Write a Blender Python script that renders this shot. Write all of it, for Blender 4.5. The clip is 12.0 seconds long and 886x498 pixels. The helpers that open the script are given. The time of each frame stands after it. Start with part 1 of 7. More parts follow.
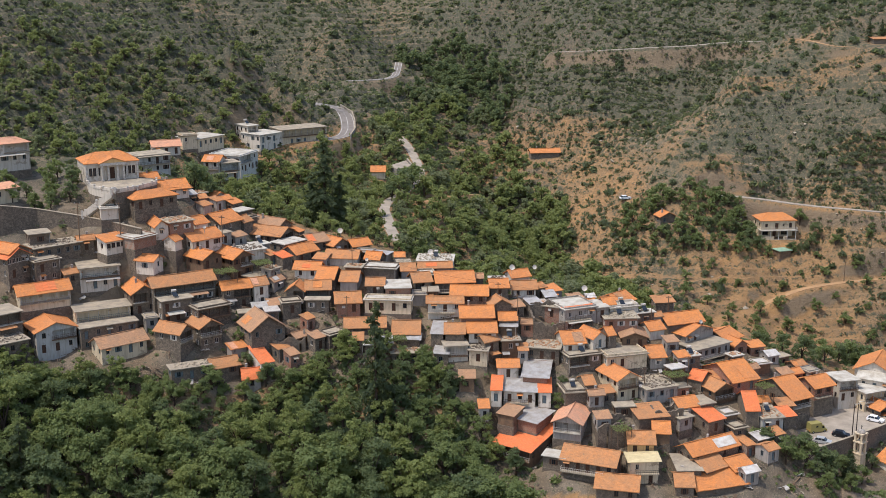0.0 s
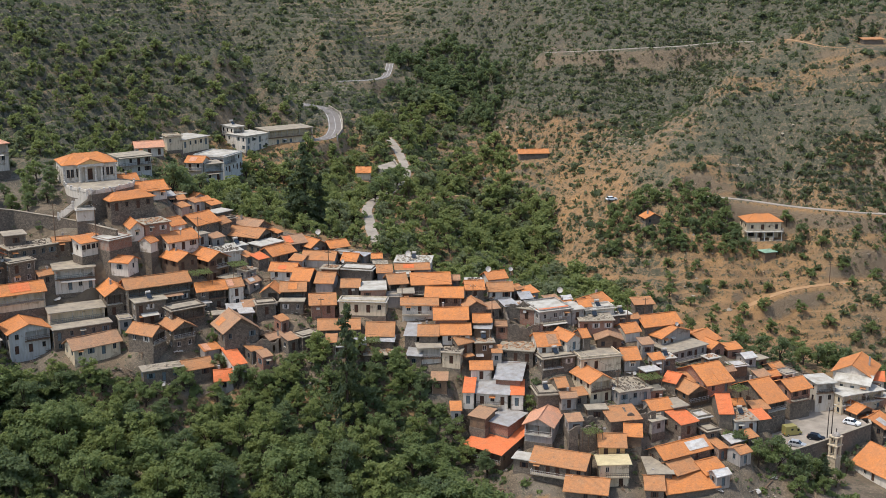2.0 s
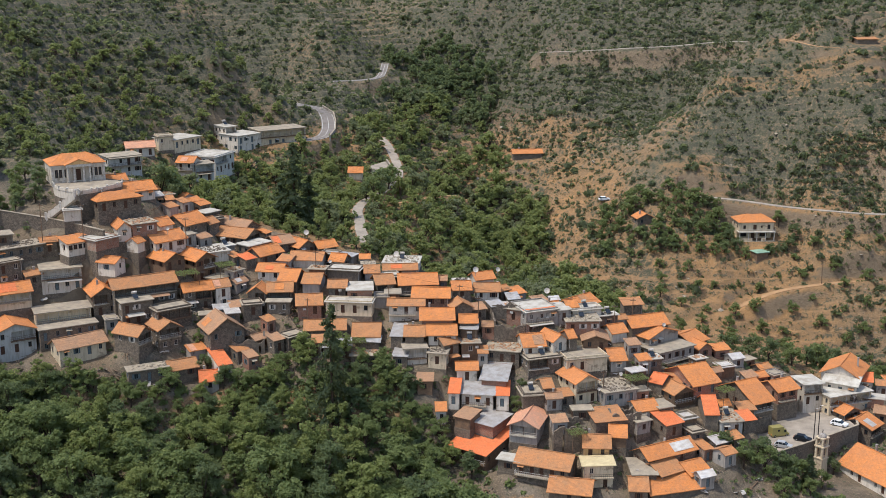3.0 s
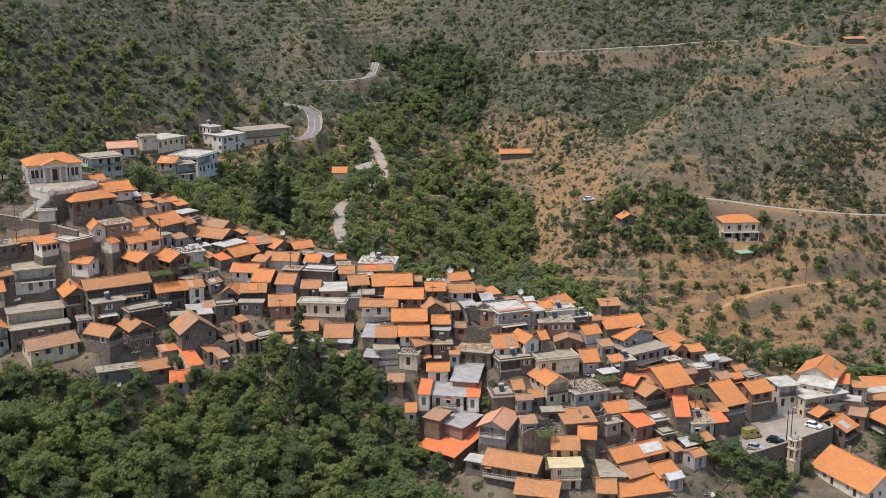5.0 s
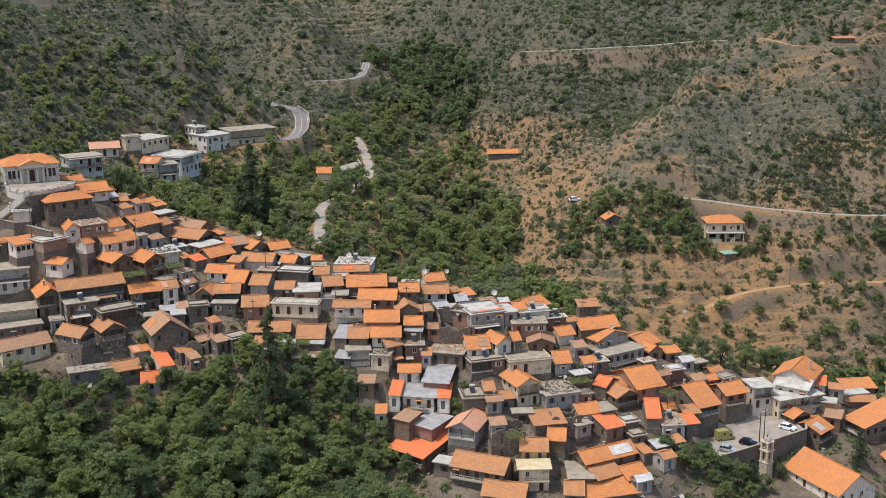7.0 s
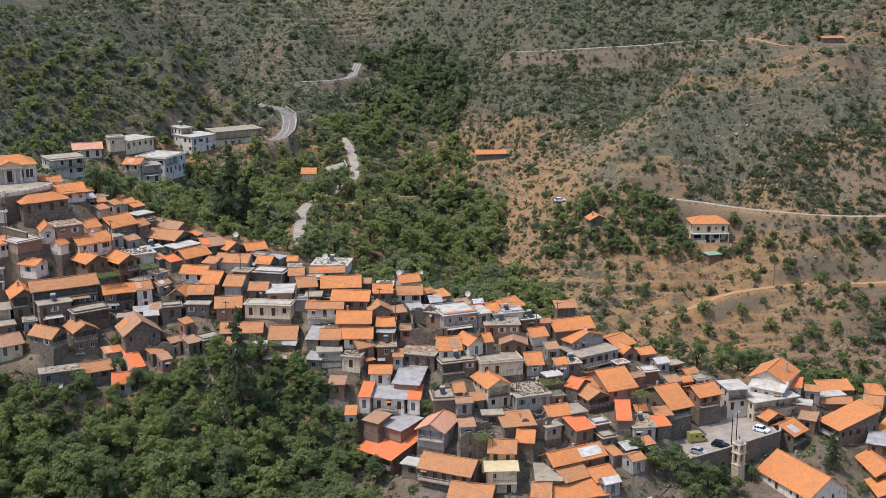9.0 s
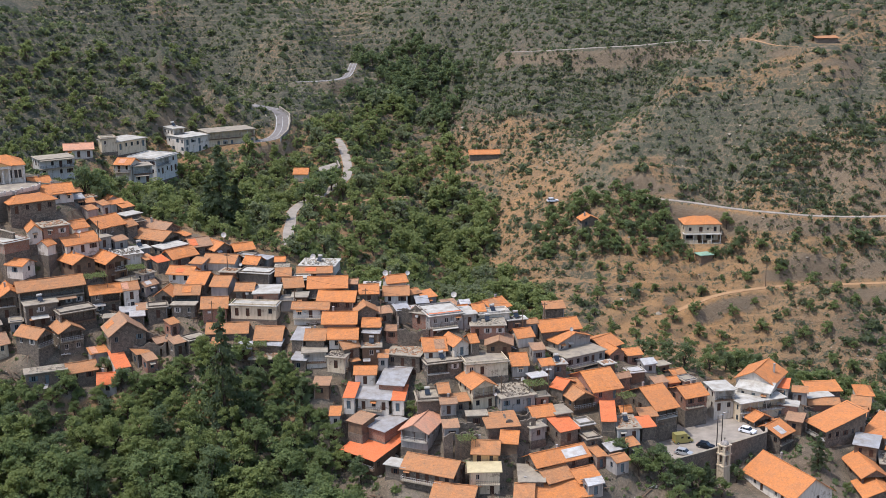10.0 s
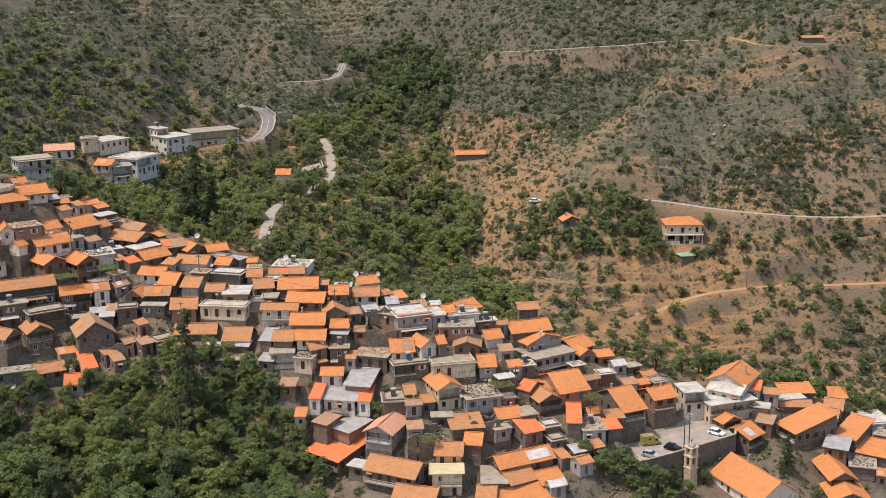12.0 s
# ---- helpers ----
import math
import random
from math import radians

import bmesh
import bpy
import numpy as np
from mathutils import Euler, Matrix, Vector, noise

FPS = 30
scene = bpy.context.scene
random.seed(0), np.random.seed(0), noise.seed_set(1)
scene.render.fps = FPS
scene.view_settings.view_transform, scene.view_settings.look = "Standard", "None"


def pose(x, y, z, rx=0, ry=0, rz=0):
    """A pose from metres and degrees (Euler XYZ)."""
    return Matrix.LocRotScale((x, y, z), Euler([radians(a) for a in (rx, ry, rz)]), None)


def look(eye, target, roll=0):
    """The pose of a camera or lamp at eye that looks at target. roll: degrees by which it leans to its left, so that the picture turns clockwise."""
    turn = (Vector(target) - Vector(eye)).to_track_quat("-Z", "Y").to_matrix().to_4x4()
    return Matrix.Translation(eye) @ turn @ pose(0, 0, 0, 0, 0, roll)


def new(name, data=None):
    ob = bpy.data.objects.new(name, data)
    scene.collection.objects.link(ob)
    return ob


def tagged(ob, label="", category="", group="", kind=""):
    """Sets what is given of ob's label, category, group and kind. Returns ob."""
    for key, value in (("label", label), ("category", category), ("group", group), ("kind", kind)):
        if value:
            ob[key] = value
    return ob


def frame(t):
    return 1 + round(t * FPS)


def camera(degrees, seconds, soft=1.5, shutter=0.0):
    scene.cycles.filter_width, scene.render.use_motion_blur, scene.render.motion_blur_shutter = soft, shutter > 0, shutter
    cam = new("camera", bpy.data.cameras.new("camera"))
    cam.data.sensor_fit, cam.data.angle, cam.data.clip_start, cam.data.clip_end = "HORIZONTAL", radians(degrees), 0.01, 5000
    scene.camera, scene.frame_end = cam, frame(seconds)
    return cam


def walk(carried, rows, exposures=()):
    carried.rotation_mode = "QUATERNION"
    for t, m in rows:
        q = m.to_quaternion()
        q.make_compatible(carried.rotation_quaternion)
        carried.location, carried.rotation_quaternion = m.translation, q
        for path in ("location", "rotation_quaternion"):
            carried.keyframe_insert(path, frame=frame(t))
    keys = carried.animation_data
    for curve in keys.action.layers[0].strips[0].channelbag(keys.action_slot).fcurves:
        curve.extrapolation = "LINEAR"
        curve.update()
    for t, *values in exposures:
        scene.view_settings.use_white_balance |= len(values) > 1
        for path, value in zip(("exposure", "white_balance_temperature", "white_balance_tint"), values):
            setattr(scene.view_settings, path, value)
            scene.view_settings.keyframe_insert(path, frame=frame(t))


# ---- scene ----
cam = camera(41.0, 12.0, soft=0.76)
METRES, EYE, TILT, LEAN, TURN = 60.0, 115.0, -14.0, 0.0, 0.0
ROWS = [
    (0, 0.00000, 0.00000, 0.00000, 0.000, 0.000, -0.000),
    (0.5, 0.03707, 0.00170, 0.00283, 0.135, -0.004, -0.013),
    (1, 0.07487, 0.00355, 0.00558, 0.267, -0.012, -0.027),
    (1.5, 0.11328, 0.00553, 0.00824, 0.398, -0.024, -0.042),
    (2, 0.15219, 0.00763, 0.01082, 0.528, -0.038, -0.058),
    (2.5, 0.19149, 0.00984, 0.01333, 0.659, -0.054, -0.073),
    (3, 0.23111, 0.01215, 0.01575, 0.790, -0.071, -0.088),
    (4, 0.31104, 0.01705, 0.02037, 1.057, -0.105, -0.115),
    (5, 0.39164, 0.02229, 0.02473, 1.332, -0.136, -0.137),
    (5.5, 0.43215, 0.02503, 0.02682, 1.474, -0.150, -0.147),
    (6, 0.47282, 0.02784, 0.02886, 1.619, -0.162, -0.155),
    (6.5, 0.51368, 0.03073, 0.03086, 1.767, -0.173, -0.162),
    (7, 0.55477, 0.03370, 0.03282, 1.918, -0.182, -0.168),
    (8, 0.63792, 0.03988, 0.03669, 2.230, -0.197, -0.178),
    (9, 0.72296, 0.04642, 0.04055, 2.554, -0.207, -0.187),
    (9.5, 0.76647, 0.04984, 0.04251, 2.721, -0.213, -0.192),
    (10, 0.81083, 0.05338, 0.04450, 2.889, -0.219, -0.198),
    (10.5, 0.85619, 0.05704, 0.04653, 3.060, -0.226, -0.205),
    (11, 0.90274, 0.06084, 0.04864, 3.233, -0.235, -0.215),
    (11.5, 0.95065, 0.06478, 0.05082, 3.406, -0.248, -0.228),
    (12, 1.00015, 0.06889, 0.05310, 3.580, -0.265, -0.245),
]
LIGHT = [(0, 0.80, 6150, 11), (0.5, 0.90, 6700, 5), (1, 0.86, 5850, 11), (2, 0.76, 6050, 8), (3, 0.77, 6050, 9), (5, 0.80, 6100, 10), (6, 0.78, 6000, 8.5), (7, 0.79, 6000, 9), (9.5, 0.84, 5800, 12), (10, 0.85, 5750, 12), (11, 0.77, 6050, 8.5), (11.5, 0.77, 6050, 8.5), (12, 0.90, 6500, 14)]
walk(cam, [(t, pose(0, 0, EYE, TILT, LEAN, TURN) @ pose(METRES * x, METRES * y, METRES * z, 90 + pitch, roll, yaw)) for t, x, y, z, yaw, pitch, roll in ROWS], LIGHT)

# ---- light: high sun from the left, clear sky ----
SUN_HEIGHT, SUN_FROM = 64.0, (-0.92, -0.36)
world = bpy.data.worlds.new("sky")
scene.world = world
world.use_nodes = True
_wn = world.node_tree.nodes
_sky = _wn.new("ShaderNodeTexSky")
_sky.sky_type, _sky.sun_disc = "NISHITA", False
_sky.sun_elevation, _sky.sun_rotation = radians(SUN_HEIGHT), math.atan2(*SUN_FROM)
_sky.dust_density = 2.0
world.node_tree.links.new(_sky.outputs[0], _wn["Background"].inputs[0])
_wn["Background"].inputs[1].default_value = 0.15
sun = new("sun", bpy.data.lights.new("sun", "SUN"))
sun.data.energy, sun.data.angle, sun.data.color = 2.0, radians(0.6), (1.0, 0.95, 0.87)
_run = 1.0 / math.tan(radians(SUN_HEIGHT))
sun.matrix_world = look((SUN_FROM[0] * _run * 300, 300 + SUN_FROM[1] * _run * 300, 300), (0, 300, 0))

# ---- materials ----
_mats = {}


def rgb(r, g, b):
    """A linear colour from 0..255 display values."""
    return tuple((c / 255 / 12.92) if c < 10 else ((c / 255 + 0.055) / 1.055) ** 2.4 for c in (r, g, b)) + (1.0,)


class Nodes:
    """A short way to write node materials."""

    def __init__(self, name):
        self.m = bpy.data.materials.new(name)
        self.m.use_nodes = True
        self.t = self.m.node_tree
        self.out = self.t.nodes["Principled BSDF"]

    def n(self, kind, links=(), **values):
        node = self.t.nodes.new(kind)
        for k, v in values.items():
            node.inputs[k.replace("_", " ")].default_value = v
        for socket, source in links:
            self.t.links.new(source, node.inputs[socket])
        return node

    def noise(self, coord, scale, detail=3.0, rough=0.55):
        return self.n("ShaderNodeTexNoise", [("Vector", coord)], Scale=scale, Detail=detail, Roughness=rough).outputs["Fac"]

    def ramp(self, fac, *stops):
        r = self.n("ShaderNodeValToRGB", [("Fac", fac)])
        while len(r.color_ramp.elements) < len(stops):
            r.color_ramp.elements.new(0.5)
        for e, (p, c) in zip(r.color_ramp.elements, stops):
            e.position, e.color = p, c
        return r.outputs["Color"]

    def mix(self, fac, a, b, blend="MIX"):
        x = self.t.nodes.new("ShaderNodeMix")
        x.data_type, x.blend_type = "RGBA", blend
        for i, v in ((0, fac), (6, a), (7, b)):
            if isinstance(v, (float, int)):
                x.inputs[i].default_value = v
            elif isinstance(v, tuple):
                x.inputs[i].default_value = v
            else:
                self.t.links.new(v, x.inputs[i])
        return x.outputs[2]

    def math(self, op, a, b=0.0):
        x = self.t.nodes.new("ShaderNodeMath")
        x.operation = op
        for i, v in enumerate((a, b)):
            if isinstance(v, (float, int)):
                x.inputs[i].default_value = v
            else:
                self.t.links.new(v, x.inputs[i])
        return x.outputs[0]

    def set(self, colour=None, rough=0.8, metal=0.0, height=None, strength=0.4, distance=0.05):
        if colour is not None:
            if isinstance(colour, tuple):
                self.out.inputs["Base Color"].default_value = colour
            else:
                self.t.links.new(colour, self.out.inputs["Base Color"])
        self.out.inputs["Roughness"].default_value = rough
        self.out.inputs["Metallic"].default_value = metal
        self.out.inputs["Specular IOR Level"].default_value = 0.25
        if height is not None:
            b = self.n("ShaderNodeBump", [("Height", height)], Strength=strength, Distance=distance)
            self.t.links.new(b.outputs[0], self.out.inputs["Normal"])
        return self.m


def coords(k, which="Object"):
    return k.n("ShaderNodeTexCoord").outputs[which]


def luck(k):
    return k.n("ShaderNodeObjectInfo").outputs["Random"]


def tile_roof(name, a, b, moss):
    """Clay roof tiles: rolls down the slope, courses across it, patches of older tiles."""
    k = Nodes(name)
    uv = k.n("ShaderNodeUVMap").outputs[0]
    xyz = k.n("ShaderNodeSeparateXYZ", [(0, uv)])
    roll = k.math("SINE", k.math("MULTIPLY", xyz.outputs[0], 2 * math.pi / 0.24))
    course = k.math("FRACT", k.math("MULTIPLY", xyz.outputs[1], 1 / 0.38))
    w = coords(k)
    fine, patch, spots = k.noise(uv, 4.5, 4), k.noise(w, 0.35, 4), k.noise(w, 1.6, 3)
    tile = k.n("ShaderNodeTexWhiteNoise", [("Vector", k.n("ShaderNodeVectorMath", [(0, uv)]).outputs[0])])
    snap = k.t.nodes.new("ShaderNodeVectorMath")
    snap.operation = "SNAP"
    k.t.links.new(uv, snap.inputs[0])
    snap.inputs[1].default_value = (0.48, 0.38, 1.0)
    k.t.links.new(snap.outputs[0], tile.inputs["Vector"])
    c = k.mix(k.ramp(patch, (0.35, (0, 0, 0, 1)), (0.68, (1, 1, 1, 1))), a, b)
    c = k.mix(k.math("MULTIPLY", luck(k), 0.45), c, b)
    c = k.mix(k.math("MULTIPLY", tile.outputs["Value"], 0.35), c, (b[0] * 0.55, b[1] * 0.6, b[2] * 0.7, 1))
    c = k.mix(k.ramp(spots, (0.58, (0, 0, 0, 1)), (0.72, (moss, moss, moss, 1))), c, rgb(112, 96, 74))
    c = k.mix(k.ramp(fine, (0.45, (0, 0, 0, 1)), (0.8, (0.28, 0.28, 0.28, 1))), c, rgb(226, 170, 122))
    h = k.math("ADD", k.math("MULTIPLY", roll, 0.5), k.math("MULTIPLY", course, 0.6))
    h = k.math("ADD", h, k.math("MULTIPLY", fine, 0.7))
    return k.set(c, 0.85, height=h, strength=0.7, distance=0.06)


def plaster(name, a, stain):
    """Rendered wall with rain stains, flaking patches and a little relief."""
    k = Nodes(name)
    w = coords(k)
    sq = k.n("ShaderNodeMapping", [("Vector", w)])
    sq.inputs["Scale"].default_value = (1.6, 1.6, 0.25)
    streak, patch, fine = k.noise(sq.outputs[0], 1.1, 4), k.noise(w, 0.5, 5, 0.65), k.noise(w, 9, 3)
    c = k.mix(k.ramp(streak, (0.45, (0, 0, 0, 1)), (0.75, (0.65, 0.65, 0.65, 1))), a, stain)
    c = k.mix(k.ramp(patch, (0.56, (0, 0, 0, 1)), (0.62, (0.7, 0.7, 0.7, 1))), c, (stain[0] * 0.8, stain[1] * 0.78, stain[2] * 0.75, 1))
    c = k.mix(k.math("MULTIPLY", luck(k), 0.25), c, stain)
    return k.set(c, 0.9, height=k.math("ADD", fine, k.math("MULTIPLY", patch, 2.0)), strength=0.35, distance=0.04)


def rubble_wall(name, a, b, mortar, size=2.4):
    """Rough field-stone masonry."""
    k = Nodes(name)
    w = coords(k)
    warp = k.n("ShaderNodeVectorMath", [(0, w), (1, k.n("ShaderNodeTexNoise", [("Vector", w)], Scale=1.5).outputs["Color"])])
    v = k.n("ShaderNodeTexVoronoi", [("Vector", warp.outputs[0])], Scale=size, Randomness=0.9)
    e = k.t.nodes.new("ShaderNodeTexVoronoi")
    e.feature = "DISTANCE_TO_EDGE"
    e.inputs["Scale"].default_value, e.inputs["Randomness"].default_value = size, 0.9
    k.t.links.new(warp.outputs[0], e.inputs["Vector"])
    grey = k.n("ShaderNodeSeparateColor", [(0, v.outputs["Color"])]).outputs[0]
    c = k.mix(grey, a, b)
    c = k.mix(k.ramp(k.noise(w, 0.45, 4), (0.4, (0, 0, 0, 1)), (0.7, (0.6, 0.6, 0.6, 1))), c, mortar)
    c = k.mix(k.ramp(e.outputs["Distance"], (0.02, (0.8, 0.8, 0.8, 1)), (0.09, (0, 0, 0, 1))), c, (mortar[0] * 0.6, mortar[1] * 0.6, mortar[2] * 0.6, 1))
    c = k.mix(k.math("MULTIPLY", luck(k), 0.4), c, mortar)
    return k.set(c, 0.95, height=k.math("MINIMUM", e.outputs["Distance"], 0.15), strength=0.9, distance=0.25)


def brick_wall(name, a, b):
    k = Nodes(name)
    w = coords(k)
    t = k.n("ShaderNodeTexBrick", [("Vector", k.n("ShaderNodeMapping", [("Vector", w)], Rotation=(radians(90), 0, 0)).outputs[0])], Scale=1.0, Color1=a, Color2=b, Mortar=rgb(150, 138, 122), Mortar_Size=0.012, Brick_Width=0.35, Row_Height=0.14)
    c = k.mix(k.ramp(k.noise(w, 0.6, 4), (0.45, (0, 0, 0, 1)), (0.7, (0.6, 0.6, 0.6, 1))), t.outputs["Color"], rgb(140, 122, 104))
    return k.set(c, 0.92, height=t.outputs["Fac"], strength=-0.4, distance=0.03)


def worn(name, a, b, scale=0.8, rough=0.9, metal=0.0, ribs=0.0, bump=0.3):
    """Concrete, tin, wood, tar: one colour worn into another, with ribs if wanted."""
    k = Nodes(name)
    w = coords(k)
    big, fine = k.noise(w, scale, 5, 0.65), k.noise(w, scale * 9, 3)
    c = k.mix(k.ramp(big, (0.36, (0, 0, 0, 1)), (0.68, (1, 1, 1, 1))), a, b)
    c = k.mix(k.math("MULTIPLY", fine, 0.35), c, (b[0] * 0.6, b[1] * 0.6, b[2] * 0.6, 1))
    c = k.mix(k.math("MULTIPLY", luck(k), 0.3), c, b)
    h = fine
    if ribs:
        uv = k.n("ShaderNodeSeparateXYZ", [(0, k.n("ShaderNodeUVMap").outputs[0])]).outputs[0]
        h = k.math("ADD", k.math("MULTIPLY", k.math("SINE", k.math("MULTIPLY", uv, 2 * math.pi / ribs)), 2.0), fine)
    return k.set(c, rough, metal, h, bump, 0.04)


def leafage(name, a, b, c2):
    k = Nodes(name)
    isl = k.n("ShaderNodeNewGeometry").outputs["Random Per Island"]
    c = k.mix(isl, a, b)
    c = k.mix(k.math("MULTIPLY", luck(k), 0.75), c, c2)
    m = k.set(c, 0.7)
    k.out.inputs["Specular IOR Level"].default_value = 0.12
    tr = k.n("ShaderNodeBsdfTranslucent", [("Color", k.mix(0.5, c, rgb(172, 178, 108)))])
    add = k.n("ShaderNodeMixShader", [(1, k.out.outputs[0]), (2, tr.outputs[0])], Fac=0.55)
    k.t.links.new(add.outputs[0], k.t.nodes["Material Output"].inputs["Surface"])
    return m


def earth(name):
    """Hillside: bare warm soil below, grey-brown scrubland above, rock where it is steep, dry grass."""
    k = Nodes(name)
    g = k.n("ShaderNodeNewGeometry")
    w = g.outputs["Position"]
    soil = k.n("ShaderNodeAttribute")
    soil.attribute_name = "soil"
    up = k.n("ShaderNodeSeparateXYZ", [(0, g.outputs["Normal"])]).outputs[2]
    big, mid, fine, grit = k.noise(w, 0.035, 4), k.noise(w, 0.16, 5, 0.65), k.noise(w, 0.9, 5, 0.7), k.noise(w, 4.0, 3)
    bare = k.mix(k.ramp(mid, (0.35, (0, 0, 0, 1)), (0.65, (1, 1, 1, 1))), rgb(154, 116, 74), rgb(126, 98, 67))
    scrub = k.mix(k.ramp(mid, (0.35, (0, 0, 0, 1)), (0.65, (1, 1, 1, 1))), rgb(95, 84, 68), rgb(123, 107, 84))
    scrub = k.mix(k.ramp(big, (0.48, (0, 0, 0, 1)), (0.62, (0.7, 0.7, 0.7, 1))), scrub, rgb(80, 78, 60))
    c = k.mix(soil.outputs["Fac"], scrub, bare)
    lane = k.n("ShaderNodeAttribute")
    lane.attribute_name = "paved"
    c = k.mix(lane.outputs["Fac"], c, k.mix(k.ramp(mid, (0.4, (0, 0, 0, 1)), (0.62, (1, 1, 1, 1))), rgb(116, 104, 88), rgb(84, 76, 64)))
    wall = k.n("ShaderNodeAttribute")
    wall.attribute_name = "terrace"
    stony = k.math("MULTIPLY", wall.outputs["Fac"], k.math("SUBTRACT", 1.0, k.math("MULTIPLY", soil.outputs["Fac"], 0.7)))
    # bands of darker slaty rock
    slate = k.n("ShaderNodeAttribute")
    slate.attribute_name = "rock"
    c = k.mix(k.math("MULTIPLY", slate.outputs["Fac"], 0.85), c, k.mix(fine, rgb(58, 54, 50), rgb(92, 82, 72)))
    # low thorny cover, thickest along the terrace walls and on the high slopes
    wild = k.math("MULTIPLY", k.math("SUBTRACT", 1.0, soil.outputs["Fac"]), k.math("SUBTRACT", 1.0, lane.outputs["Fac"]))
    cover = k.math("ADD", k.math("ADD", k.math("SUBTRACT", fine, k.math("MULTIPLY", soil.outputs["Fac"], 0.06)), k.math("MULTIPLY", stony, 0.26)), k.math("MULTIPLY", wild, 0.05))
    c = k.mix(k.ramp(cover, (0.53, (0, 0, 0, 1)), (0.58, (0.9, 0.9, 0.9, 1))), c, k.mix(mid, rgb(58, 62, 48), rgb(80, 82, 62)))
    c = k.mix(k.ramp(grit, (0.55, (0, 0, 0, 1)), (0.75, (0.6, 0.6, 0.6, 1))), c, rgb(182, 156, 122))
    cell = k.n("ShaderNodeTexVoronoi", [("Vector", w)], Scale=2.2)
    dry = k.mix(cell.outputs["Color"], rgb(76, 69, 58), rgb(118, 106, 88))
    dry = k.mix(k.ramp(fine, (0.46, (0, 0, 0, 1)), (0.6, (1, 1, 1, 1))), dry, rgb(62, 64, 48))
    c = k.mix(k.math("MULTIPLY", stony, 0.75), c, dry)
    c = k.mix(k.ramp(up, (0.52, (0.9, 0.9, 0.9, 1)), (0.70, (0, 0, 0, 1))), c, k.mix(fine, rgb(94, 80, 64), rgb(144, 124, 98)))
    h = k.math("ADD", k.math("MULTIPLY", fine, 2.0), grit)
    return k.set(c, 0.97, height=h, strength=0.8, distance=0.35)


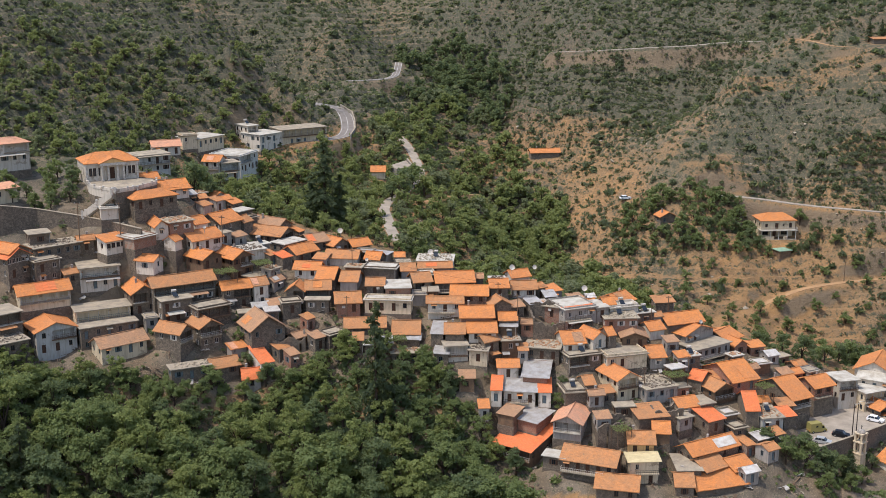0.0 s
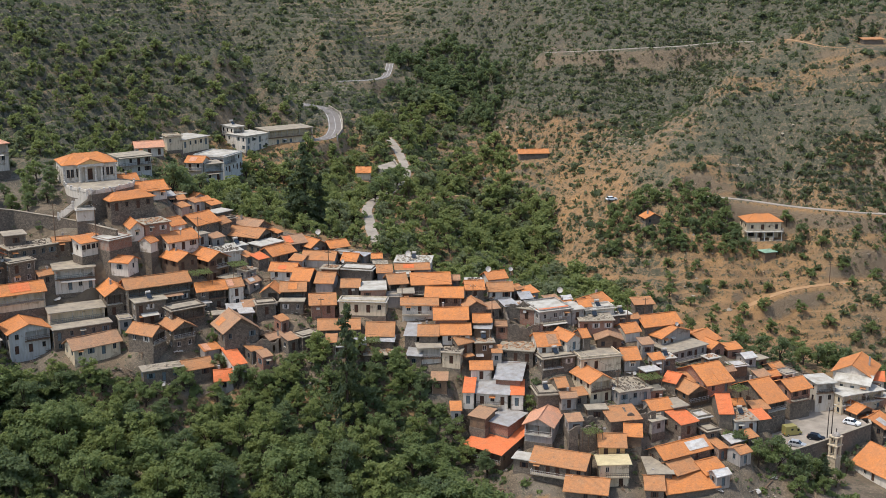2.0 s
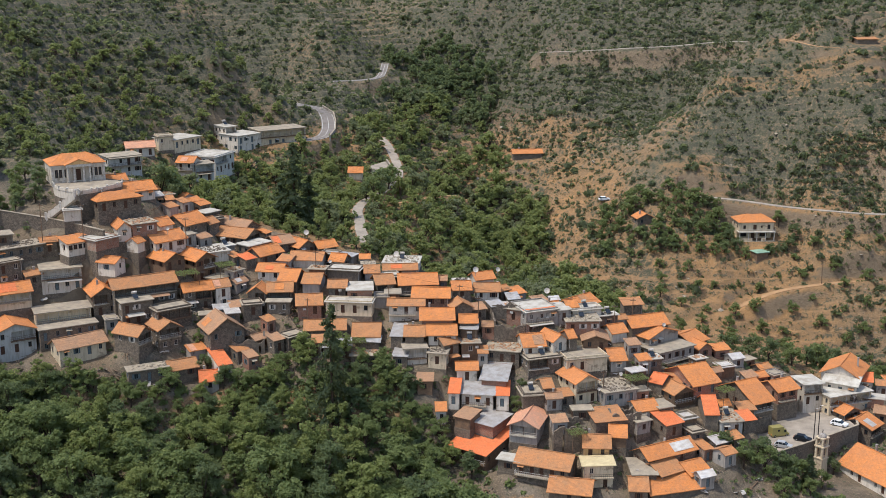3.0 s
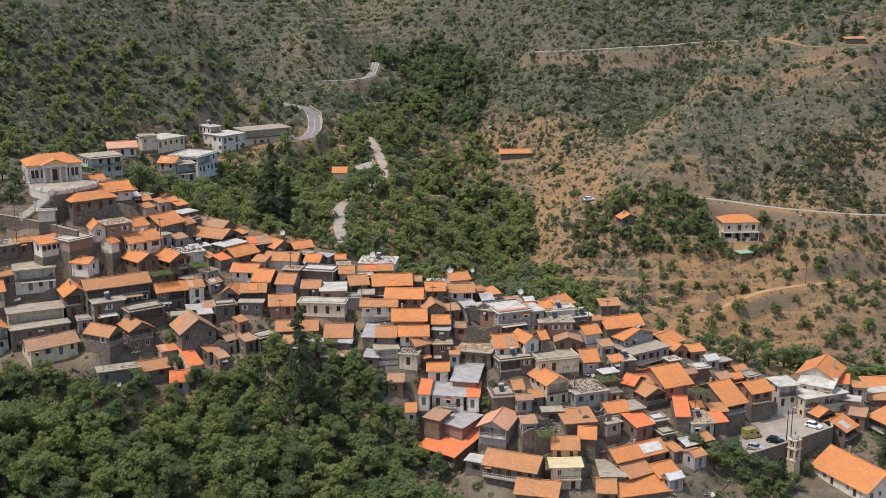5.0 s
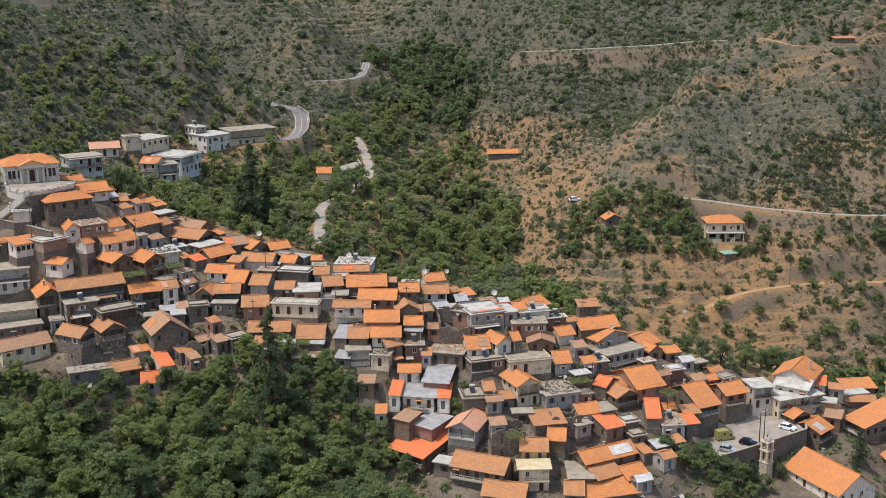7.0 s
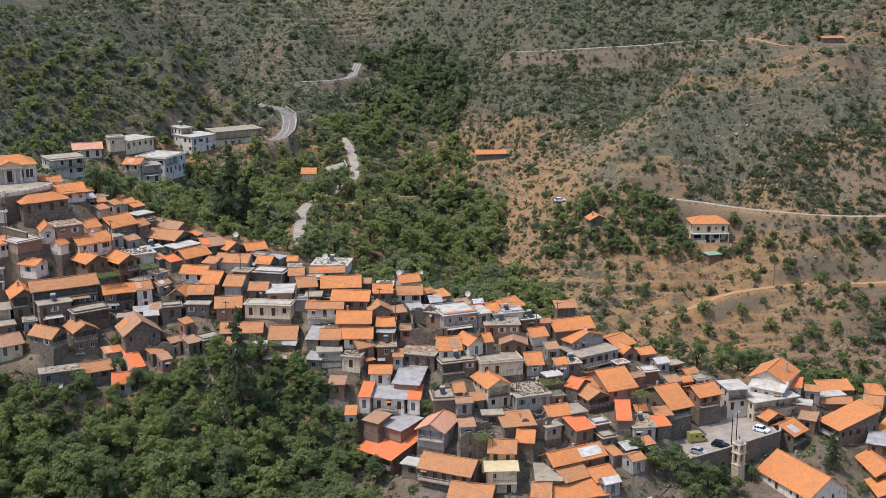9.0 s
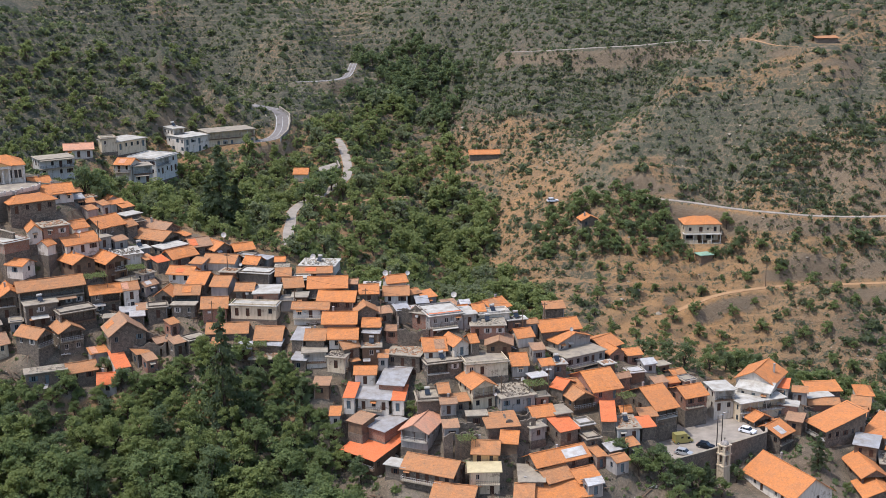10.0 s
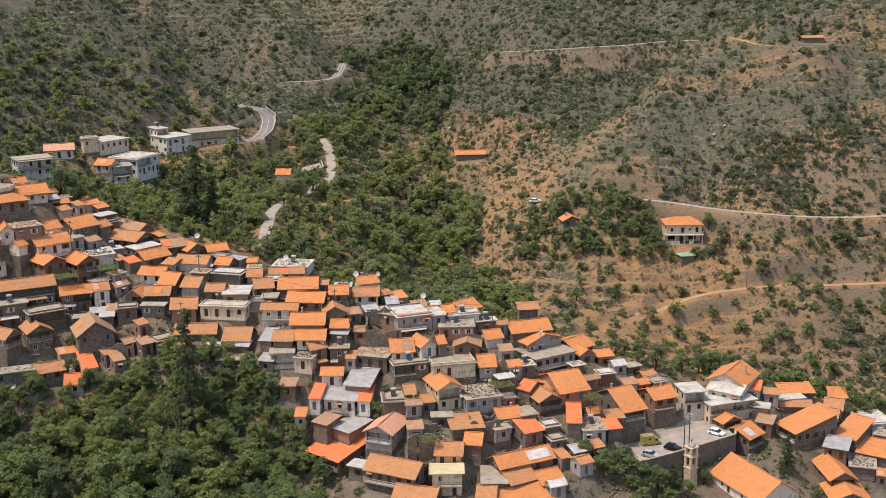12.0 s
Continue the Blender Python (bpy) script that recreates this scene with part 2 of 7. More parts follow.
M = {
    "o": tile_roof("new_clay_tiles", rgb(206, 126, 62), rgb(184, 118, 70), 0.5),
    "r": tile_roof("red_clay_tiles", rgb(220, 108, 56), rgb(204, 114, 68), 0.2),
    "t": tile_roof("aged_clay_tiles", rgb(188, 122, 70), rgb(162, 116, 78), 0.7),
    "d": tile_roof("faded_clay_tiles", rgb(176, 128, 90), rgb(150, 118, 90), 0.65),
    "p": tile_roof("pale_pink_tiles", rgb(210, 144, 106), rgb(190, 142, 112), 0.4),
    "m": worn("tin_sheet", rgb(204, 200, 194), rgb(168, 156, 142), 0.6, 0.5, 0.3, 0.22, 0.6),
    "y": worn("cream_sheet", rgb(214, 194, 146), rgb(190, 168, 126), 0.8, 0.7, 0.0, 0.22, 0.5),
    "g": worn("green_sheet", rgb(150, 182, 150), rgb(126, 146, 122), 0.8, 0.6, 0.0, 0.22, 0.5),
    "c": worn("old_concrete", rgb(176, 160, 134), rgb(128, 116, 100), 0.5, 0.95),
    "w": worn("whitewashed_slab", rgb(198, 190, 174), rgb(152, 141, 124), 0.5, 0.9),
    "stone": rubble_wall("field_stone", rgb(134, 118, 100), rgb(84, 75, 65), rgb(112, 99, 84)),
    "white": plaster("white_plaster", rgb(206, 193, 174), rgb(146, 130, 112)),
    "cream": plaster("cream_plaster", rgb(206, 186, 154), rgb(146, 126, 102)),
    "ochre": plaster("ochre_plaster", rgb(206, 164, 108), rgb(148, 116, 82)),
    "grey": plaster("grey_plaster", rgb(158, 148, 136), rgb(104, 94, 84)),
    "bluegrey": plaster("blue_grey_plaster", rgb(180, 174, 163), rgb(126, 118, 106)),
    "bluewhite": plaster("pale_blue_plaster", rgb(196, 190, 178), rgb(138, 130, 116)),
    "brick": brick_wall("red_brick", rgb(150, 96, 70), rgb(122, 82, 64)),
    "wood": worn("weathered_boards", rgb(132, 104, 78), rgb(92, 76, 62), 1.2, 0.9, 0, 0, 0.5),
    "frame": worn("painted_frame", rgb(214, 206, 194), rgb(160, 146, 128), 2.0, 0.6),
    "brown": worn("brown_paint", rgb(98, 66, 46), rgb(62, 46, 36), 2.0, 0.7),
    "blue": worn("blue_paint", rgb(104, 116, 118), rgb(78, 82, 80), 2.0, 0.7),
    "iron": worn("dark_iron", rgb(70, 64, 60), rgb(48, 42, 38), 2.0, 0.6, 0.5),
    "steel": worn("galvanised_steel", rgb(186, 186, 184), rgb(146, 142, 136), 2.0, 0.4, 0.7),
    "rubber": worn("black_rubber", rgb(30, 30, 30), rgb(44, 42, 40), 2.0, 0.85),
    "asphalt": worn("worn_asphalt", rgb(136, 126, 116), rgb(110, 102, 94), 0.25, 0.95),
    "pale_road": worn("dusty_concrete_road", rgb(168, 154, 136), rgb(136, 124, 108), 0.3, 0.95),
    "dirt": worn("bare_track", rgb(176, 138, 96), rgb(150, 116, 82), 0.4, 0.97),
    "line": worn("road_paint", rgb(226, 222, 212), rgb(186, 178, 166), 1.0, 0.8),
    "bark": worn("bark", rgb(92, 74, 58), rgb(60, 50, 42), 3.0, 0.95, 0, 0, 0.6),
    "leaf": leafage("broad_leaves", rgb(104, 114, 72), rgb(126, 136, 86), rgb(116, 126, 80)),
    "leaf_fresh": leafage("fresh_leaves", rgb(116, 124, 72), rgb(138, 144, 88), rgb(126, 132, 80)),
    "leaf_deep": leafage("deep_green_leaves", rgb(90, 101, 72), rgb(112, 122, 84), rgb(100, 111, 78)),
    "leaf_dark": leafage("dark_needles", rgb(62, 72, 56), rgb(80, 90, 68), rgb(70, 80, 60)),
    "leaf_olive": leafage("olive_leaves", rgb(110, 116, 86), rgb(136, 138, 106), rgb(122, 126, 94)),
    "leaf_dry": leafage("scrub_leaves", rgb(76, 82, 64), rgb(100, 102, 80), rgb(88, 92, 72)),
    "leaf_far": leafage("mixed_leaves", rgb(116, 124, 74), rgb(144, 148, 92), rgb(130, 136, 82)),
    "leaf_bush": leafage("hill_bush_leaves", rgb(76, 84, 62), rgb(98, 102, 76), rgb(86, 92, 68)),
    "earth": earth("hillside_earth"),
}
_glass = Nodes("window_glass")
M["glass"] = _glass.set(rgb(34, 38, 42), 0.12)
_glass.out.inputs["Specular IOR Level"].default_value = 0.5
_car = {n: Nodes("car_paint_" + n) for n in ("white", "black", "silver", "yellow")}
for _n, _c in (("white", rgb(236, 234, 230)), ("black", rgb(28, 30, 34)), ("silver", rgb(168, 166, 162)), ("yellow", rgb(158, 146, 88))):
    M["car_" + _n] = _car[_n].set(_c, 0.3, 0.2)

# ---- lie of the land: named lines of (x, y, height) ----
BACK_HILL = [(-91, 572, 88.6), (-94, 561, 79), (-65, 538, 67.6), (-34, 542, 69.5), (-23, 594, 84.4), (-5, 573, 74), (6, 562, 67.5), (22, 566, 77.5), (43, 569, 85), (92, 533, 87), (122, 526, 90), (0, 640, 101), (90, 580, 105), (-90, 620, 104)]
LEFT_SPUR = [(-159, 435, 102), (-129, 448.5, 92.3), (-99, 456, 85.5), (-118, 424, 75.5), (-86, 442, 71.5), (-81, 427.5, 60.5), (-99, 414, 62), (-63, 441, 60), (-66, 452, 61), (-86, 456, 75), (-139, 375, 77), (-160, 360, 80)]
HOLLOW = [(-95, 505, 68), (-66, 486, 58), (-130, 510, 80)]
VALLEY_HEAD = [(-47, 500, 62), (-3, 526, 55), (25, 538, 61.5), (32.5, 522.5, 53), (37.6, 543, 69), (49, 513, 59), (42, 494, 46), (50, 479.5, 40), (77, 495, 54), (96, 505, 65), (66, 521, 72.5), (129, 507, 77.5)]
RIGHT_SPUR = [(152, 497, 87), (169, 479, 89.5), (150, 473, 80.5), (142, 451, 62), (124, 441, 50.5), (147, 435.6, 51.5), (148, 420, 39.5), (80, 456.5, 44), (62, 451, 34), (53, 443, 26.8), (97, 426, 38.5), (89, 412, 29.5), (63, 406, 22), (177, 459, 71.5), (169.5, 428, 48.5), (205, 499, 98), (205, 462, 74), (200, 430, 48)]
HILL_FOOT = [(-77, 412, 47), (-41, 437, 45), (0, 483, 38), (-38, 365, 36), (-22, 348, 34), (-23, 414, 37), (5, 430, 26), (93, 393, 20), (105, 389, 13.5), (127, 400, 19), (76, 384, 11.6), (142, 387, 12), (181, 393, 11), (190, 412, 28)]
RAVINE = [(240, 330, -30), (190, 345, -14), (158, 378, 4), (144, 366, -8), (136, 373, 2), (112, 369, -0.5), (72, 372, 9), (45, 385, 10), (25, 400, 15), (8, 425, 22)]
BEHIND_VILLAGE = [(160, 322, -10), (120, 325, 0), (80, 325, 9), (40, 325, 15), (10, 335, 22), (-10, 340, 30)]
VILLAGE_HIGH = [(-119, 328, 55), (-90, 324, 54), (-60, 322, 44), (-27, 310, 34), (0, 306, 29), (30, 298, 25), (69, 294, 17), (113, 298, 5), (146, 305, -3)]
VILLAGE_MID = [(-100, 285, 38), (-50, 290, 29), (0, 283, 24), (35, 278, 19), (60, 272, 12), (97, 272, 0), (140, 285, -5)]
VILLAGE_LOW = [(-92, 262, 20), (-45, 264, 13), (0, 268, 14), (15, 255, 2), (32, 246, 1), (60, 246, 0), (105, 258, -6), (138, 268, -11)]
WOOD = [(-96, 240, 12), (-51, 252, 6), (-25, 250, 6), (-91, 224, 4), (-48, 235, -1), (0, 238, -6), (48, 233, -7), (103, 246, -12), (150, 258, -17)]
VALLEY = [(-120, 195, -4), (0, 200, -18), (90, 205, -26), (180, 215, -36), (-150, 110, -22), (0, 110, -40), (150, 110, -55)]
LEFT_CREST = [(-125.7, 432.6, 84.5), (-98.5, 445.5, 80), (-82.8, 453, 83.2), (-79, 463, 82), (-63.2, 454, 69), (-50.2, 458, 58.7), (-110.9, 428.3, 73.5), (-117.5, 378.8, 64.2), (-88, 470, 74), (-62, 472, 57)]
BACK_SLOPE = [(-113.6, 547, 87), (-48.7, 554.7, 81), (-20.3, 545, 65), (-1.7, 589, 87), (44.5, 572.7, 90), (-82.6, 548, 73), (-66.8, 536.5, 64), (-42.4, 547.6, 75.5), (-23.2, 560.7, 69.5), (-61.4, 544, 72.5), (-40.5, 537.8, 65.5)]
SLATE_FACE = [(50.2, 548.5, 80.5), (35, 560.8, 75.7), (27.5, 537, 62.5), (40.6, 516.6, 58.5), (55.5, 492.6, 50.5), (82, 533.6, 85), (106, 528, 87.6), (129.4, 524, 90), (100.7, 503.5, 65.8), (84.5, 506.6, 63.3), (78.8, 494, 55)]
SPUR_CREST = [(81.8, 454.7, 45), (92.4, 456, 50.2), (102, 462, 57), (109.8, 467.6, 65), (117, 469, 72.5), (134.6, 466.5, 71.9), (140.5, 488, 85), (148.8, 474.3, 83), (162.7, 478.8, 89), (172.8, 475, 87.2), (110, 485, 59), (122, 490, 67), (97, 478, 52)]
SPUR_FACE = [(124, 456.4, 62.8), (123.7, 446, 55.6), (129.5, 436.9, 46.5), (146.4, 452.3, 64.7), (162.2, 448, 65.3), (177.5, 457.3, 70.4), (172, 424.3, 46), (162, 421, 34.2), (150.3, 392, 19), (172.4, 398.8, 21), (168, 378.7, -1), (141, 372, 0.6), (124, 365.6, -5)]
LINES = LEFT_CREST + BACK_SLOPE + SLATE_FACE + SPUR_CREST + SPUR_FACE + BACK_HILL + LEFT_SPUR + HOLLOW + VALLEY_HEAD + RIGHT_SPUR + HILL_FOOT + RAVINE + BEHIND_VILLAGE + VILLAGE_HIGH + VILLAGE_MID + VILLAGE_LOW + WOOD + VALLEY

# roads: width, surface, line
ROADS = {
    "upper_road": (5.4, "asphalt", [(-62, 428, 48.6), (-46, 434, 48.4), (-38.3, 441, 48.5), (-36.5, 450, 49.6), (-37.2, 459.5, 51.4), (-38.8, 467, 53.4), (-42, 471, 55.4), (-52, 474, 57)]),
    "lower_road": (3.3, "pale_road", [(-17, 466.5, 44.5), (-13.8, 458, 42.3), (-10.6, 445, 39.6), (-8.7, 432.6, 37.6), (-8.5, 423, 36.6), (-10.6, 410.7, 36.3), (-13.7, 394.8, 36), (-17.5, 384, 36), (-18.8, 372, 35.6), (-17.2, 360, 35), (-15.7, 347, 34.6), (-13.2, 335, 34)]),
    "hill_road": (2.4, "pale_road", [(96, 421, 30.5), (112.4, 418, 29.6), (128.6, 411, 28.6), (142.3, 407, 28), (156.8, 406.5, 27), (173, 409, 26.2), (186.3, 410.2, 26.5), (215, 412, 27)]),
    "garden_path": (1.9, "dirt", [(-13.5, 385, 35.8), (-7.1, 389, 34.4), (-1.4, 402, 32.8), (6.8, 422, 30.0), (13, 433, 28)]),
    "high_road": (3.6, "pale_road", [(50, 533, 72.5), (56, 529.4, 73), (70.5, 520.8, 74.3), (89.5, 515.3, 75.8), (105.8, 512.8, 76.8), (119.8, 512, 78.2), (134.4, 503, 79.5)]),
    "dirt_track": (2.2, "dirt", [(104, 374, 2.2), (110.4, 377, 4.1), (119.9, 380.4, 6.4), (131.1, 383.5, 7.4), (147.4, 389, 7.4), (165, 391, 7.2), (182, 390, 8.3)]),
    "top_track": (1.8, "dirt", [(143, 487, 81.5), (146.7, 480.4, 81.2), (153.4, 470.5, 79.9), (161.5, 468, 79.6)]),
    "far_road": (3.4, "asphalt", [(-42, 521, 61), (-28.7, 525.5, 61.1), (-22.4, 533.1, 61.6), (-21, 542, 63.1), (-20.4, 552.4, 66.2)]),
}

for _r in ("upper_road", "lower_road", "garden_path", "hill_road", "high_road", "dirt_track", "top_track"):
    LINES = LINES + ROADS[_r][2][1::2]
_k = np.array(LINES, float)
_kx, _ks = _k[:, :2] / 100.0, len(_k)


def _spline(d2):
    return d2 * np.log(d2 + 1e-9)


_system = np.zeros((_ks + 3, _ks + 3))
_system[:_ks, :_ks] = _spline(((_kx[:, None] - _kx[None]) ** 2).sum(-1)) + 0.0012 * np.eye(_ks)
_system[:_ks, _ks:] = np.c_[np.ones(_ks), _kx]
_system[_ks:, :_ks] = _system[:_ks, _ks:].T
_weights = np.linalg.solve(_system, np.r_[_k[:, 2], 0, 0, 0])


def land(x, y):
    """Height of the smooth land at arrays x, y."""
    q = np.stack([np.ravel(x), np.ravel(y)], -1) / 100.0
    h = np.empty(len(q))
    for i in range(0, len(q), 20000):
        s = q[i:i + 20000]
        h[i:i + 20000] = _spline(((s[:, None] - _kx[None]) ** 2).sum(-1)) @ _weights[:_ks] + _weights[_ks] + s @ _weights[_ks + 1:]
    return h.reshape(np.shape(x))


# ---- mesh helpers ----
class Shape:
    """Collects faces of one mesh, with a uv for each corner."""

    def __init__(self):
        self.v, self.f, self.uv = [], [], []

    def face(self, pts, uvs=None):
        i = len(self.v)
        self.v += [tuple(p) for p in pts]
        self.f.append(tuple(range(i, i + len(pts))))
        self.uv += uvs or [(p[0] + p[1], p[2]) for p in pts]

    def box(self, x0, y0, z0, x1, y1, z1, skip=""):
        a, b, c, d = (x0, y0), (x1, y0), (x1, y1), (x0, y1)
        for n, (p, q) in zip("fRbL", ((a, b), (b, c), (c, d), (d, a))):
            if n not in skip:
                self.face([(*p, z0), (*q, z0), (*q, z1), (*p, z1)])
        if "t" not in skip:
            self.face([(*a, z1), (*b, z1), (*c, z1), (*d, z1)])
        if "u" not in skip:
            self.face([(*a, z0), (*d, z0), (*c, z0), (*b, z0)])

    def slab(self, quad, thick, uvs=None, down=True):
        """A sheet of four top corners with thickness below it."""
        low = [(x, y, z - thick) for x, y, z in quad]
        self.face(quad, uvs)
        self.face(low[::-1])
        for i in range(len(quad)):
            j = (i + 1) % len(quad)
            self.face([low[i], low[j], quad[j], quad[i]], [(0, 0)] * 4)

    def tube(self, p, q, r0, r1=None, n=6, cap=True):
        p, q = Vector(p), Vector(q)
        d = (q - p).normalized()
        s = d.orthogonal().normalized()
        t = d.cross(s)
        r1 = r0 if r1 is None else r1
        ring = lambda c, r: [c + s * (r * math.cos(2 * math.pi * k / n)) + t * (r * math.sin(2 * math.pi * k / n)) for k in range(n)]  # noqa: E731
        a, b = ring(p, r0), ring(q, r1)
        for k in range(n):
            m = (k + 1) % n
            self.face([a[k], a[m], b[m], b[k]])
        if cap:
            self.face(b)
            self.face(a[::-1])

    def ball(self, c, r, n=8, m=5, sq=(1, 1, 1), half=False):
        lat = [(-math.pi / 2 + math.pi * j / m) if not half else (math.pi / 2 * j / m) for j in range(m + 1)]
        pt = lambda j, k: (c[0] + r * sq[0] * math.cos(lat[j]) * math.cos(2 * math.pi * k / n), c[1] + r * sq[1] * math.cos(lat[j]) * math.sin(2 * math.pi * k / n), c[2] + r * sq[2] * math.sin(lat[j]))  # noqa: E731
        for j in range(m):
            for k in range(n):
                self.face([pt(j, k), pt(j, k + 1), pt(j + 1, k + 1), pt(j + 1, k)])

    def mesh(self, name, mat):
        me = bpy.data.meshes.new(name)
        me.from_pydata(self.v, [], self.f)
        layer = me.uv_layers.new(name="UVMap")
        layer.data.foreach_set("uv", np.array(self.uv, float).ravel())
        me.materials.append(M[mat] if isinstance(mat, str) else mat)
        return me


def part(name, shape, mat, parent, label="", at=None):
    """One mesh object under a thing or a part; shape may be a ready mesh."""
    ob = new(name, shape.mesh(name, mat) if isinstance(shape, Shape) else shape)
    ob.parent = parent
    if at is not None:
        ob.matrix_basis = at
    return tagged(ob, label)


def thing(name, m, label, category, group=""):
    ob = new(name)
    ob.matrix_basis = m
    ob.empty_display_size = 0.5
    return tagged(ob, label, category, group)


# ---- house plots: front eave centre x, y, eave height, width, depth, turn, roof kind, rise, wall height, roof, wall, extras ----
PLANS = []


def plan(*row):
    PLANS.append(row)


plan(-102.8, 279.0, 43.9, 7.8, 10.4, 59, "F", 1.8, 8.9, "r", "stone", "v")
plan(-97.3, 282.2, 41.8, 6.4, 6.5, 43, "T", 0.0, 6.3, "c", "stone", "")
plan(-96.2, 275.6, 35.6, 13.3, 6.5, 31, "G", 1.7, 4.0, "o", "cream", "b")
plan(-101.4, 264.3, 33.6, 6.5, 7.8, 43, "T", 0.0, 4.8, "c", "stone", "")
plan(-91.4, 267.5, 28.7, 10.7, 9.1, 35, "F", 1.7, 8.7, "o", "bluegrey", "")
plan(-98.7, 258.2, 28.6, 7.6, 7.8, 40, "T", 0.0, 4.6, "c", "stone", "k")
plan(-85.9, 286.3, 39.0, 9.7, 7.8, 23, "T", 0.0, 5.8, "c", "white", "b")
plan(-75.2, 287.7, 40.3, 5.9, 5.2, -17, "G", 1.0, 3.3, "o", "white", "")
plan(-73.6, 281.2, 33.9, 7.1, 9.1, 30, "F", 1.8, 12.0, "o", "stone", "b")
plan(-64.2, 284.0, 35.5, 16.9, 6.5, 30, "G", 1.7, 6.4, "t", "stone", "")
plan(-65.2, 279.0, 32.7, 7.6, 3.9, 31, "T", 0.0, 5.5, "c", "stone", "")
plan(-82.8, 276.7, 31.0, 13.0, 6.5, 26, "T", 0.0, 4.0, "c", "cream", "b")
plan(-80.4, 272.5, 28.3, 13.6, 3.9, 30, "T", 0.0, 5.0, "c", "stone", "")
plan(-75.4, 267.5, 25.3, 12.6, 6.5, 39, "G", 1.7, 4.6, "d", "cream", "")
plan(-61.1, 270.1, 27.5, 5.8, 7.8, 64, "F", 1.6, 4.1, "t", "stone", "")
plan(-55.9, 273.3, 27.7, 6.7, 7.8, 37, "F", 1.6, 5.4, "t", "stone", "")
plan(-56.2, 279.1, 30.8, 8.8, 5.2, 37, "T", 0.0, 4.6, "c", "stone", "")
plan(-58.6, 293.4, 39.8, 7.1, 7.8, 48, "F", 1.5, 3.5, "o", "wood", "")
plan(-51.6, 298.0, 38.7, 7.3, 9.1, 47, "F", 1.7, 5.4, "o", "wood", "")
plan(-49.9, 302.0, 39.4, 7.1, 6.5, 31, "T", 0.0, 2.3, "w", "white", "k")
plan(-35.9, 306.8, 37.9, 8.5, 6.5, 47, "G", 1.6, 2.6, "o", "stone", "")
plan(-40.8, 302.6, 37.3, 4.0, 3.9, 49, "S", 0.9, 2.3, "r", "stone", "")
plan(-27.3, 305.9, 36.4, 9.5, 6.5, -7, "G", 1.4, 2.3, "t", "white", "")
plan(-19.2, 307.3, 35.7, 4.8, 5.2, -15, "G", 1.4, 2.3, "o", "stone", "")
plan(-35.7, 297.8, 35.5, 7.6, 5.2, -9, "G", 1.3, 2.6, "o", "white", "")
plan(-30.6, 294.1, 33.9, 5.5, 7.8, -12, "G", 2.1, 2.3, "o", "stone", "")
plan(-24.4, 293.7, 33.3, 5.3, 7.8, -6, "G", 1.7, 2.3, "t", "grey", "")
plan(-37.6, 288.7, 32.2, 5.4, 5.2, -6, "F", 1.6, 6.8, "o", "stone", "b")
plan(-31.8, 289.8, 32.4, 7.0, 5.2, 4, "G", 1.5, 5.2, "t", "stone", "b")
plan(-51.9, 288.0, 33.1, 8.2, 5.2, 26, "G", 1.4, 5.3, "o", "stone", "b")
plan(-46.2, 290.7, 33.2, 4.5, 5.2, 28, "G", 1.4, 6.9, "t", "white", "")
plan(-48.7, 275.4, 27.1, 9.9, 9.1, -61, "G", 3.0, 3.4, "d", "stone", "")
plan(-37.8, 284.3, 30.4, 4.7, 3.9, 18, "T", 0.0, 3.6, "c", "stone", "")
plan(-31.6, 285.5, 30.7, 5.8, 2.6, 0, "T", 0.0, 2.8, "c", "stone", "")
plan(-23.7, 285.1, 30.2, 7.1, 6.5, 8, "G", 1.8, 3.7, "t", "brick", "")
plan(-17.4, 291.7, 32.8, 5.3, 5.2, 0, "G", 1.3, 3.8, "t", "stone", "")
plan(-11.4, 290.0, 32.5, 6.3, 7.8, 5, "T", 0.0, 3.1, "w", "brick", "")
plan(-13.9, 285.9, 30.5, 11.7, 3.9, -5, "T", 0.0, 3.1, "w", "cream", "")
plan(-19.1, 278.2, 26.0, 10.7, 5.2, 5, "G", 1.6, 2.3, "t", "stone", "")
plan(-9.1, 278.3, 24.2, 7.4, 7.8, 0, "G", 2.1, 2.3, "t", "stone", "")
plan(-8.5, 276.5, 23.1, 6.3, 3.2, -4, "S", 0.6, 2.3, "m", "stone", "")
plan(-8.9, 272.7, 21.0, 7.1, 5.2, 3, "T", 0.0, 2.8, "c", "stone", "k")
plan(-41.6, 266.7, 20.6, 3.8, 7.8, 32, "S", 2.2, 2.5, "r", "white", "")
plan(-45.1, 264.2, 17.7, 5.0, 4.5, 13, "G", 1.8, 4.3, "r", "grey", "")
plan(-51.3, 266.1, 20.1, 7.4, 5.2, 29, "G", 1.4, 3.9, "t", "stone", "")
plan(-59.2, 263.4, 20.7, 9.2, 3.9, 25, "T", 0.0, 2.8, "c", "stone", "k")
plan(-16.7, 301.3, 34.7, 8.7, 5.2, -11, "T", 0.0, 2.4, "w", "stone", "")
plan(-2.3, 315.6, 32.9, 9.7, 7.8, -4, "T", 0.0, 2.3, "w", "white", "k")
plan(-9.1, 301.8, 34.0, 4.5, 5.2, 7, "G", 1.3, 2.3, "t", "grey", "")
plan(-2.0, 309.5, 32.8, 9.8, 3.9, 7, "G", 1.0, 2.3, "t", "grey", "")
plan(-5.0, 295.1, 32.8, 5.5, 6.5, 17, "G", 1.7, 4.0, "t", "stone", "")
plan(3.3, 296.8, 32.2, 10.8, 8.5, 6, "G", 1.8, 3.2, "o", "stone", "b")
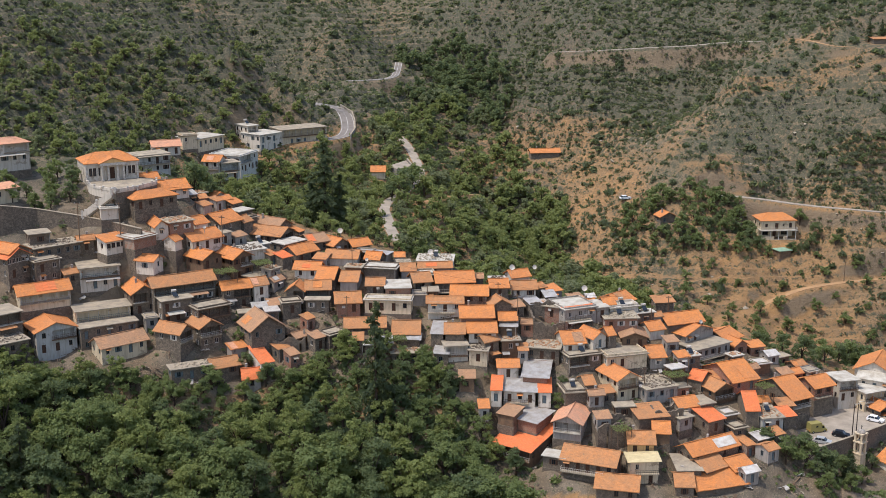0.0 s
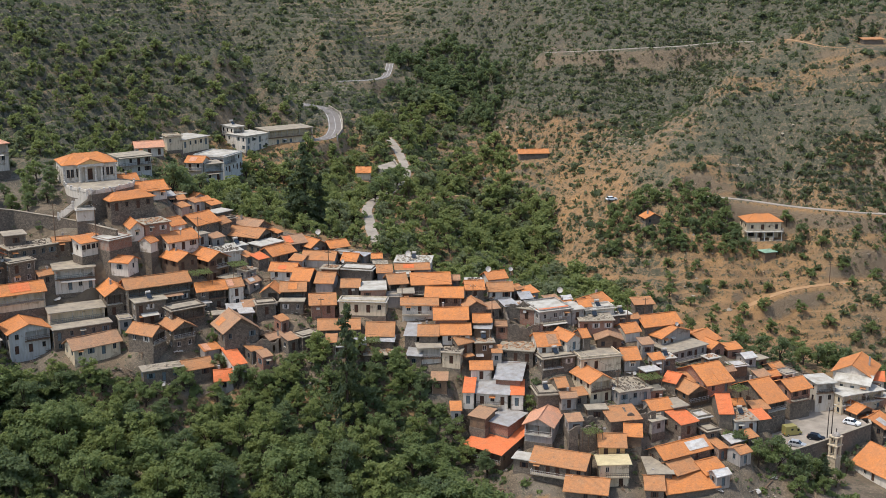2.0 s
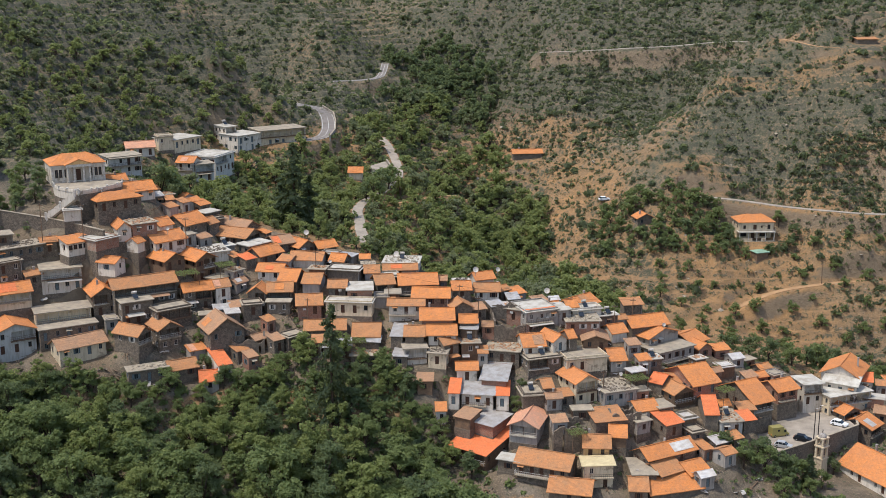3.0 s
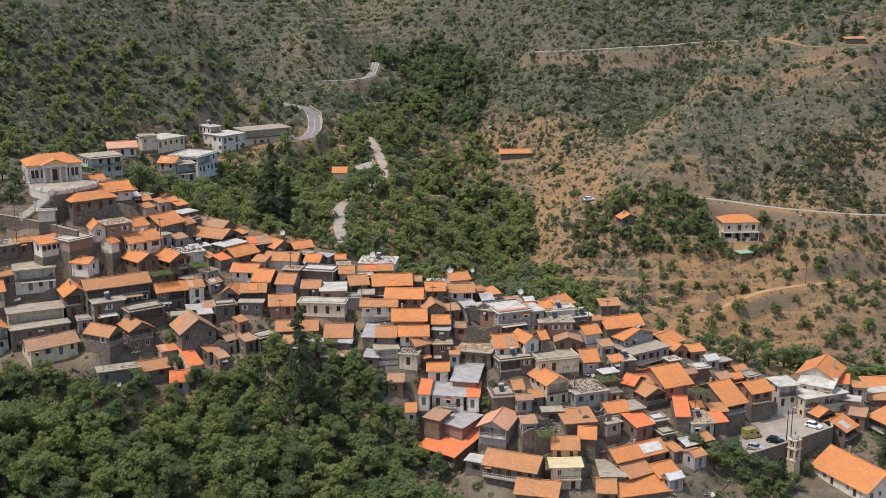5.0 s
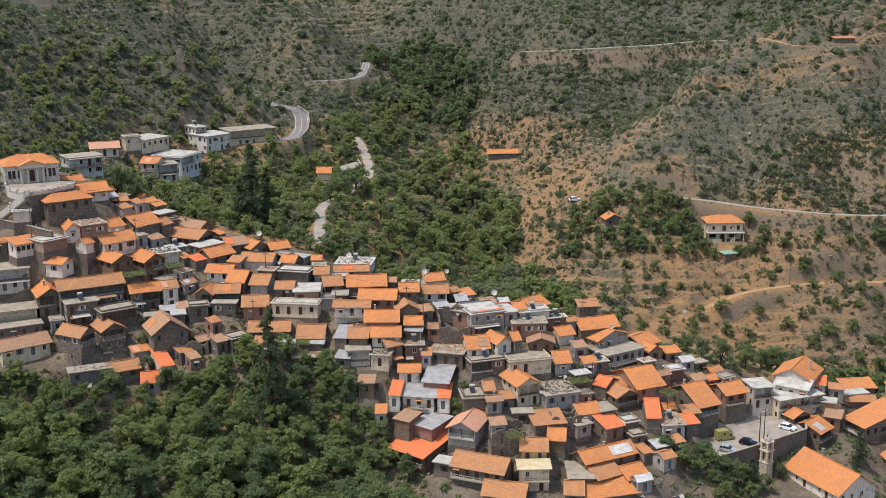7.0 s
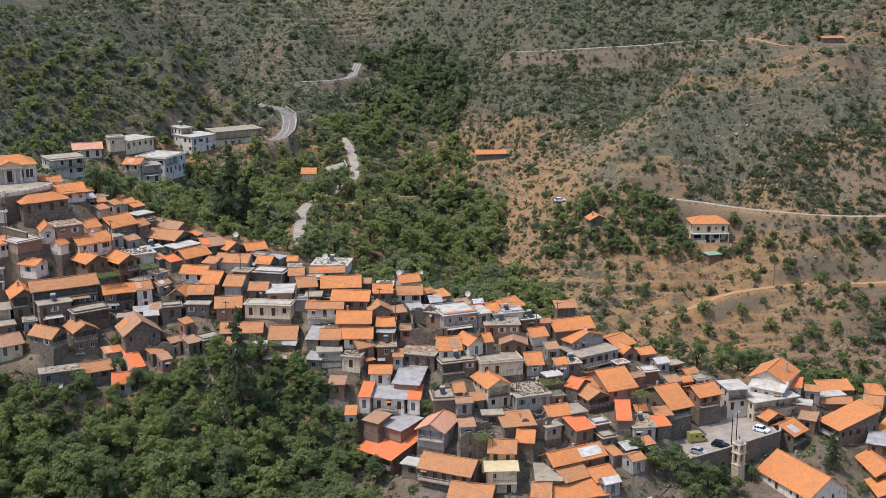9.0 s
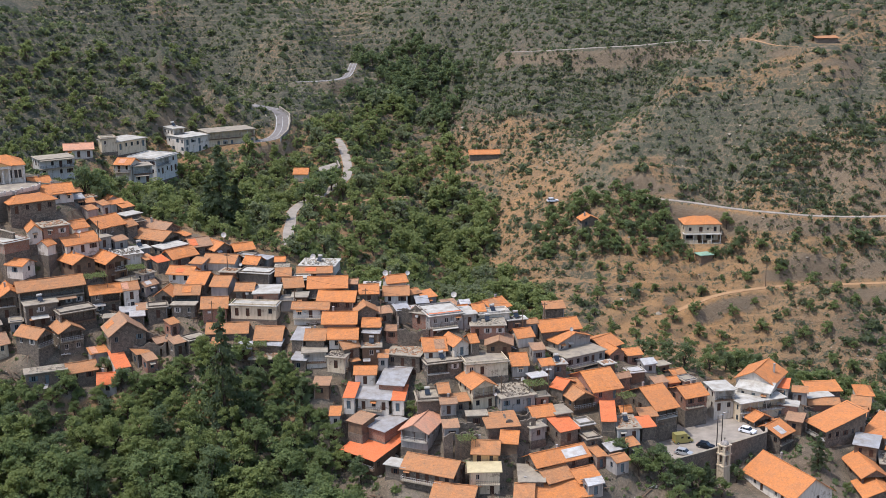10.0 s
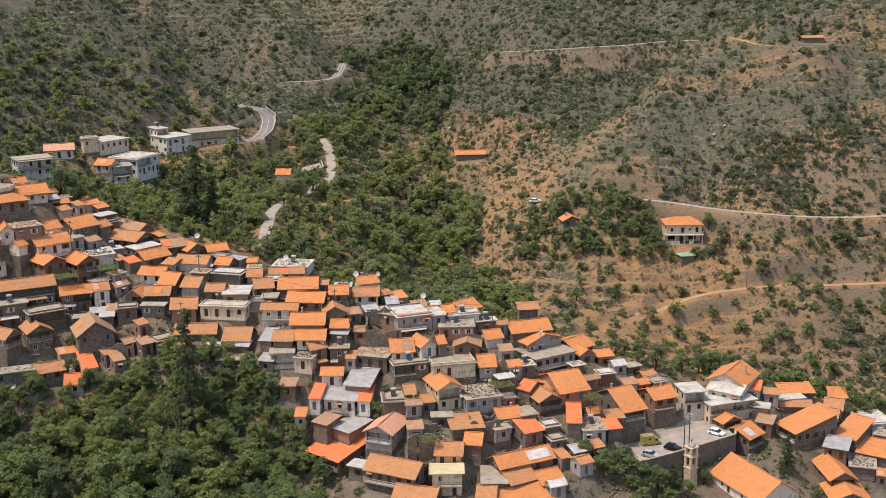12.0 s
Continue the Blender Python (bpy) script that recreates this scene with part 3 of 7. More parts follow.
plan(6.6, 287.8, 31.4, 10.1, 6.5, -3, "G", 1.6, 2.8, "o", "stone", "")
plan(14.6, 292.5, 32.0, 5.4, 5.9, 6, "G", 1.5, 2.5, "o", "stone", "b")
plan(21.2, 295.6, 30.8, 7.1, 5.2, 4, "G", 1.4, 2.5, "t", "white", "")
plan(21.0, 304.1, 31.7, 6.1, 5.2, 22, "G", 1.3, 2.3, "o", "white", "")
plan(0.5, 285.4, 30.1, 9.8, 3.9, 0, "G", 1.0, 4.5, "t", "white", "b")
plan(8.5, 279.9, 28.0, 9.0, 7.2, 3, "G", 1.8, 2.3, "o", "brick", "")
plan(14.8, 284.7, 29.6, 6.1, 5.2, 14, "F", 1.4, 2.3, "t", "stone", "")
plan(16.2, 281.5, 26.7, 5.1, 5.2, 0, "G", 1.3, 2.3, "o", "stone", "")
plan(16.2, 280.1, 25.3, 4.8, 3.2, -6, "S", 0.6, 2.3, "m", "wood", "")
plan(2.9, 276.3, 24.9, 5.5, 6.5, 0, "G", 1.6, 2.3, "t", "stone", "")
plan(9.7, 276.8, 25.1, 7.8, 6.5, 3, "G", 1.6, 2.5, "o", "white", "")
plan(-1.5, 277.0, 24.4, 3.6, 6.5, -7, "S", 1.4, 2.4, "m", "stone", "")
plan(3.3, 273.5, 22.6, 5.6, 5.2, 9, "T", 0.0, 4.1, "c", "white", "")
plan(12.2, 275.6, 23.2, 4.9, 4.5, 32, "G", 1.1, 6.9, "t", "stone", "")
plan(16.7, 277.3, 22.7, 4.5, 5.2, 6, "T", 0.0, 5.5, "c", "wood", "k")
plan(-0.5, 271.9, 21.0, 4.1, 5.2, -6, "S", 0.5, 2.5, "m", "stone", "")
plan(8.5, 272.5, 21.7, 4.4, 5.2, -11, "T", 0.0, 3.5, "c", "cream", "k")
plan(24.4, 276.5, 21.0, 8.4, 6.5, -12, "T", 0.0, 5.7, "c", "stone", "k")
plan(23.8, 288.8, 28.6, 4.0, 3.9, 22, "S", 0.6, 3.2, "m", "stone", "")
plan(27.5, 288.0, 28.1, 4.3, 5.2, -27, "T", 0.0, 4.0, "c", "brick", "k")
plan(34.7, 285.9, 28.4, 8.9, 9.1, 23, "T", 0.0, 5.9, "w", "grey", "b")
plan(34.7, 285.6, 28.3, 9.0, 1.6, 22, "S", 0.3, 2.3, "r", "grey", "")
plan(40.5, 288.0, 28.0, 3.3, 6.5, 18, "T", 0.0, 3.9, "w", "grey", "")
plan(43.0, 290.8, 27.9, 3.5, 5.2, 17, "G", 1.3, 2.3, "o", "stone", "")
plan(48.7, 297.5, 26.9, 7.0, 7.8, 42, "G", 1.5, 2.3, "o", "white", "")
plan(46.6, 291.8, 26.9, 8.0, 3.9, 18, "T", 0.0, 2.3, "w", "white", "")
plan(45.1, 285.5, 25.8, 8.5, 6.5, 6, "T", 0.0, 3.1, "c", "brick", "k")
plan(32.5, 276.2, 22.4, 6.2, 7.8, 12, "G", 2.0, 2.6, "o", "white", "")
plan(38.9, 277.8, 23.4, 4.9, 6.5, 33, "F", 1.4, 2.6, "o", "white", "")
plan(42.0, 279.1, 23.5, 2.5, 5.2, 21, "G", 1.4, 2.3, "o", "stone", "")
plan(47.8, 280.8, 22.4, 7.3, 7.8, 0, "F", 1.1, 2.7, "d", "wood", "")
plan(54.7, 287.0, 22.4, 5.0, 5.9, 22, "G", 1.4, 2.3, "o", "white", "")
plan(64.1, 297.1, 21.1, 11.6, 7.8, 20, "G", 1.8, 2.3, "o", "stone", "")
plan(67.6, 295.8, 18.9, 12.0, 7.8, 37, "F", 1.8, 3.0, "o", "grey", "")
plan(69.9, 291.1, 16.6, 12.3, 10.4, 34, "T", 0.0, 5.0, "c", "grey", "b")
plan(78.1, 299.8, 15.9, 7.6, 9.1, 44, "G", 1.5, 2.3, "o", "stone", "")
plan(78.4, 295.2, 15.5, 5.1, 5.2, 27, "F", 1.3, 2.3, "o", "brick", "")
plan(45.0, 274.4, 19.9, 10.5, 7.8, 16, "T", 0.0, 3.1, "c", "cream", "")
plan(53.1, 276.4, 18.7, 4.7, 7.8, 10, "G", 1.8, 2.6, "o", "grey", "")
plan(34.7, 273.6, 20.2, 8.7, 5.2, 20, "T", 0.0, 3.8, "c", "stone", "b")
plan(44.6, 266.8, 16.7, 7.1, 9.1, 26, "F", 1.6, 6.4, "o", "cream", "b")
plan(35.2, 265.4, 15.6, 3.1, 5.9, 14, "G", 1.4, 2.3, "t", "stone", "")
plan(31.7, 263.7, 14.5, 5.1, 6.5, 8, "T", 0.0, 2.7, "c", "stone", "")
plan(52.5, 267.0, 14.3, 8.5, 9.1, 21, "T", 0.0, 3.4, "c", "grey", "k")
plan(61.5, 273.6, 14.0, 4.1, 6.5, -35, "G", 1.4, 2.3, "r", "stone", "")
plan(67.6, 275.2, 13.4, 7.3, 7.8, 19, "G", 1.1, 2.3, "t", "stone", "")
plan(74.2, 272.7, 14.1, 8.5, 13.0, 25, "G", 2.9, 2.8, "o", "brick", "")
plan(68.5, 269.9, 12.8, 6.9, 7.8, 26, "F", 1.5, 3.8, "t", "wood", "b")
plan(58.8, 263.6, 10.8, 6.3, 6.5, 20, "G", 1.4, 3.6, "o", "white", "")
plan(64.4, 259.5, 8.9, 5.6, 7.8, 29, "S", 1.7, 2.7, "r", "stone", "")
plan(63.1, 265.2, 10.9, 3.8, 5.2, 23, "T", 0.0, 2.3, "c", "stone", "")
plan(73.5, 262.8, 10.1, 3.7, 10.4, 1, "G", 2.9, 2.3, "r", "stone", "")
plan(78.2, 262.5, 8.4, 5.2, 7.8, 9, "T", 0.0, 5.5, "c", "bluegrey", "k")
plan(83.2, 265.1, 7.6, 3.8, 4.5, 17, "S", 1.0, 2.3, "r", "stone", "")
plan(88.8, 274.1, 8.9, 7.1, 14.3, 29, "G", 3.4, 4.3, "o", "stone", "")
plan(97.3, 283.4, 8.5, 7.4, 7.8, 26, "G", 1.6, 3.2, "o", "brick", "b")
plan(113.2, 294.7, 8.4, 10.7, 11.7, -30, "F", 2.5, 2.3, "o", "white", "")
plan(112.4, 291.4, 6.9, 9.4, 3.8, -30, "S", 1.5, 2.6, "w", "white", "")
plan(120.9, 296.0, 5.9, 3.7, 5.2, -17, "S", 1.0, 2.3, "r", "white", "")
plan(104.9, 288.6, 8.1, 5.4, 6.5, 14, "T", 0.0, 8.3, "w", "white", "b")
plan(114.6, 288.7, 5.4, 13.1, 10.4, 22, "T", 0.0, 6.1, "w", "cream", "b")
plan(114.1, 284.0, 2.2, 6.6, 5.2, 28, "F", 1.3, 3.9, "o", "stone", "")
plan(119.6, 281.1, -0.3, 7.0, 9.1, 46, "G", 1.7, 6.6, "o", "stone", "")
plan(134.2, 302.9, 2.4, 9.4, 5.2, 7, "S", 1.1, 2.3, "o", "stone", "")
plan(131.8, 299.3, 2.4, 6.9, 3.2, 15, "T", 0.0, 2.3, "w", "stone", "")
plan(126.9, 285.1, -0.1, 8.3, 13.0, -64, "S", 3.4, 4.6, "o", "stone", "")
plan(132.3, 296.6, 1.5, 8.6, 3.9, -1, "G", 0.9, 2.3, "t", "brick", "")
plan(145.8, 306.6, 0.0, 5.0, 7.8, -7, "H", 1.7, 2.3, "o", "white", "")
plan(142.2, 299.1, -0.4, 5.2, 7.8, -20, "G", 1.8, 2.3, "t", "white", "")
plan(139.5, 295.1, -0.6, 6.2, 5.2, -23, "G", 1.4, 2.3, "t", "white", "")
plan(136.5, 289.7, -0.9, 7.7, 5.2, -6, "T", 0.0, 3.0, "w", "brick", "")
plan(141.7, 285.6, -2.5, 6.4, 10.4, -40, "S", 2.6, 2.6, "o", "stone", "")
plan(138.0, 279.4, -2.8, 6.3, 6.5, -23, "S", 0.7, 2.5, "m", "wood", "")
plan(147.3, 281.1, -5.2, 8.1, 7.8, -28, "S", 1.7, 2.3, "o", "stone", "")
plan(138.0, 269.7, -6.4, 7.3, 11.7, 7, "F", 1.8, 4.8, "o", "stone", "b")
plan(143.9, 275.8, -5.9, 5.8, 7.8, -14, "T", 0.0, 2.3, "c", "stone", "k")
plan(138.3, 263.5, -8.8, 9.9, 9.1, 2, "F", 1.8, 2.3, "o", "stone", "")
plan(153.4, 296.4, -3.0, 7.9, 7.8, 13, "T", 0.0, 3.1, "w", "white", "")
plan(15.8, 269.9, 18.5, 5.8, 5.2, 2, "G", 1.1, 3.0, "o", "white", "")
plan(22.0, 267.6, 16.5, 7.0, 8.5, -10, "S", 1.6, 2.3, "m", "brick", "")
plan(12.6, 263.5, 14.8, 3.0, 6.5, -5, "S", 1.5, 3.6, "r", "white", "")
plan(18.1, 264.5, 14.1, 8.7, 6.5, -8, "S", 1.5, 3.6, "m", "white", "b")
plan(24.1, 263.9, 14.1, 3.5, 6.5, -4, "S", 1.5, 3.3, "r", "white", "")
plan(14.4, 258.2, 10.8, 4.9, 5.2, -31, "S", 0.7, 2.3, "d", "wood", "")
plan(19.0, 257.7, 9.5, 6.9, 7.8, -36, "S", 0.7, 2.3, "m", "brick", "")
plan(15.5, 252.9, 5.0, 11.2, 12.3, -37, "S", 2.5, 4.7, "r", "wood", "")
plan(28.4, 254.3, 10.5, 7.7, 10.4, -18, "F", 1.6, 4.0, "p", "grey", "b")
plan(31.5, 263.5, 14.4, 5.2, 6.5, 10, "T", 0.0, 2.4, "c", "stone", "")
plan(32.0, 243.3, 5.6, 13.2, 7.8, -21, "G", 2.0, 4.6, "t", "stone", "b")
plan(37.7, 237.4, 2.0, 10.0, 7.8, -13, "G", 1.8, 3.1, "t", "stone", "")
plan(44.9, 248.7, 7.8, 6.7, 6.5, -3, "G", 1.7, 2.9, "t", "ochre", "")
plan(50.1, 253.0, 8.5, 4.5, 6.5, -6, "G", 1.6, 2.3, "o", "wood", "")
plan(44.9, 244.1, 5.3, 7.8, 3.9, 4, "S", 0.6, 5.5, "y", "cream", "b")
plan(49.1, 256.9, 10.6, 8.2, 6.5, 14, "S", 1.1, 2.3, "t", "stone", "")
plan(62.8, 251.5, 5.0, 14.6, 6.5, 29, "G", 1.7, 2.9, "o", "stone", "")
plan(62.1, 246.8, 2.6, 7.4, 7.8, 32, "G", 1.4, 2.4, "t", "stone", "")
plan(68.6, 248.0, 1.9, 6.3, 7.8, 29, "G", 1.6, 2.3, "o", "stone", "")
plan(55.3, 244.6, 2.9, 6.2, 7.8, 2, "S", 0.6, 2.3, "c", "stone", "")
plan(62.4, 242.6, 0.1, 13.6, 10.4, 17, "G", 2.1, 2.6, "o", "stone", "")
plan(53.4, 240.5, 1.1, 4.7, 7.8, -4, "G", 1.5, 2.3, "t", "stone", "")
plan(-118.8, 321.6, 64.5, 12.5, 11.7, 39, "H", 1.1, 9.8, "p", "white", "b")
plan(-113.9, 303.4, 55.5, 7.7, 5.2, 44, "S", 0.8, 3.5, "p", "cream", "")
plan(-87.9, 355.6, 55.8, 10.5, 7.8, 36, "T", 0.0, 6.9, "c", "bluewhite", "b")
plan(-88.8, 377.8, 55.0, 9.8, 7.8, 21, "G", 1.4, 2.8, "p", "white", "")
plan(-80.0, 405.4, 53.7, 12.4, 10.4, 57, "T", 0.0, 4.1, "w", "cream", "")
plan(-85.8, 398.9, 55.2, 5.1, 5.2, 30, "T", 0.0, 4.2, "c", "cream", "")
plan(-75.2, 378.2, 50.1, 6.5, 6.5, -10, "G", 1.4, 5.1, "o", "white", "b")
plan(-65.7, 397.0, 49.3, 12.4, 11.7, 71, "T", 0.0, 7.8, "w", "bluewhite", "")
plan(-69.1, 380.6, 49.0, 6.2, 6.5, 31, "T", 0.0, 5.1, "c", "bluewhite", "")
plan(-61.3, 420.6, 52.6, 10.7, 10.4, 50, "T", 0.0, 5.5, "w", "white", "")
plan(-50.4, 429.6, 53.2, 18.0, 10.4, 34, "T", 0.0, 6.1, "c", "cream", "b")
plan(-68.4, 423.7, 55.0, 4.3, 7.8, 42, "T", 0.0, 5.9, "w", "white", "")
plan(-72.5, 315.5, 53.3, 9.2, 7.8, 33, "G", 1.8, 2.6, "o", "white", "")
plan(-74.6, 303.0, 53.4, 13.0, 6.5, 38, "H", 1.7, 3.5, "o", "stone", "")
plan(-82.4, 328.2, 53.6, 6.4, 5.2, 33, "G", 1.3, 2.3, "o", "stone", "")
plan(-72.0, 296.0, 47.2, 4.1, 9.1, 29, "F", 1.5, 3.1, "o", "white", "")
plan(-67.6, 299.0, 47.8, 6.6, 6.5, 37, "T", 0.0, 3.0, "c", "brick", "k")
plan(-81.7, 290.6, 44.8, 7.8, 5.2, 45, "S", 1.0, 3.0, "o", "white", "v")
plan(-75.5, 292.0, 45.4, 7.0, 6.5, 53, "T", 0.0, 2.3, "w", "brick", "")
plan(-101.4, 289.9, 46.7, 5.0, 5.2, 30, "T", 0.0, 3.2, "c", "stone", "")
plan(-96.7, 288.9, 43.9, 12.1, 6.5, 40, "T", 0.0, 3.1, "c", "stone", "k")
plan(-107.0, 278.1, 44.9, 5.6, 6.5, -30, "G", 1.5, 2.3, "o", "stone", "")
plan(-103.2, 280.7, 44.7, 6.4, 7.8, 62, "F", 1.5, 2.3, "o", "stone", "")
plan(-61.0, 299.9, 43.2, 10.0, 7.8, 44, "G", 1.7, 3.4, "o", "white", "")
plan(-67.6, 295.4, 43.8, 3.4, 3.9, 64, "G", 1.1, 2.3, "o", "white", "")
plan(-57.0, 312.8, 44.9, 8.7, 9.1, 53, "G", 2.1, 3.0, "o", "stone", "")
plan(-63.9, 307.5, 45.5, 4.8, 6.5, 45, "G", 1.5, 2.3, "o", "white", "")
plan(-53.2, 317.4, 43.8, 4.2, 5.2, 58, "G", 1.3, 2.3, "t", "stone", "")
plan(-63.7, 333.8, 47.3, 7.2, 7.8, 53, "F", 1.4, 4.2, "o", "white", "")
plan(-62.3, 330.4, 46.9, 6.6, 3.2, 37, "S", 0.8, 2.9, "o", "white", "")
plan(-58.2, 330.2, 46.1, 4.1, 3.9, 49, "S", 0.9, 2.3, "o", "stone", "")
plan(-43.9, 323.6, 41.3, 6.9, 10.4, 56, "F", 1.7, 2.3, "d", "stone", "")
plan(-42.5, 317.8, 40.4, 8.8, 10.4, 68, "F", 1.6, 4.5, "t", "stone", "")
plan(-40.1, 311.8, 39.2, 7.7, 5.2, 50, "T", 0.0, 2.3, "w", "stone", "")
plan(-33.5, 314.4, 38.8, 6.4, 7.8, 31, "G", 1.5, 2.3, "d", "stone", "")
plan(-27.5, 315.3, 37.9, 6.5, 7.8, 45, "F", 1.5, 2.3, "o", "stone", "")
plan(-22.1, 316.8, 37.2, 6.3, 5.2, 31, "G", 1.3, 2.3, "o", "stone", "")
plan(-23.0, 413.6, 40.3, 5.6, 5.2, 0, "G", 1.5, 2.3, "o", "cream", "")
plan(41.3, 472.1, 37.5, 12.7, 5.2, 6, "G", 1.1, 2.3, "o", "stone", "")
plan(78.9, 404.0, 26.1, 6.9, 5.2, 15, "F", 1.4, 2.6, "o", "stone", "")
plan(63.5, 324.0, 18.4, 6.4, 4.6, 9, "S", 0.9, 2.3, "t", "stone", "")
plan(117.2, 393.4, 16.3, 4.4, 3.9, 21, "T", 0.0, 2.3, "g", "wood", "")
plan(-85.5, 297.2, 51.6, 4.3, 3.9, 21, "T", 0.0, 2.4, "w", "white", "")

LOT = [(84, 267, 0.3), (89.1, 262.4, 0.3), (98.4, 268.5, 0.3), (113.5, 279.2, 0.3), (112.4, 285.2, 0.3), (102.2, 292.2, 0.3), (95, 289, 0.3), (88, 279, 0.3)]


def _curve(points, step):
    """Points along a smooth line through the given ones."""
    p = np.array(points, float)
    p = np.vstack([2 * p[0] - p[1], p, 2 * p[-1] - p[-2]])
    out = []
    for a, b, c, d in zip(p, p[1:], p[2:], p[3:]):
        n = max(1, int(np.linalg.norm(c - b) / step))
        for k in range(n):
            t = k / n
            out.append(0.5 * (2 * b + (c - a) * t + (2 * a - 5 * b + 4 * c - d) * t * t + (3 * b - a - 3 * c + d) * t ** 3))
    return np.array(out + [p[-2]])


_road_pts = np.vstack([_curve(pts, 1.5) for _, _, pts in ROADS.values()])
_road_half = np.concatenate([np.full(len(_curve(pts, 1.5)), w / 2) for w, _, pts in ROADS.values()])


def lattice(x, y, seed):
    """Smooth noise in -1..1 on arrays."""
    i, j = np.floor(x), np.floor(y)
    u, v = x - i, y - j
    u, v = u * u * (3 - 2 * u), v * v * (3 - 2 * v)

    def h(a, b):
        s = np.sin(a * 127.1 + b * 311.7 + seed * 74.7) * 43758.5453
        return 2 * (s - np.floor(s)) - 1

    return (h(i, j) * (1 - u) + h(i + 1, j) * u) * (1 - v) + (h(i, j + 1) * (1 - u) + h(i + 1, j + 1) * u) * v


def fbm(x, y, seed, n=4):
    return sum(lattice(x * 2 ** k, y * 2 ** k, seed + k) / 2 ** k for k in range(n)) / 1.8


def step(a, b, x):
    t = np.clip((x - a) / (b - a), 0, 1)
    return t * t * (3 - 2 * t)


def in_poly(x, y, poly):
    x, y = np.asarray(x, float), np.asarray(y, float)
    hit = np.zeros(x.shape, bool)
    for (x0, y0, *_), (x1, y1, *_) in zip(poly, list(poly[1:]) + [poly[0]]):
        cross = ((y0 > y) != (y1 > y)) & (x < (x1 - x0) * (y - y0) / (y1 - y0 + 1e-12) + x0)
        hit ^= cross
    return hit


def plot_centres():
    rows = []
    for x, y, eave, w, d, turn, kind, rise, wall, *_ in PLANS:
        a = radians(turn)
        rows.append((x - math.sin(a) * d / 2, y + math.cos(a) * d / 2, eave - wall, max(w, d) / 2))
    return np.array(rows)


def add_outbuildings(n):
    """Lean-tos and sheds that fill the lanes between the houses, each aligned with its neighbour."""
    r = random.Random(5)
    inside = [(-112, 288), (-108, 264), (-60, 262), (-44, 268), (0, 272), (12, 250), (30, 242), (60, 240), (84, 252), (84, 268), (98, 292), (150, 272), (156, 300), (112, 300), (60, 302), (10, 304), (-30, 322), (-76, 332), (-80, 300)]
    for _ in range(6000):
        c = plot_centres()
        x, y = r.uniform(-112, 156), r.uniform(240, 332)
        if not bool(in_poly(np.array([x]), np.array([y]), inside)[0]) or bool(in_poly(np.array([x]), np.array([y]), LOT)[0]):
            continue
        if 84 < x < 126 and y < 287:
            continue
        d = np.hypot(c[:, 0] - x, c[:, 1] - y)
        if (d < c[:, 3] * 0.95 + 1.6).any() or d.min() > 11:
            continue
        k = np.argsort(d)[:4]
        w = 1 / d[k] ** 2
        base = float((w * c[k, 2]).sum() / w.sum())
        if abs(float(land(np.array([x]), np.array([y]))[0]) - base) > 2.5:
            continue
        near = PLANS[int(k[0])]
        a, wid, dep, tall = radians(near[5] + r.uniform(-8, 8)), r.uniform(2.8, 5.2), r.uniform(2.8, 4.6), r.uniform(2.3, 3.2)
        kind = r.choice("SSTTG")
        roof = r.choice("cccwm") if kind == "T" else r.choice("ttdmo")
        plan(round(x + math.sin(a) * dep / 2, 1), round(y - math.cos(a) * dep / 2, 1), round(base + tall, 1), wid, dep, math.degrees(a), kind, 0.0 if kind == "T" else 0.8, tall, roof, r.choice(("stone", "stone", "grey", "grey", "wood", "brick")), r.choice(("", "", "k")) if kind == "T" else "")
        n -= 1
        if not n:
            break


HOUSES = len(PLANS)
add_outbuildings(95)
LEVELS = []  # further level places: x, y, height, radius


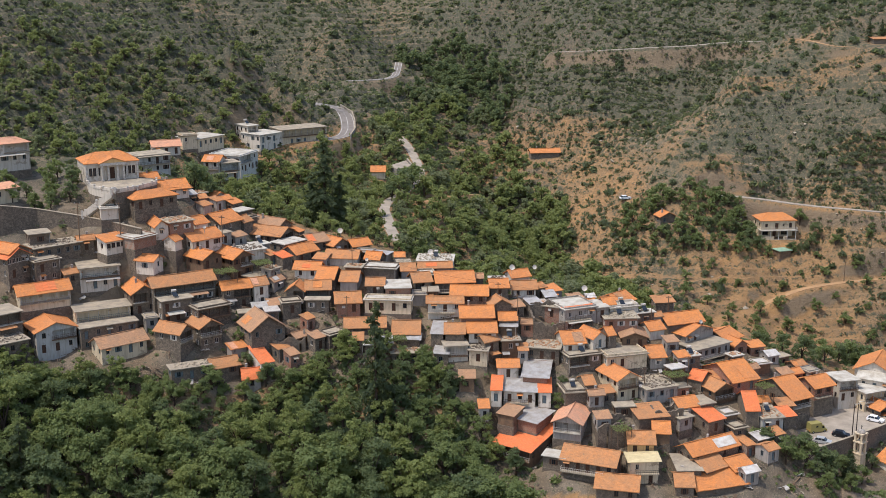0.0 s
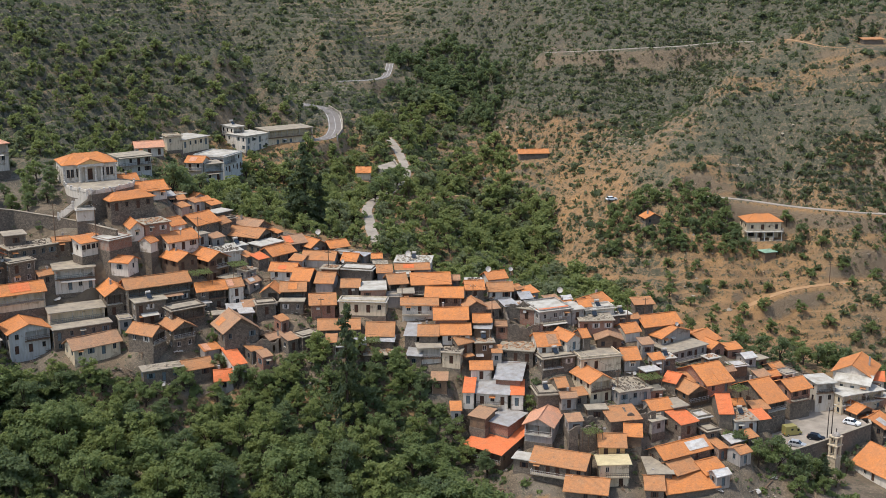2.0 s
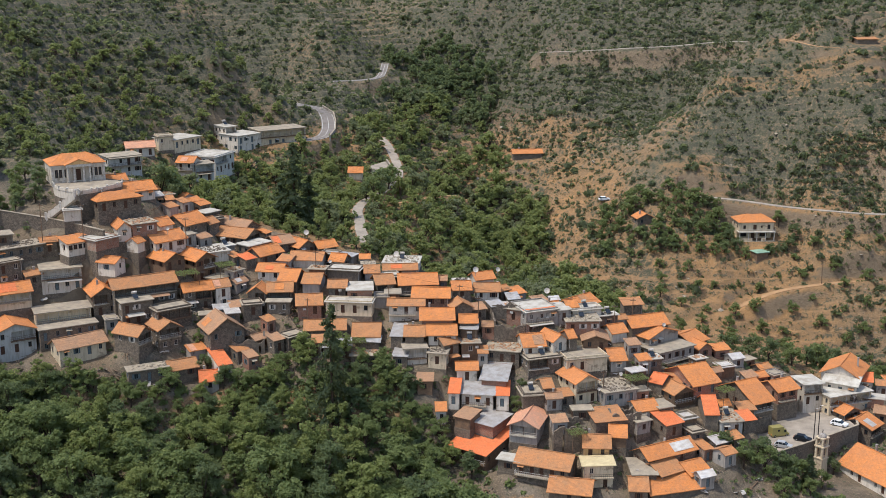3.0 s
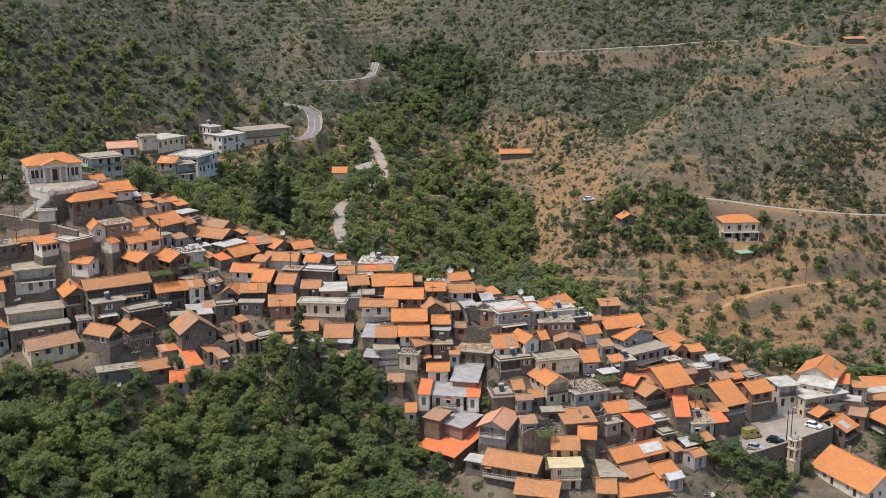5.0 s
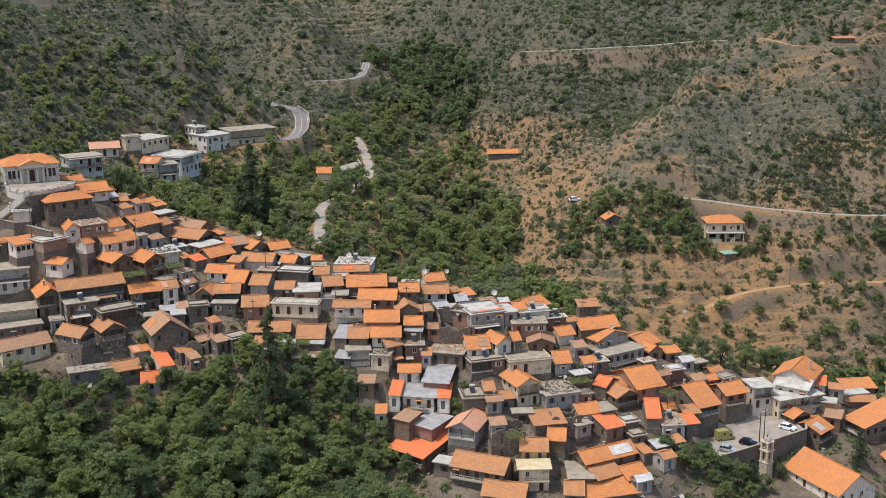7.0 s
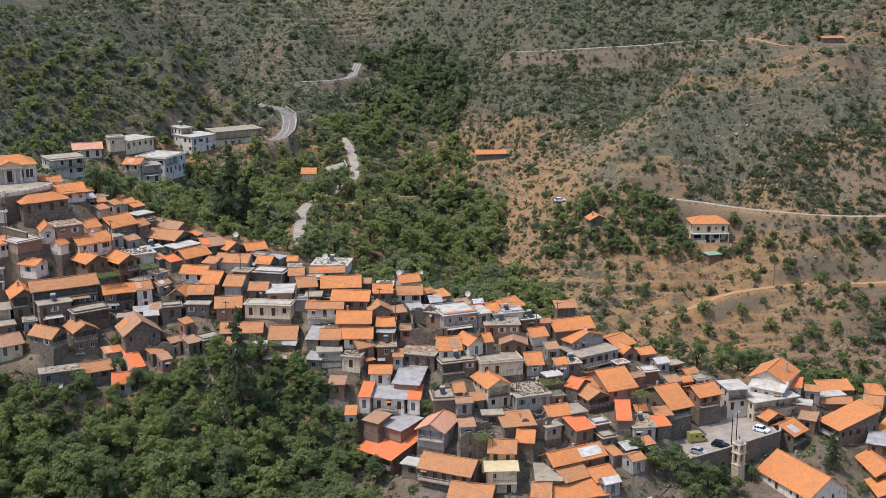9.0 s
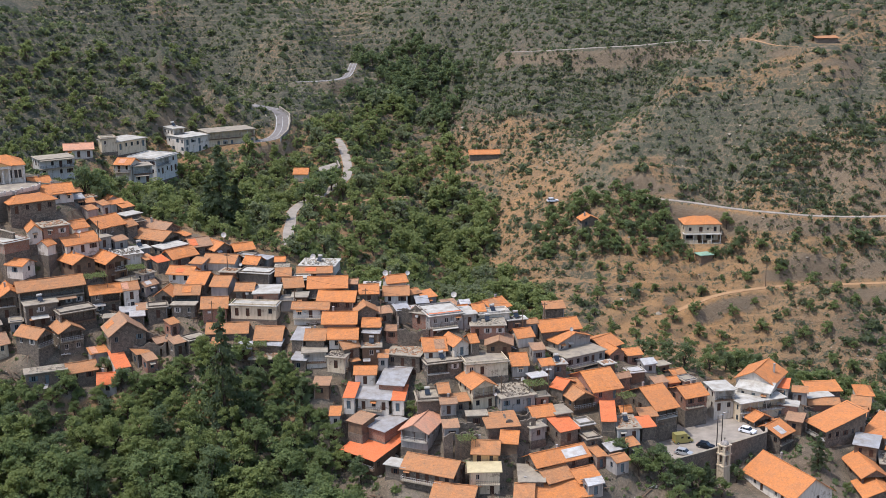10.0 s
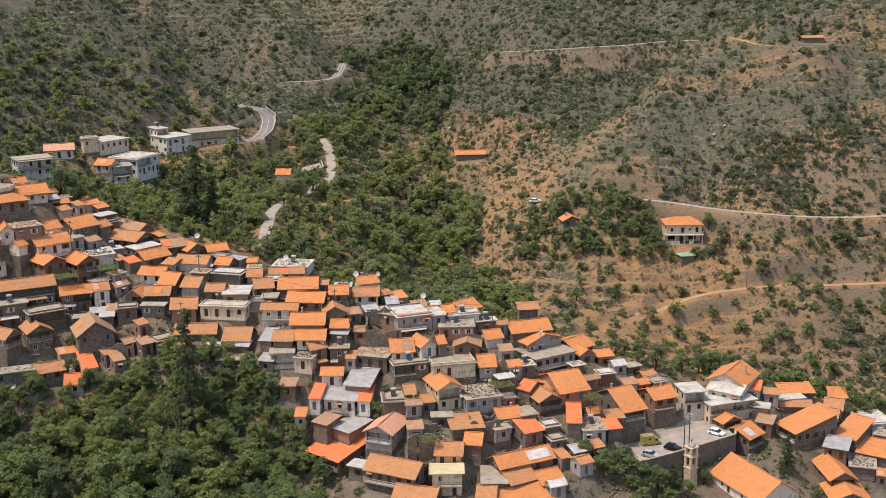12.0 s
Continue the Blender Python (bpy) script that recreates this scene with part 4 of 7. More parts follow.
def terrain(x, y, walls=False):
    """Height of the ground as built: land, terraces, levelled plots, roads and the square; and how far a place is a terrace wall."""
    shape = np.shape(x)
    x, y = np.ravel(np.asarray(x, float)), np.ravel(np.asarray(y, float))
    h = land(x, y)
    far = 70 + 0.22 * (y - 400) + 75 * fbm(x / 420, y / 420, 5) + 25 * fbm(x / 120, y / 120, 9)
    s = step(190, 460, np.hypot(x - 20, (y - 390) * 0.85))
    h = h * (1 - s) + np.clip(far, -90, 420) * s
    hill = np.maximum(step(318, 345, y + 0.12 * x) * step(-2, 4, h), step(300, 330, y) * step(70, 90, x))
    hill = hill * (1 - step(560, 640, y))
    h = h + hill * (1.2 * fbm(x / 13, y / 13, 3) + 2.0 * fbm(x / 42, y / 42, 8) - 3.2 * np.abs(fbm(x / 21, y / 55, 15)) - 1.8 * np.abs(fbm(x / 8, y / 21, 19)))
    rise = 2.3
    q = (h + 2.4 * fbm(x / 34, y / 34, 21) + 0.35 * fbm(x / 6, y / 6, 25)) / rise
    stepped = h + rise * (step(0.66, 0.96, q - np.floor(q)) - (q - np.floor(q)))
    keep = hill * np.clip(0.85 + 0.9 * fbm(x / 30, y / 30, 33), 0.0, 1.0)
    part_up = q - np.floor(q)
    riser = keep * step(0.55, 0.7, part_up) * (1 - step(0.94, 1.0, part_up))
    h = h * (1 - keep) + stepped * keep
    h = h + (0.1 + 0.3 * hill) * fbm(x / 3.1, y / 3.1, 12)
    c = plot_centres()
    if len(LEVELS):
        c = np.vstack([c, np.array(LEVELS)])
    near = np.where((np.abs(x - 20) < 180) & (y > 190) & (y < 580))[0]
    for i in range(0, len(near), 20000):
        k = near[i:i + 20000]
        d2 = (x[k][:, None] - c[:, 0]) ** 2 + (y[k][:, None] - c[:, 1]) ** 2
        w = np.exp(-d2 / (c[:, 3] * 0.95) ** 2)
        tot = w.sum(1)
        h[k] += ((w * (c[:, 2] - h[k][:, None])).sum(1) / (tot + 0.12))
        d = np.sqrt((x[k][:, None] - _road_pts[:, 0]) ** 2 + (y[k][:, None] - _road_pts[:, 1]) ** 2) - _road_half
        n = d.argmin(1)
        b = 1 - step(0.2, np.where(y[k] > 340, 4.0, 1.7), d[np.arange(len(k)), n])
        riser[k] *= 1 - b
        h[k] = h[k] * (1 - b) + (_road_pts[n, 2] - 0.12) * b
    lot = in_poly(x, y, LOT)
    h[lot] = 0.1
    if walls:
        return h.reshape(shape), riser.reshape(shape)
    return h.reshape(shape)


def ground(x, y):
    return float(terrain(np.array([x]), np.array([y]))[0])


def _axis(lo, hi, fine, reach):
    mid = np.arange(lo, hi + fine / 2, fine)
    out, d = [], fine
    while sum(out) < reach:
        d *= 1.22
        out.append(d)
    s = np.cumsum(out)
    return np.r_[lo - s[::-1], mid, hi + s]


def build_ground():
    ax, ay = _axis(-150, 215, 1.3, 2600), _axis(205, 620, 0.95, 2600)
    gx, gy = np.meshgrid(ax, ay)
    gz, wall = terrain(gx, gy, True)
    ny, nx = gx.shape
    idx = np.arange(nx * ny).reshape(ny, nx)
    quads = np.stack([idx[:-1, :-1], idx[:-1, 1:], idx[1:, 1:], idx[1:, :-1]], -1).reshape(-1, 4)
    me = bpy.data.meshes.new("ground")
    me.vertices.add(nx * ny)
    me.vertices.foreach_set("co", np.stack([gx, gy, gz], -1).ravel())
    me.loops.add(len(quads) * 4)
    me.loops.foreach_set("vertex_index", quads.ravel().astype(np.int32))
    me.polygons.add(len(quads))
    me.polygons.foreach_set("loop_start", np.arange(0, len(quads) * 4, 4, dtype=np.int32))
    me.update()
    soil = step(60, 85, gx) * (1 - step(404, 432, gy)) * step(300, 325, gy)
    soil = np.maximum(soil, 0.75 * (1 - step(300, 330, gy)))
    soil = np.maximum(soil, 0.8 * (1 - step(2, 10, gz - 45)) * step(305, 330, gy) * (1 - step(70, 90, gx)))
    soil = np.maximum(soil, 0.95 * np.exp(-((gx - 54) / 15) ** 2 - ((gy - 425) / 48) ** 2))
    soil = soil * (1 - 0.85 * step(30, 15, gx) * (1 - step(250, 264, gy)))
    soil = np.clip(soil + 0.5 * fbm(gx / 28, gy / 28, 41), 0, 1)
    soil = soil * (1 - 0.25 * step(122, 146, gx) * step(325, 345, gy))
    soil = np.maximum(soil, np.clip(0.35 + 1.3 * fbm(gx / 19, gy / 11, 43), 0, 0.7) * step(60, 90, gx) * step(395, 425, gy) * (1 - step(485, 510, gy)))
    at = me.attributes.new("soil", "FLOAT", "POINT")
    at.data.foreach_set("value", soil.ravel().astype(np.float32))
    paved = ((lattice(gx / 9, gy / 9, 3) * 0.25 + 0.85) * in_poly(gx, gy, [(-118, 292), (-112, 262), (-60, 260), (-40, 266), (0, 268), (10, 246), (30, 240), (60, 236), (112, 250), (150, 262), (160, 300), (112, 302), (60, 304), (10, 304), (-30, 326), (-80, 336), (-118, 330)])).clip(0, 1)
    at = me.attributes.new("paved", "FLOAT", "POINT")
    at.data.foreach_set("value", paved.ravel().astype(np.float32))
    at = me.attributes.new("terrace", "FLOAT", "POINT")
    at.data.foreach_set("value", wall.ravel().astype(np.float32))
    wx, wy = gx + 6 * fbm(gx / 15, gy / 15, 81), gy + 8 * fbm(gx / 15, gy / 15, 82)
    rock = np.clip((in_poly(wx, wy, [(9, 577), (35, 557), (48, 514), (29, 498), (9, 507)]) | in_poly(wx, wy, [(31, 591), (118, 536), (114, 511), (73, 520), (35, 551)])) * (0.75 + 0.6 * fbm(gx / 8, gy / 8, 83)), 0, 1)
    rock = np.maximum(rock, np.clip(0.5 + 0.5 * fbm(gx / 12, gy / 12, 84), 0, 1) * step(465, 520, gy) * step(-15, 20, gx))
    rock = np.maximum(rock, 0.9 * np.exp(-((gx - 170) / 18) ** 2 - ((gy - 372) / 13) ** 2) * np.clip(0.8 + 0.6 * fbm(gx / 7, gy / 7, 85), 0, 1))
    at = me.attributes.new("rock", "FLOAT", "POINT")
    at.data.foreach_set("value", rock.ravel().astype(np.float32))
    me.materials.append(M["earth"])
    me.shade_smooth()
    return tagged(new("ground", me), "terraced dry hillside of tan soil, rock and scrub", "ground", kind="structure")


def build_road(name, width, mat, points):
    c = _curve(points, 1.5)
    t = np.gradient(c[:, :2], axis=0)
    t /= np.linalg.norm(t, axis=1)[:, None]
    n = np.stack([-t[:, 1], t[:, 0]], -1) * width / 2
    s = Shape()
    for a, b, na, nb in zip(c, c[1:], n, n[1:]):
        q = [(*(a[:2] - na), a[2]), (*(b[:2] - nb), b[2]), (*(b[:2] + nb), b[2]), (*(a[:2] + na), a[2])]
        s.slab(q, 0.3, [(0, 0)] * 4)
    ob = tagged(new(name, s.mesh(name, mat)), name.replace("_", " ") + " winding along the slope", "road", kind="structure")
    if mat == "asphalt":
        for k, side in enumerate((-0.86, 0.0, 0.86)):
            e = Shape()
            for i in range(0, len(c) - 1):
                a, b, na, nb = c[i], c[i + 1], n[i], n[i + 1]
                g = 0.06 * 2 / width
                e.face([(*(p[:2] + m * (side + o)), p[2] + 0.012) for p, m, o in ((a, na, -g), (b, nb, -g), (b, nb, g), (a, na, g))])
            part("road_marking", e, "line", ob)
    return ob


def retaining_wall(points, foot, thick, mat, label, name="retaining_wall", cap=0.12):
    """A wall along points of (x, y, top) that goes down to the given foot heights, with a coping."""
    s, top = Shape(), Shape()
    p = np.array(points, float)
    t = np.gradient(p[:, :2], axis=0)
    t /= np.linalg.norm(t, axis=1)[:, None]
    n = np.stack([-t[:, 1], t[:, 0]], -1) * thick / 2
    for i in range(len(p) - 1):
        a, b = p[i], p[i + 1]
        q = [(*(a[:2] - n[i]), a[2]), (*(b[:2] - n[i + 1]), b[2]), (*(b[:2] + n[i + 1]), b[2]), (*(a[:2] + n[i]), a[2])]
        z = [foot[i], foot[i + 1], foot[i + 1], foot[i]]
        low = [(x, y, zz) for (x, y, _), zz in zip(q, z)]
        s.face(q)
        for k in range(4):
            m = (k + 1) % 4
            s.face([low[k], low[m], q[m], q[k]])
        w = 1.25
        q2 = [(*(a[:2] - n[i] * w), a[2] + cap), (*(b[:2] - n[i + 1] * w), b[2] + cap), (*(b[:2] + n[i + 1] * w), b[2] + cap), (*(a[:2] + n[i] * w), a[2] + cap)]
        top.slab(q2, cap - 0.004)
    e = thing(name, Matrix(), label, "wall")
    part("wall_body", s, mat, e)
    part("coping", top, "c", e, "pale concrete coping")
    return e


# ---- houses ----
_parts = {}


def window_meshes(w, h, colour, plain=False):
    key = (w, h, colour, plain)
    if key not in _parts:
        f, g = Shape(), Shape()
        b = 0.08
        for x0, x1, z0, z1 in ((-w / 2, -w / 2 + b, 0, h), (w / 2 - b, w / 2, 0, h), (-w / 2 + b, w / 2 - b, h - b, h), (-w / 2 + b, w / 2 - b, 0, b), (-0.03, 0.03, b, h - b)):
            f.box(x0, 0.02, z0, x1, 0.10, z1)
        g.box(-w / 2 + b / 2, 0.05, b / 2, w / 2 - b / 2, 0.07, h - b / 2)
        s = Shape()
        s.box(-w / 2 - 0.08, -0.09, -0.07, w / 2 + 0.08, 0.12, -0.004)
        if plain:
            f.box(-w / 2 - 0.08, -0.09, -0.07, w / 2 + 0.08, 0.12, -0.004)
        t = Shape()
        t.box(w / 2 + 0.03, -0.05, 0.0, w + 0.03, -0.008, h)
        _parts[key] = (f.mesh("window_frame", colour), g.mesh("pane", "glass"), s.mesh("sill", "c"), t.mesh("shutter", colour))
    return _parts[key]


def door_meshes(w, h, colour):
    key = ("door", w, h, colour)
    if key not in _parts:
        d, f = Shape(), Shape()
        d.box(-w / 2 + 0.07, 0.06, 0, w / 2 - 0.07, 0.11, h - 0.07)
        for z in (0.15, 1.1):
            d.box(-w / 2 + 0.2, 0.045, z, w / 2 - 0.2, 0.056, z + 0.75)
        for x0, x1, z0, z1 in ((-w / 2, -w / 2 + 0.07, 0, h), (w / 2 - 0.07, w / 2, 0, h), (-w / 2 + 0.07, w / 2 - 0.07, h - 0.07, h)):
            f.box(x0, 0.02, z0, x1, 0.12, z1)
        _parts[key] = (d.mesh("door", colour), f.mesh("door_frame", "brown"))
    return _parts[key]


def wall_side(s, length, z0, z1, holes, m):
    """One wall face in the plane y = 0 of m, with openings cut through and reveals behind them."""
    xs = sorted({0.0, length, *[round(v, 4) for h in holes for v in h[:2]]})
    zs = sorted({z0, z1, *[round(v, 4) for h in holes for v in h[2:4]]})
    for a, b in zip(xs, xs[1:]):
        for c, d in zip(zs, zs[1:]):
            x, z = (a + b) / 2, (c + d) / 2
            if not any(h[0] < x < h[1] and h[2] < z < h[3] for h in holes):
                s.face([m @ Vector(p) for p in ((a, 0, c), (b, 0, c), (b, 0, d), (a, 0, d))])
    for a, b, c, d, *_ in holes:
        deep = 1.5 if "gallery" in _ else 0.2
        for p, q in (((a, c), (b, c)), ((b, c), (b, d)), ((b, d), (a, d)), ((a, d), (a, c))):
            s.face([m @ Vector(v) for v in ((p[0], 0, p[1]), (q[0], 0, q[1]), (q[0], deep, q[1]), (p[0], deep, p[1]))])
        s.face([m @ Vector(v) for v in ((a, deep, c), (b, deep, c), (b, deep, d), (a, deep, d))])


def openings(rng, length, top, floors, storey, doors, low):
    """Windows and doors of one wall: (x0, x1, z0, z1, kind)."""
    rows = []
    n = max(1, int((length - 0.5) / 2.3))
    for f in range(floors):
        z = top - (f + 1) * storey
        if z < low:
            break
        for k in range(n):
            if rng.random() < (0.12 if f < 2 else 0.35) and n > 1:
                continue
            x = length * (k + 0.5) / n + rng.uniform(-0.15, 0.15)
            if doors and rng.random() < (0.45 if f == floors - 1 else 0.3):
                w, h, base, kind = 0.95, 2.05, 0.02, "door"
            else:
                w, h, base, kind = rng.choice((0.8, 0.95)), 1.25, 0.85, "window"
            h = min(h, storey - base - 0.25)
            if w < length - 0.3 and x - w / 2 > 0.2 and x + w / 2 < length - 0.2:
                rows.append((round(x - w / 2, 3), round(x + w / 2, 3), round(z + base, 3), round(z + base + h, 3), kind))
    return rows


ROUGH = ("stone", "wood", "brick", "grey")
ROOF_WORDS = {"o": "bright orange clay tile roof", "r": "vivid red-orange tile roof", "t": "aged terracotta tile roof", "d": "faded tan tile roof", "p": "pale pink tile roof", "m": "pale tin sheet roof", "y": "cream sheet roof", "g": "green sheet roof", "c": "flat weathered concrete roof", "w": "flat whitewashed roof"}
WALL_WORDS = {"stone": "rough stone", "white": "white plaster", "cream": "cream plaster", "ochre": "ochre plaster", "grey": "grey plaster", "bluegrey": "blue-grey plaster", "bluewhite": "pale blue plaster", "brick": "red brick", "wood": "weathered board"}


def roof_slope(s, quad, rng, thick=0.16):
    """One tiled slope, eave first (left, right), then top (right, left), cut into uneven courses."""
    a, b, c, d = [Vector(p) for p in quad]
    n = max(2, int((b - a).length / 1.6))
    k = max(2, int((d - a).length / 1.4))
    off = rng.uniform(0, 9)
    grid = [[(a.lerp(b, i / n)).lerp(d.lerp(c, i / n), j / k) + Vector((0, 0, rng.uniform(-0.06, 0.06) if 0 < j < k else rng.uniform(-0.05, 0.05) - 0.12 * math.sin(math.pi * i / n) * (j == k))) for i in range(n + 1)] for j in range(k + 1)]
    length, run = (b - a).length, (d - a).length
    for j in range(k):
        for i in range(n):
            q = [grid[j][i], grid[j][i + 1], grid[j + 1][i + 1], grid[j + 1][i]]
            uv = [(off + length * x / n, run * y / k) for x, y in ((i, j), (i + 1, j), (i + 1, j + 1), (i, j + 1))]
            s.face(q, uv)
    down = Vector((0, 0, -thick))
    rim = [grid[0][i] for i in range(n + 1)] + [grid[j][n] for j in range(1, k + 1)] + [grid[k][i] for i in range(n - 1, -1, -1)] + [grid[j][0] for j in range(k - 1, 0, -1)]
    for p, q in zip(rim, rim[1:] + rim[:1]):
        s.face([p + down, q + down, q, p], [(0, 0)] * 4)
    s.face([v + down for v in (d, c, b, a)], [(0, 0)] * 4)


def railing(parent, x0, x1, y0, y1, z, mat, rng):
    """Balcony rails round three sides."""
    s = Shape()
    for h in (0.5, 0.95):
        s.box(x0, y0, z + h, x1, y0 + 0.05, z + h + 0.05)
        s.box(x0, y0 + 0.05, z + h, x0 + 0.05, y1, z + h + 0.05)
        s.box(x1 - 0.05, y0 + 0.05, z + h, x1, y1, z + h + 0.05)
    n = max(2, int((x1 - x0) / 0.45))
    for k in range(n + 1):
        x = x0 + 0.02 + (x1 - x0 - 0.07) * k / n
        s.box(x, y0 + 0.01, z, x + 0.035, y0 + 0.045, z + 0.95)
    return part("railing", s, mat, parent)


def lean_ons(e, rng, w, x0, y0, H, wall_h, fits, gallery):
    """What people fix to their front walls: a canopy on poles, small awnings, a drainpipe, a boxed air cooler."""
    if wall_h > 4.6 and rng.random() < 0.3:
        z = H - 2.85
        f = rng.uniform(0.4, 0.95)
        a0 = x0 + rng.uniform(0, 1 - f) * w
        a1, out = a0 + f * w, rng.uniform(1.2, 2.2)
        s = Shape()
        s.slab([(a0, y0 - out, z - 0.3), (a1, y0 - out, z - 0.3), (a1, y0 - 0.02, z), (a0, y0 - 0.02, z)], 0.07, [(0, 0), (a1 - a0, 0), (a1 - a0, out), (0, out)])
        c = part("canopy", s, rng.choice(("m", "m", "c", "t", "d", "g", "w")), e, "lean-to canopy on thin poles")
        for px in (a0 + 0.08, a1 - 0.14):
            s = Shape()
            s.box(px, y0 - out + 0.05, z - 2.9, px + 0.07, y0 - out + 0.12, z - 0.37)
            part("pole", s, rng.choice(("iron", "wood")), c)
    for m, (a, b, c, d, what) in fits:
        if what in ("window", "door") and abs(m[1][1]) > 0.9 and rng.random() < 0.13:
            s = Shape()
            s.slab([(a - 0.25, -0.85, d - 0.12), (b + 0.25, -0.85, d - 0.12), (b + 0.25, -0.01, d + 0.2), (a - 0.25, -0.01, d + 0.2)], 0.05, [(0, 0), (1.4, 0), (1.4, 0.9), (0, 0.9)])
            part("awning", s, rng.choice(("m", "w", "o", "t", "c", "wood")), e, at=m)
    if rng.random() < 0.35:
        px = x0 + (0.12 if rng.random() < 0.5 else w - 0.2)
        s = Shape()
        s.tube((px, y0 - 0.07, max(0.2, H - wall_h - 0.4)), (px, y0 - 0.07, H - 0.2), 0.05, n=5)
        part("drainpipe", s, rng.choice(("frame", "steel", "c")), e)
    if rng.random() < 0.18 and wall_h > 3.5 and not gallery:
        px, z = x0 + rng.uniform(0.2, 0.8) * w, H - rng.uniform(1.0, 2.4)
        s = Shape()
        s.box(px, y0 - 0.42, z, px + 0.8, y0 - 0.06, z + 0.55)
        part("cooler_box", s, "frame", e)


def house(x, y, eave, width, depth, turn, kind, rise, wall_h, roof, wall, extra, number):
    rng = random.Random(1000 + number)
    a = radians(turn)
    right, back = (math.cos(a), math.sin(a)), (-math.sin(a), math.cos(a))
    over = 0.0 if kind == "T" else min(0.6, width * 0.085)
    corners = [(x + right[0] * u + back[0] * v, y + right[1] * u + back[1] * v) for u in (-width / 2, 0, width / 2) for v in (0, depth)]
    low = min(float(z) for z in terrain(np.array([c[0] for c in corners]), np.array([c[1] for c in corners])))
    base = min(eave - 2.2, low - 0.3)
    H = eave - base
    words = ROOF_WORDS[roof] + (" over " if kind != "T" else " and ") + WALL_WORDS[wall] + " walls"
    foot = round(max(0.0, H - min(wall_h, 7.2) - 0.5), 3)
    foot = foot if foot > 0.8 else 0.0
    gallery = wall_h > 3.6 and depth > 4 and width > 4.2 and "k" not in extra and "v" not in extra and rng.random() < (0.7 if "b" in extra else 0.55)
    if gallery:
        extra = extra.replace("b", "")
        words += ", open gallery"
    e = thing("house", pose(x, y, base, 0, 0, turn), words + (", with a balcony" if "b" in extra else "") + (", strewn with rubble" if "k" in extra else ""), "house", "village houses")
    w, d = width - 2 * over, depth - over
    x0, y0 = -w / 2, over
    storey = 2.75
    seen = max(1, round(wall_h / storey))
    walls = Shape()
    back_h = H + (rise if kind == "S" else 0)
    sides = [(Matrix.Translation((x0, y0, 0)), w, H, True), (Matrix.Translation((x0 + w, y0, 0)) @ pose(0, 0, 0, 0, 0, 90), d, H, False), (Matrix.Translation((x0 + w, y0 + d, 0)) @ pose(0, 0, 0, 0, 0, 180), w, back_h, False), (Matrix.Translation((x0, y0 + d, 0)) @ pose(0, 0, 0, 0, 0, 270), d, H, False)]
    fits = []
    for i, (m, length, top, front) in enumerate(sides):
        holes = []
        if front and "v" in extra:
            n = max(2, int(w / 1.3))
            holes = [(round(w * (k + 0.12) / n, 3), round(w * (k + 0.88) / n, 3), round(H - 1.75, 3), round(H - 0.55, 3), "window") for k in range(n)]
            holes += openings(rng, w, H - 2.7, seen - 1, storey, True, foot + 0.1)
        elif front and gallery:
            g0, g1 = (0.3, w - 0.3) if rng.random() < 0.6 else ((0.3, w * 0.6) if rng.random() < 0.5 else (w * 0.4, w - 0.3))
            holes = [(round(g0, 3), round(g1, 3), round(H - 2.55, 3), round(H - 0.35, 3), "gallery")]
            rest = (g1 + 0.2, w) if g0 < 0.5 else (0, g0 - 0.2)
            if rest[1] - rest[0] > 1.8:
                mx = (rest[0] + rest[1]) / 2
                holes.append((round(mx - 0.45, 3), round(mx + 0.45, 3), round(H - 1.85, 3), round(H - 0.6, 3), "window"))
            holes += openings(rng, w, H - 2.75, max(1, seen - 1), storey, True, foot + 0.1)
        elif i != 2:
            holes = openings(rng, length, H - 0.1, seen + (1 if front and rng.random() < 0.3 else 0), storey, front, foot + 0.1) if H > 2.3 else []
        wall_side(walls, length, foot, top, holes, m)
        fits += [(m, h) for h in holes]
    if kind == "S":
        for xx, flip in ((x0, 1), (x0 + w, 0)):
            tri = [(xx, y0, H), (xx, y0 + d, H), (xx, y0 + d, H + rise)]
            walls.face(tri if not flip else tri[::-1])
    if kind in "GF":
        if kind == "G":
            for xx in (x0, x0 + w):
                walls.face([(xx, y0, H), (xx, y0 + d / 2, H + rise * 0.96), (xx, y0 + d, H)])
        else:
            for yy in (y0, y0 + d):
                walls.face([(x0, yy, H), (x0 + w, yy, H), (0, yy, H + rise * 0.96)])
    if kind == "T":
        walls.face([(x0, y0, H), (x0 + w, y0, H), (x0 + w, y0 + d, H), (x0, y0 + d, H)])
    part("wall", walls, wall, e)
    if foot:
        b = Shape()
        g = 0.12
        b.box(x0 - g, y0 - g, 0.0, x0 + w + g, y0 + d + g, foot - 0.002)
        part("footing", b, "stone", e)
    trim = rng.choice(("frame", "brown", "brown", "brown", "blue"))
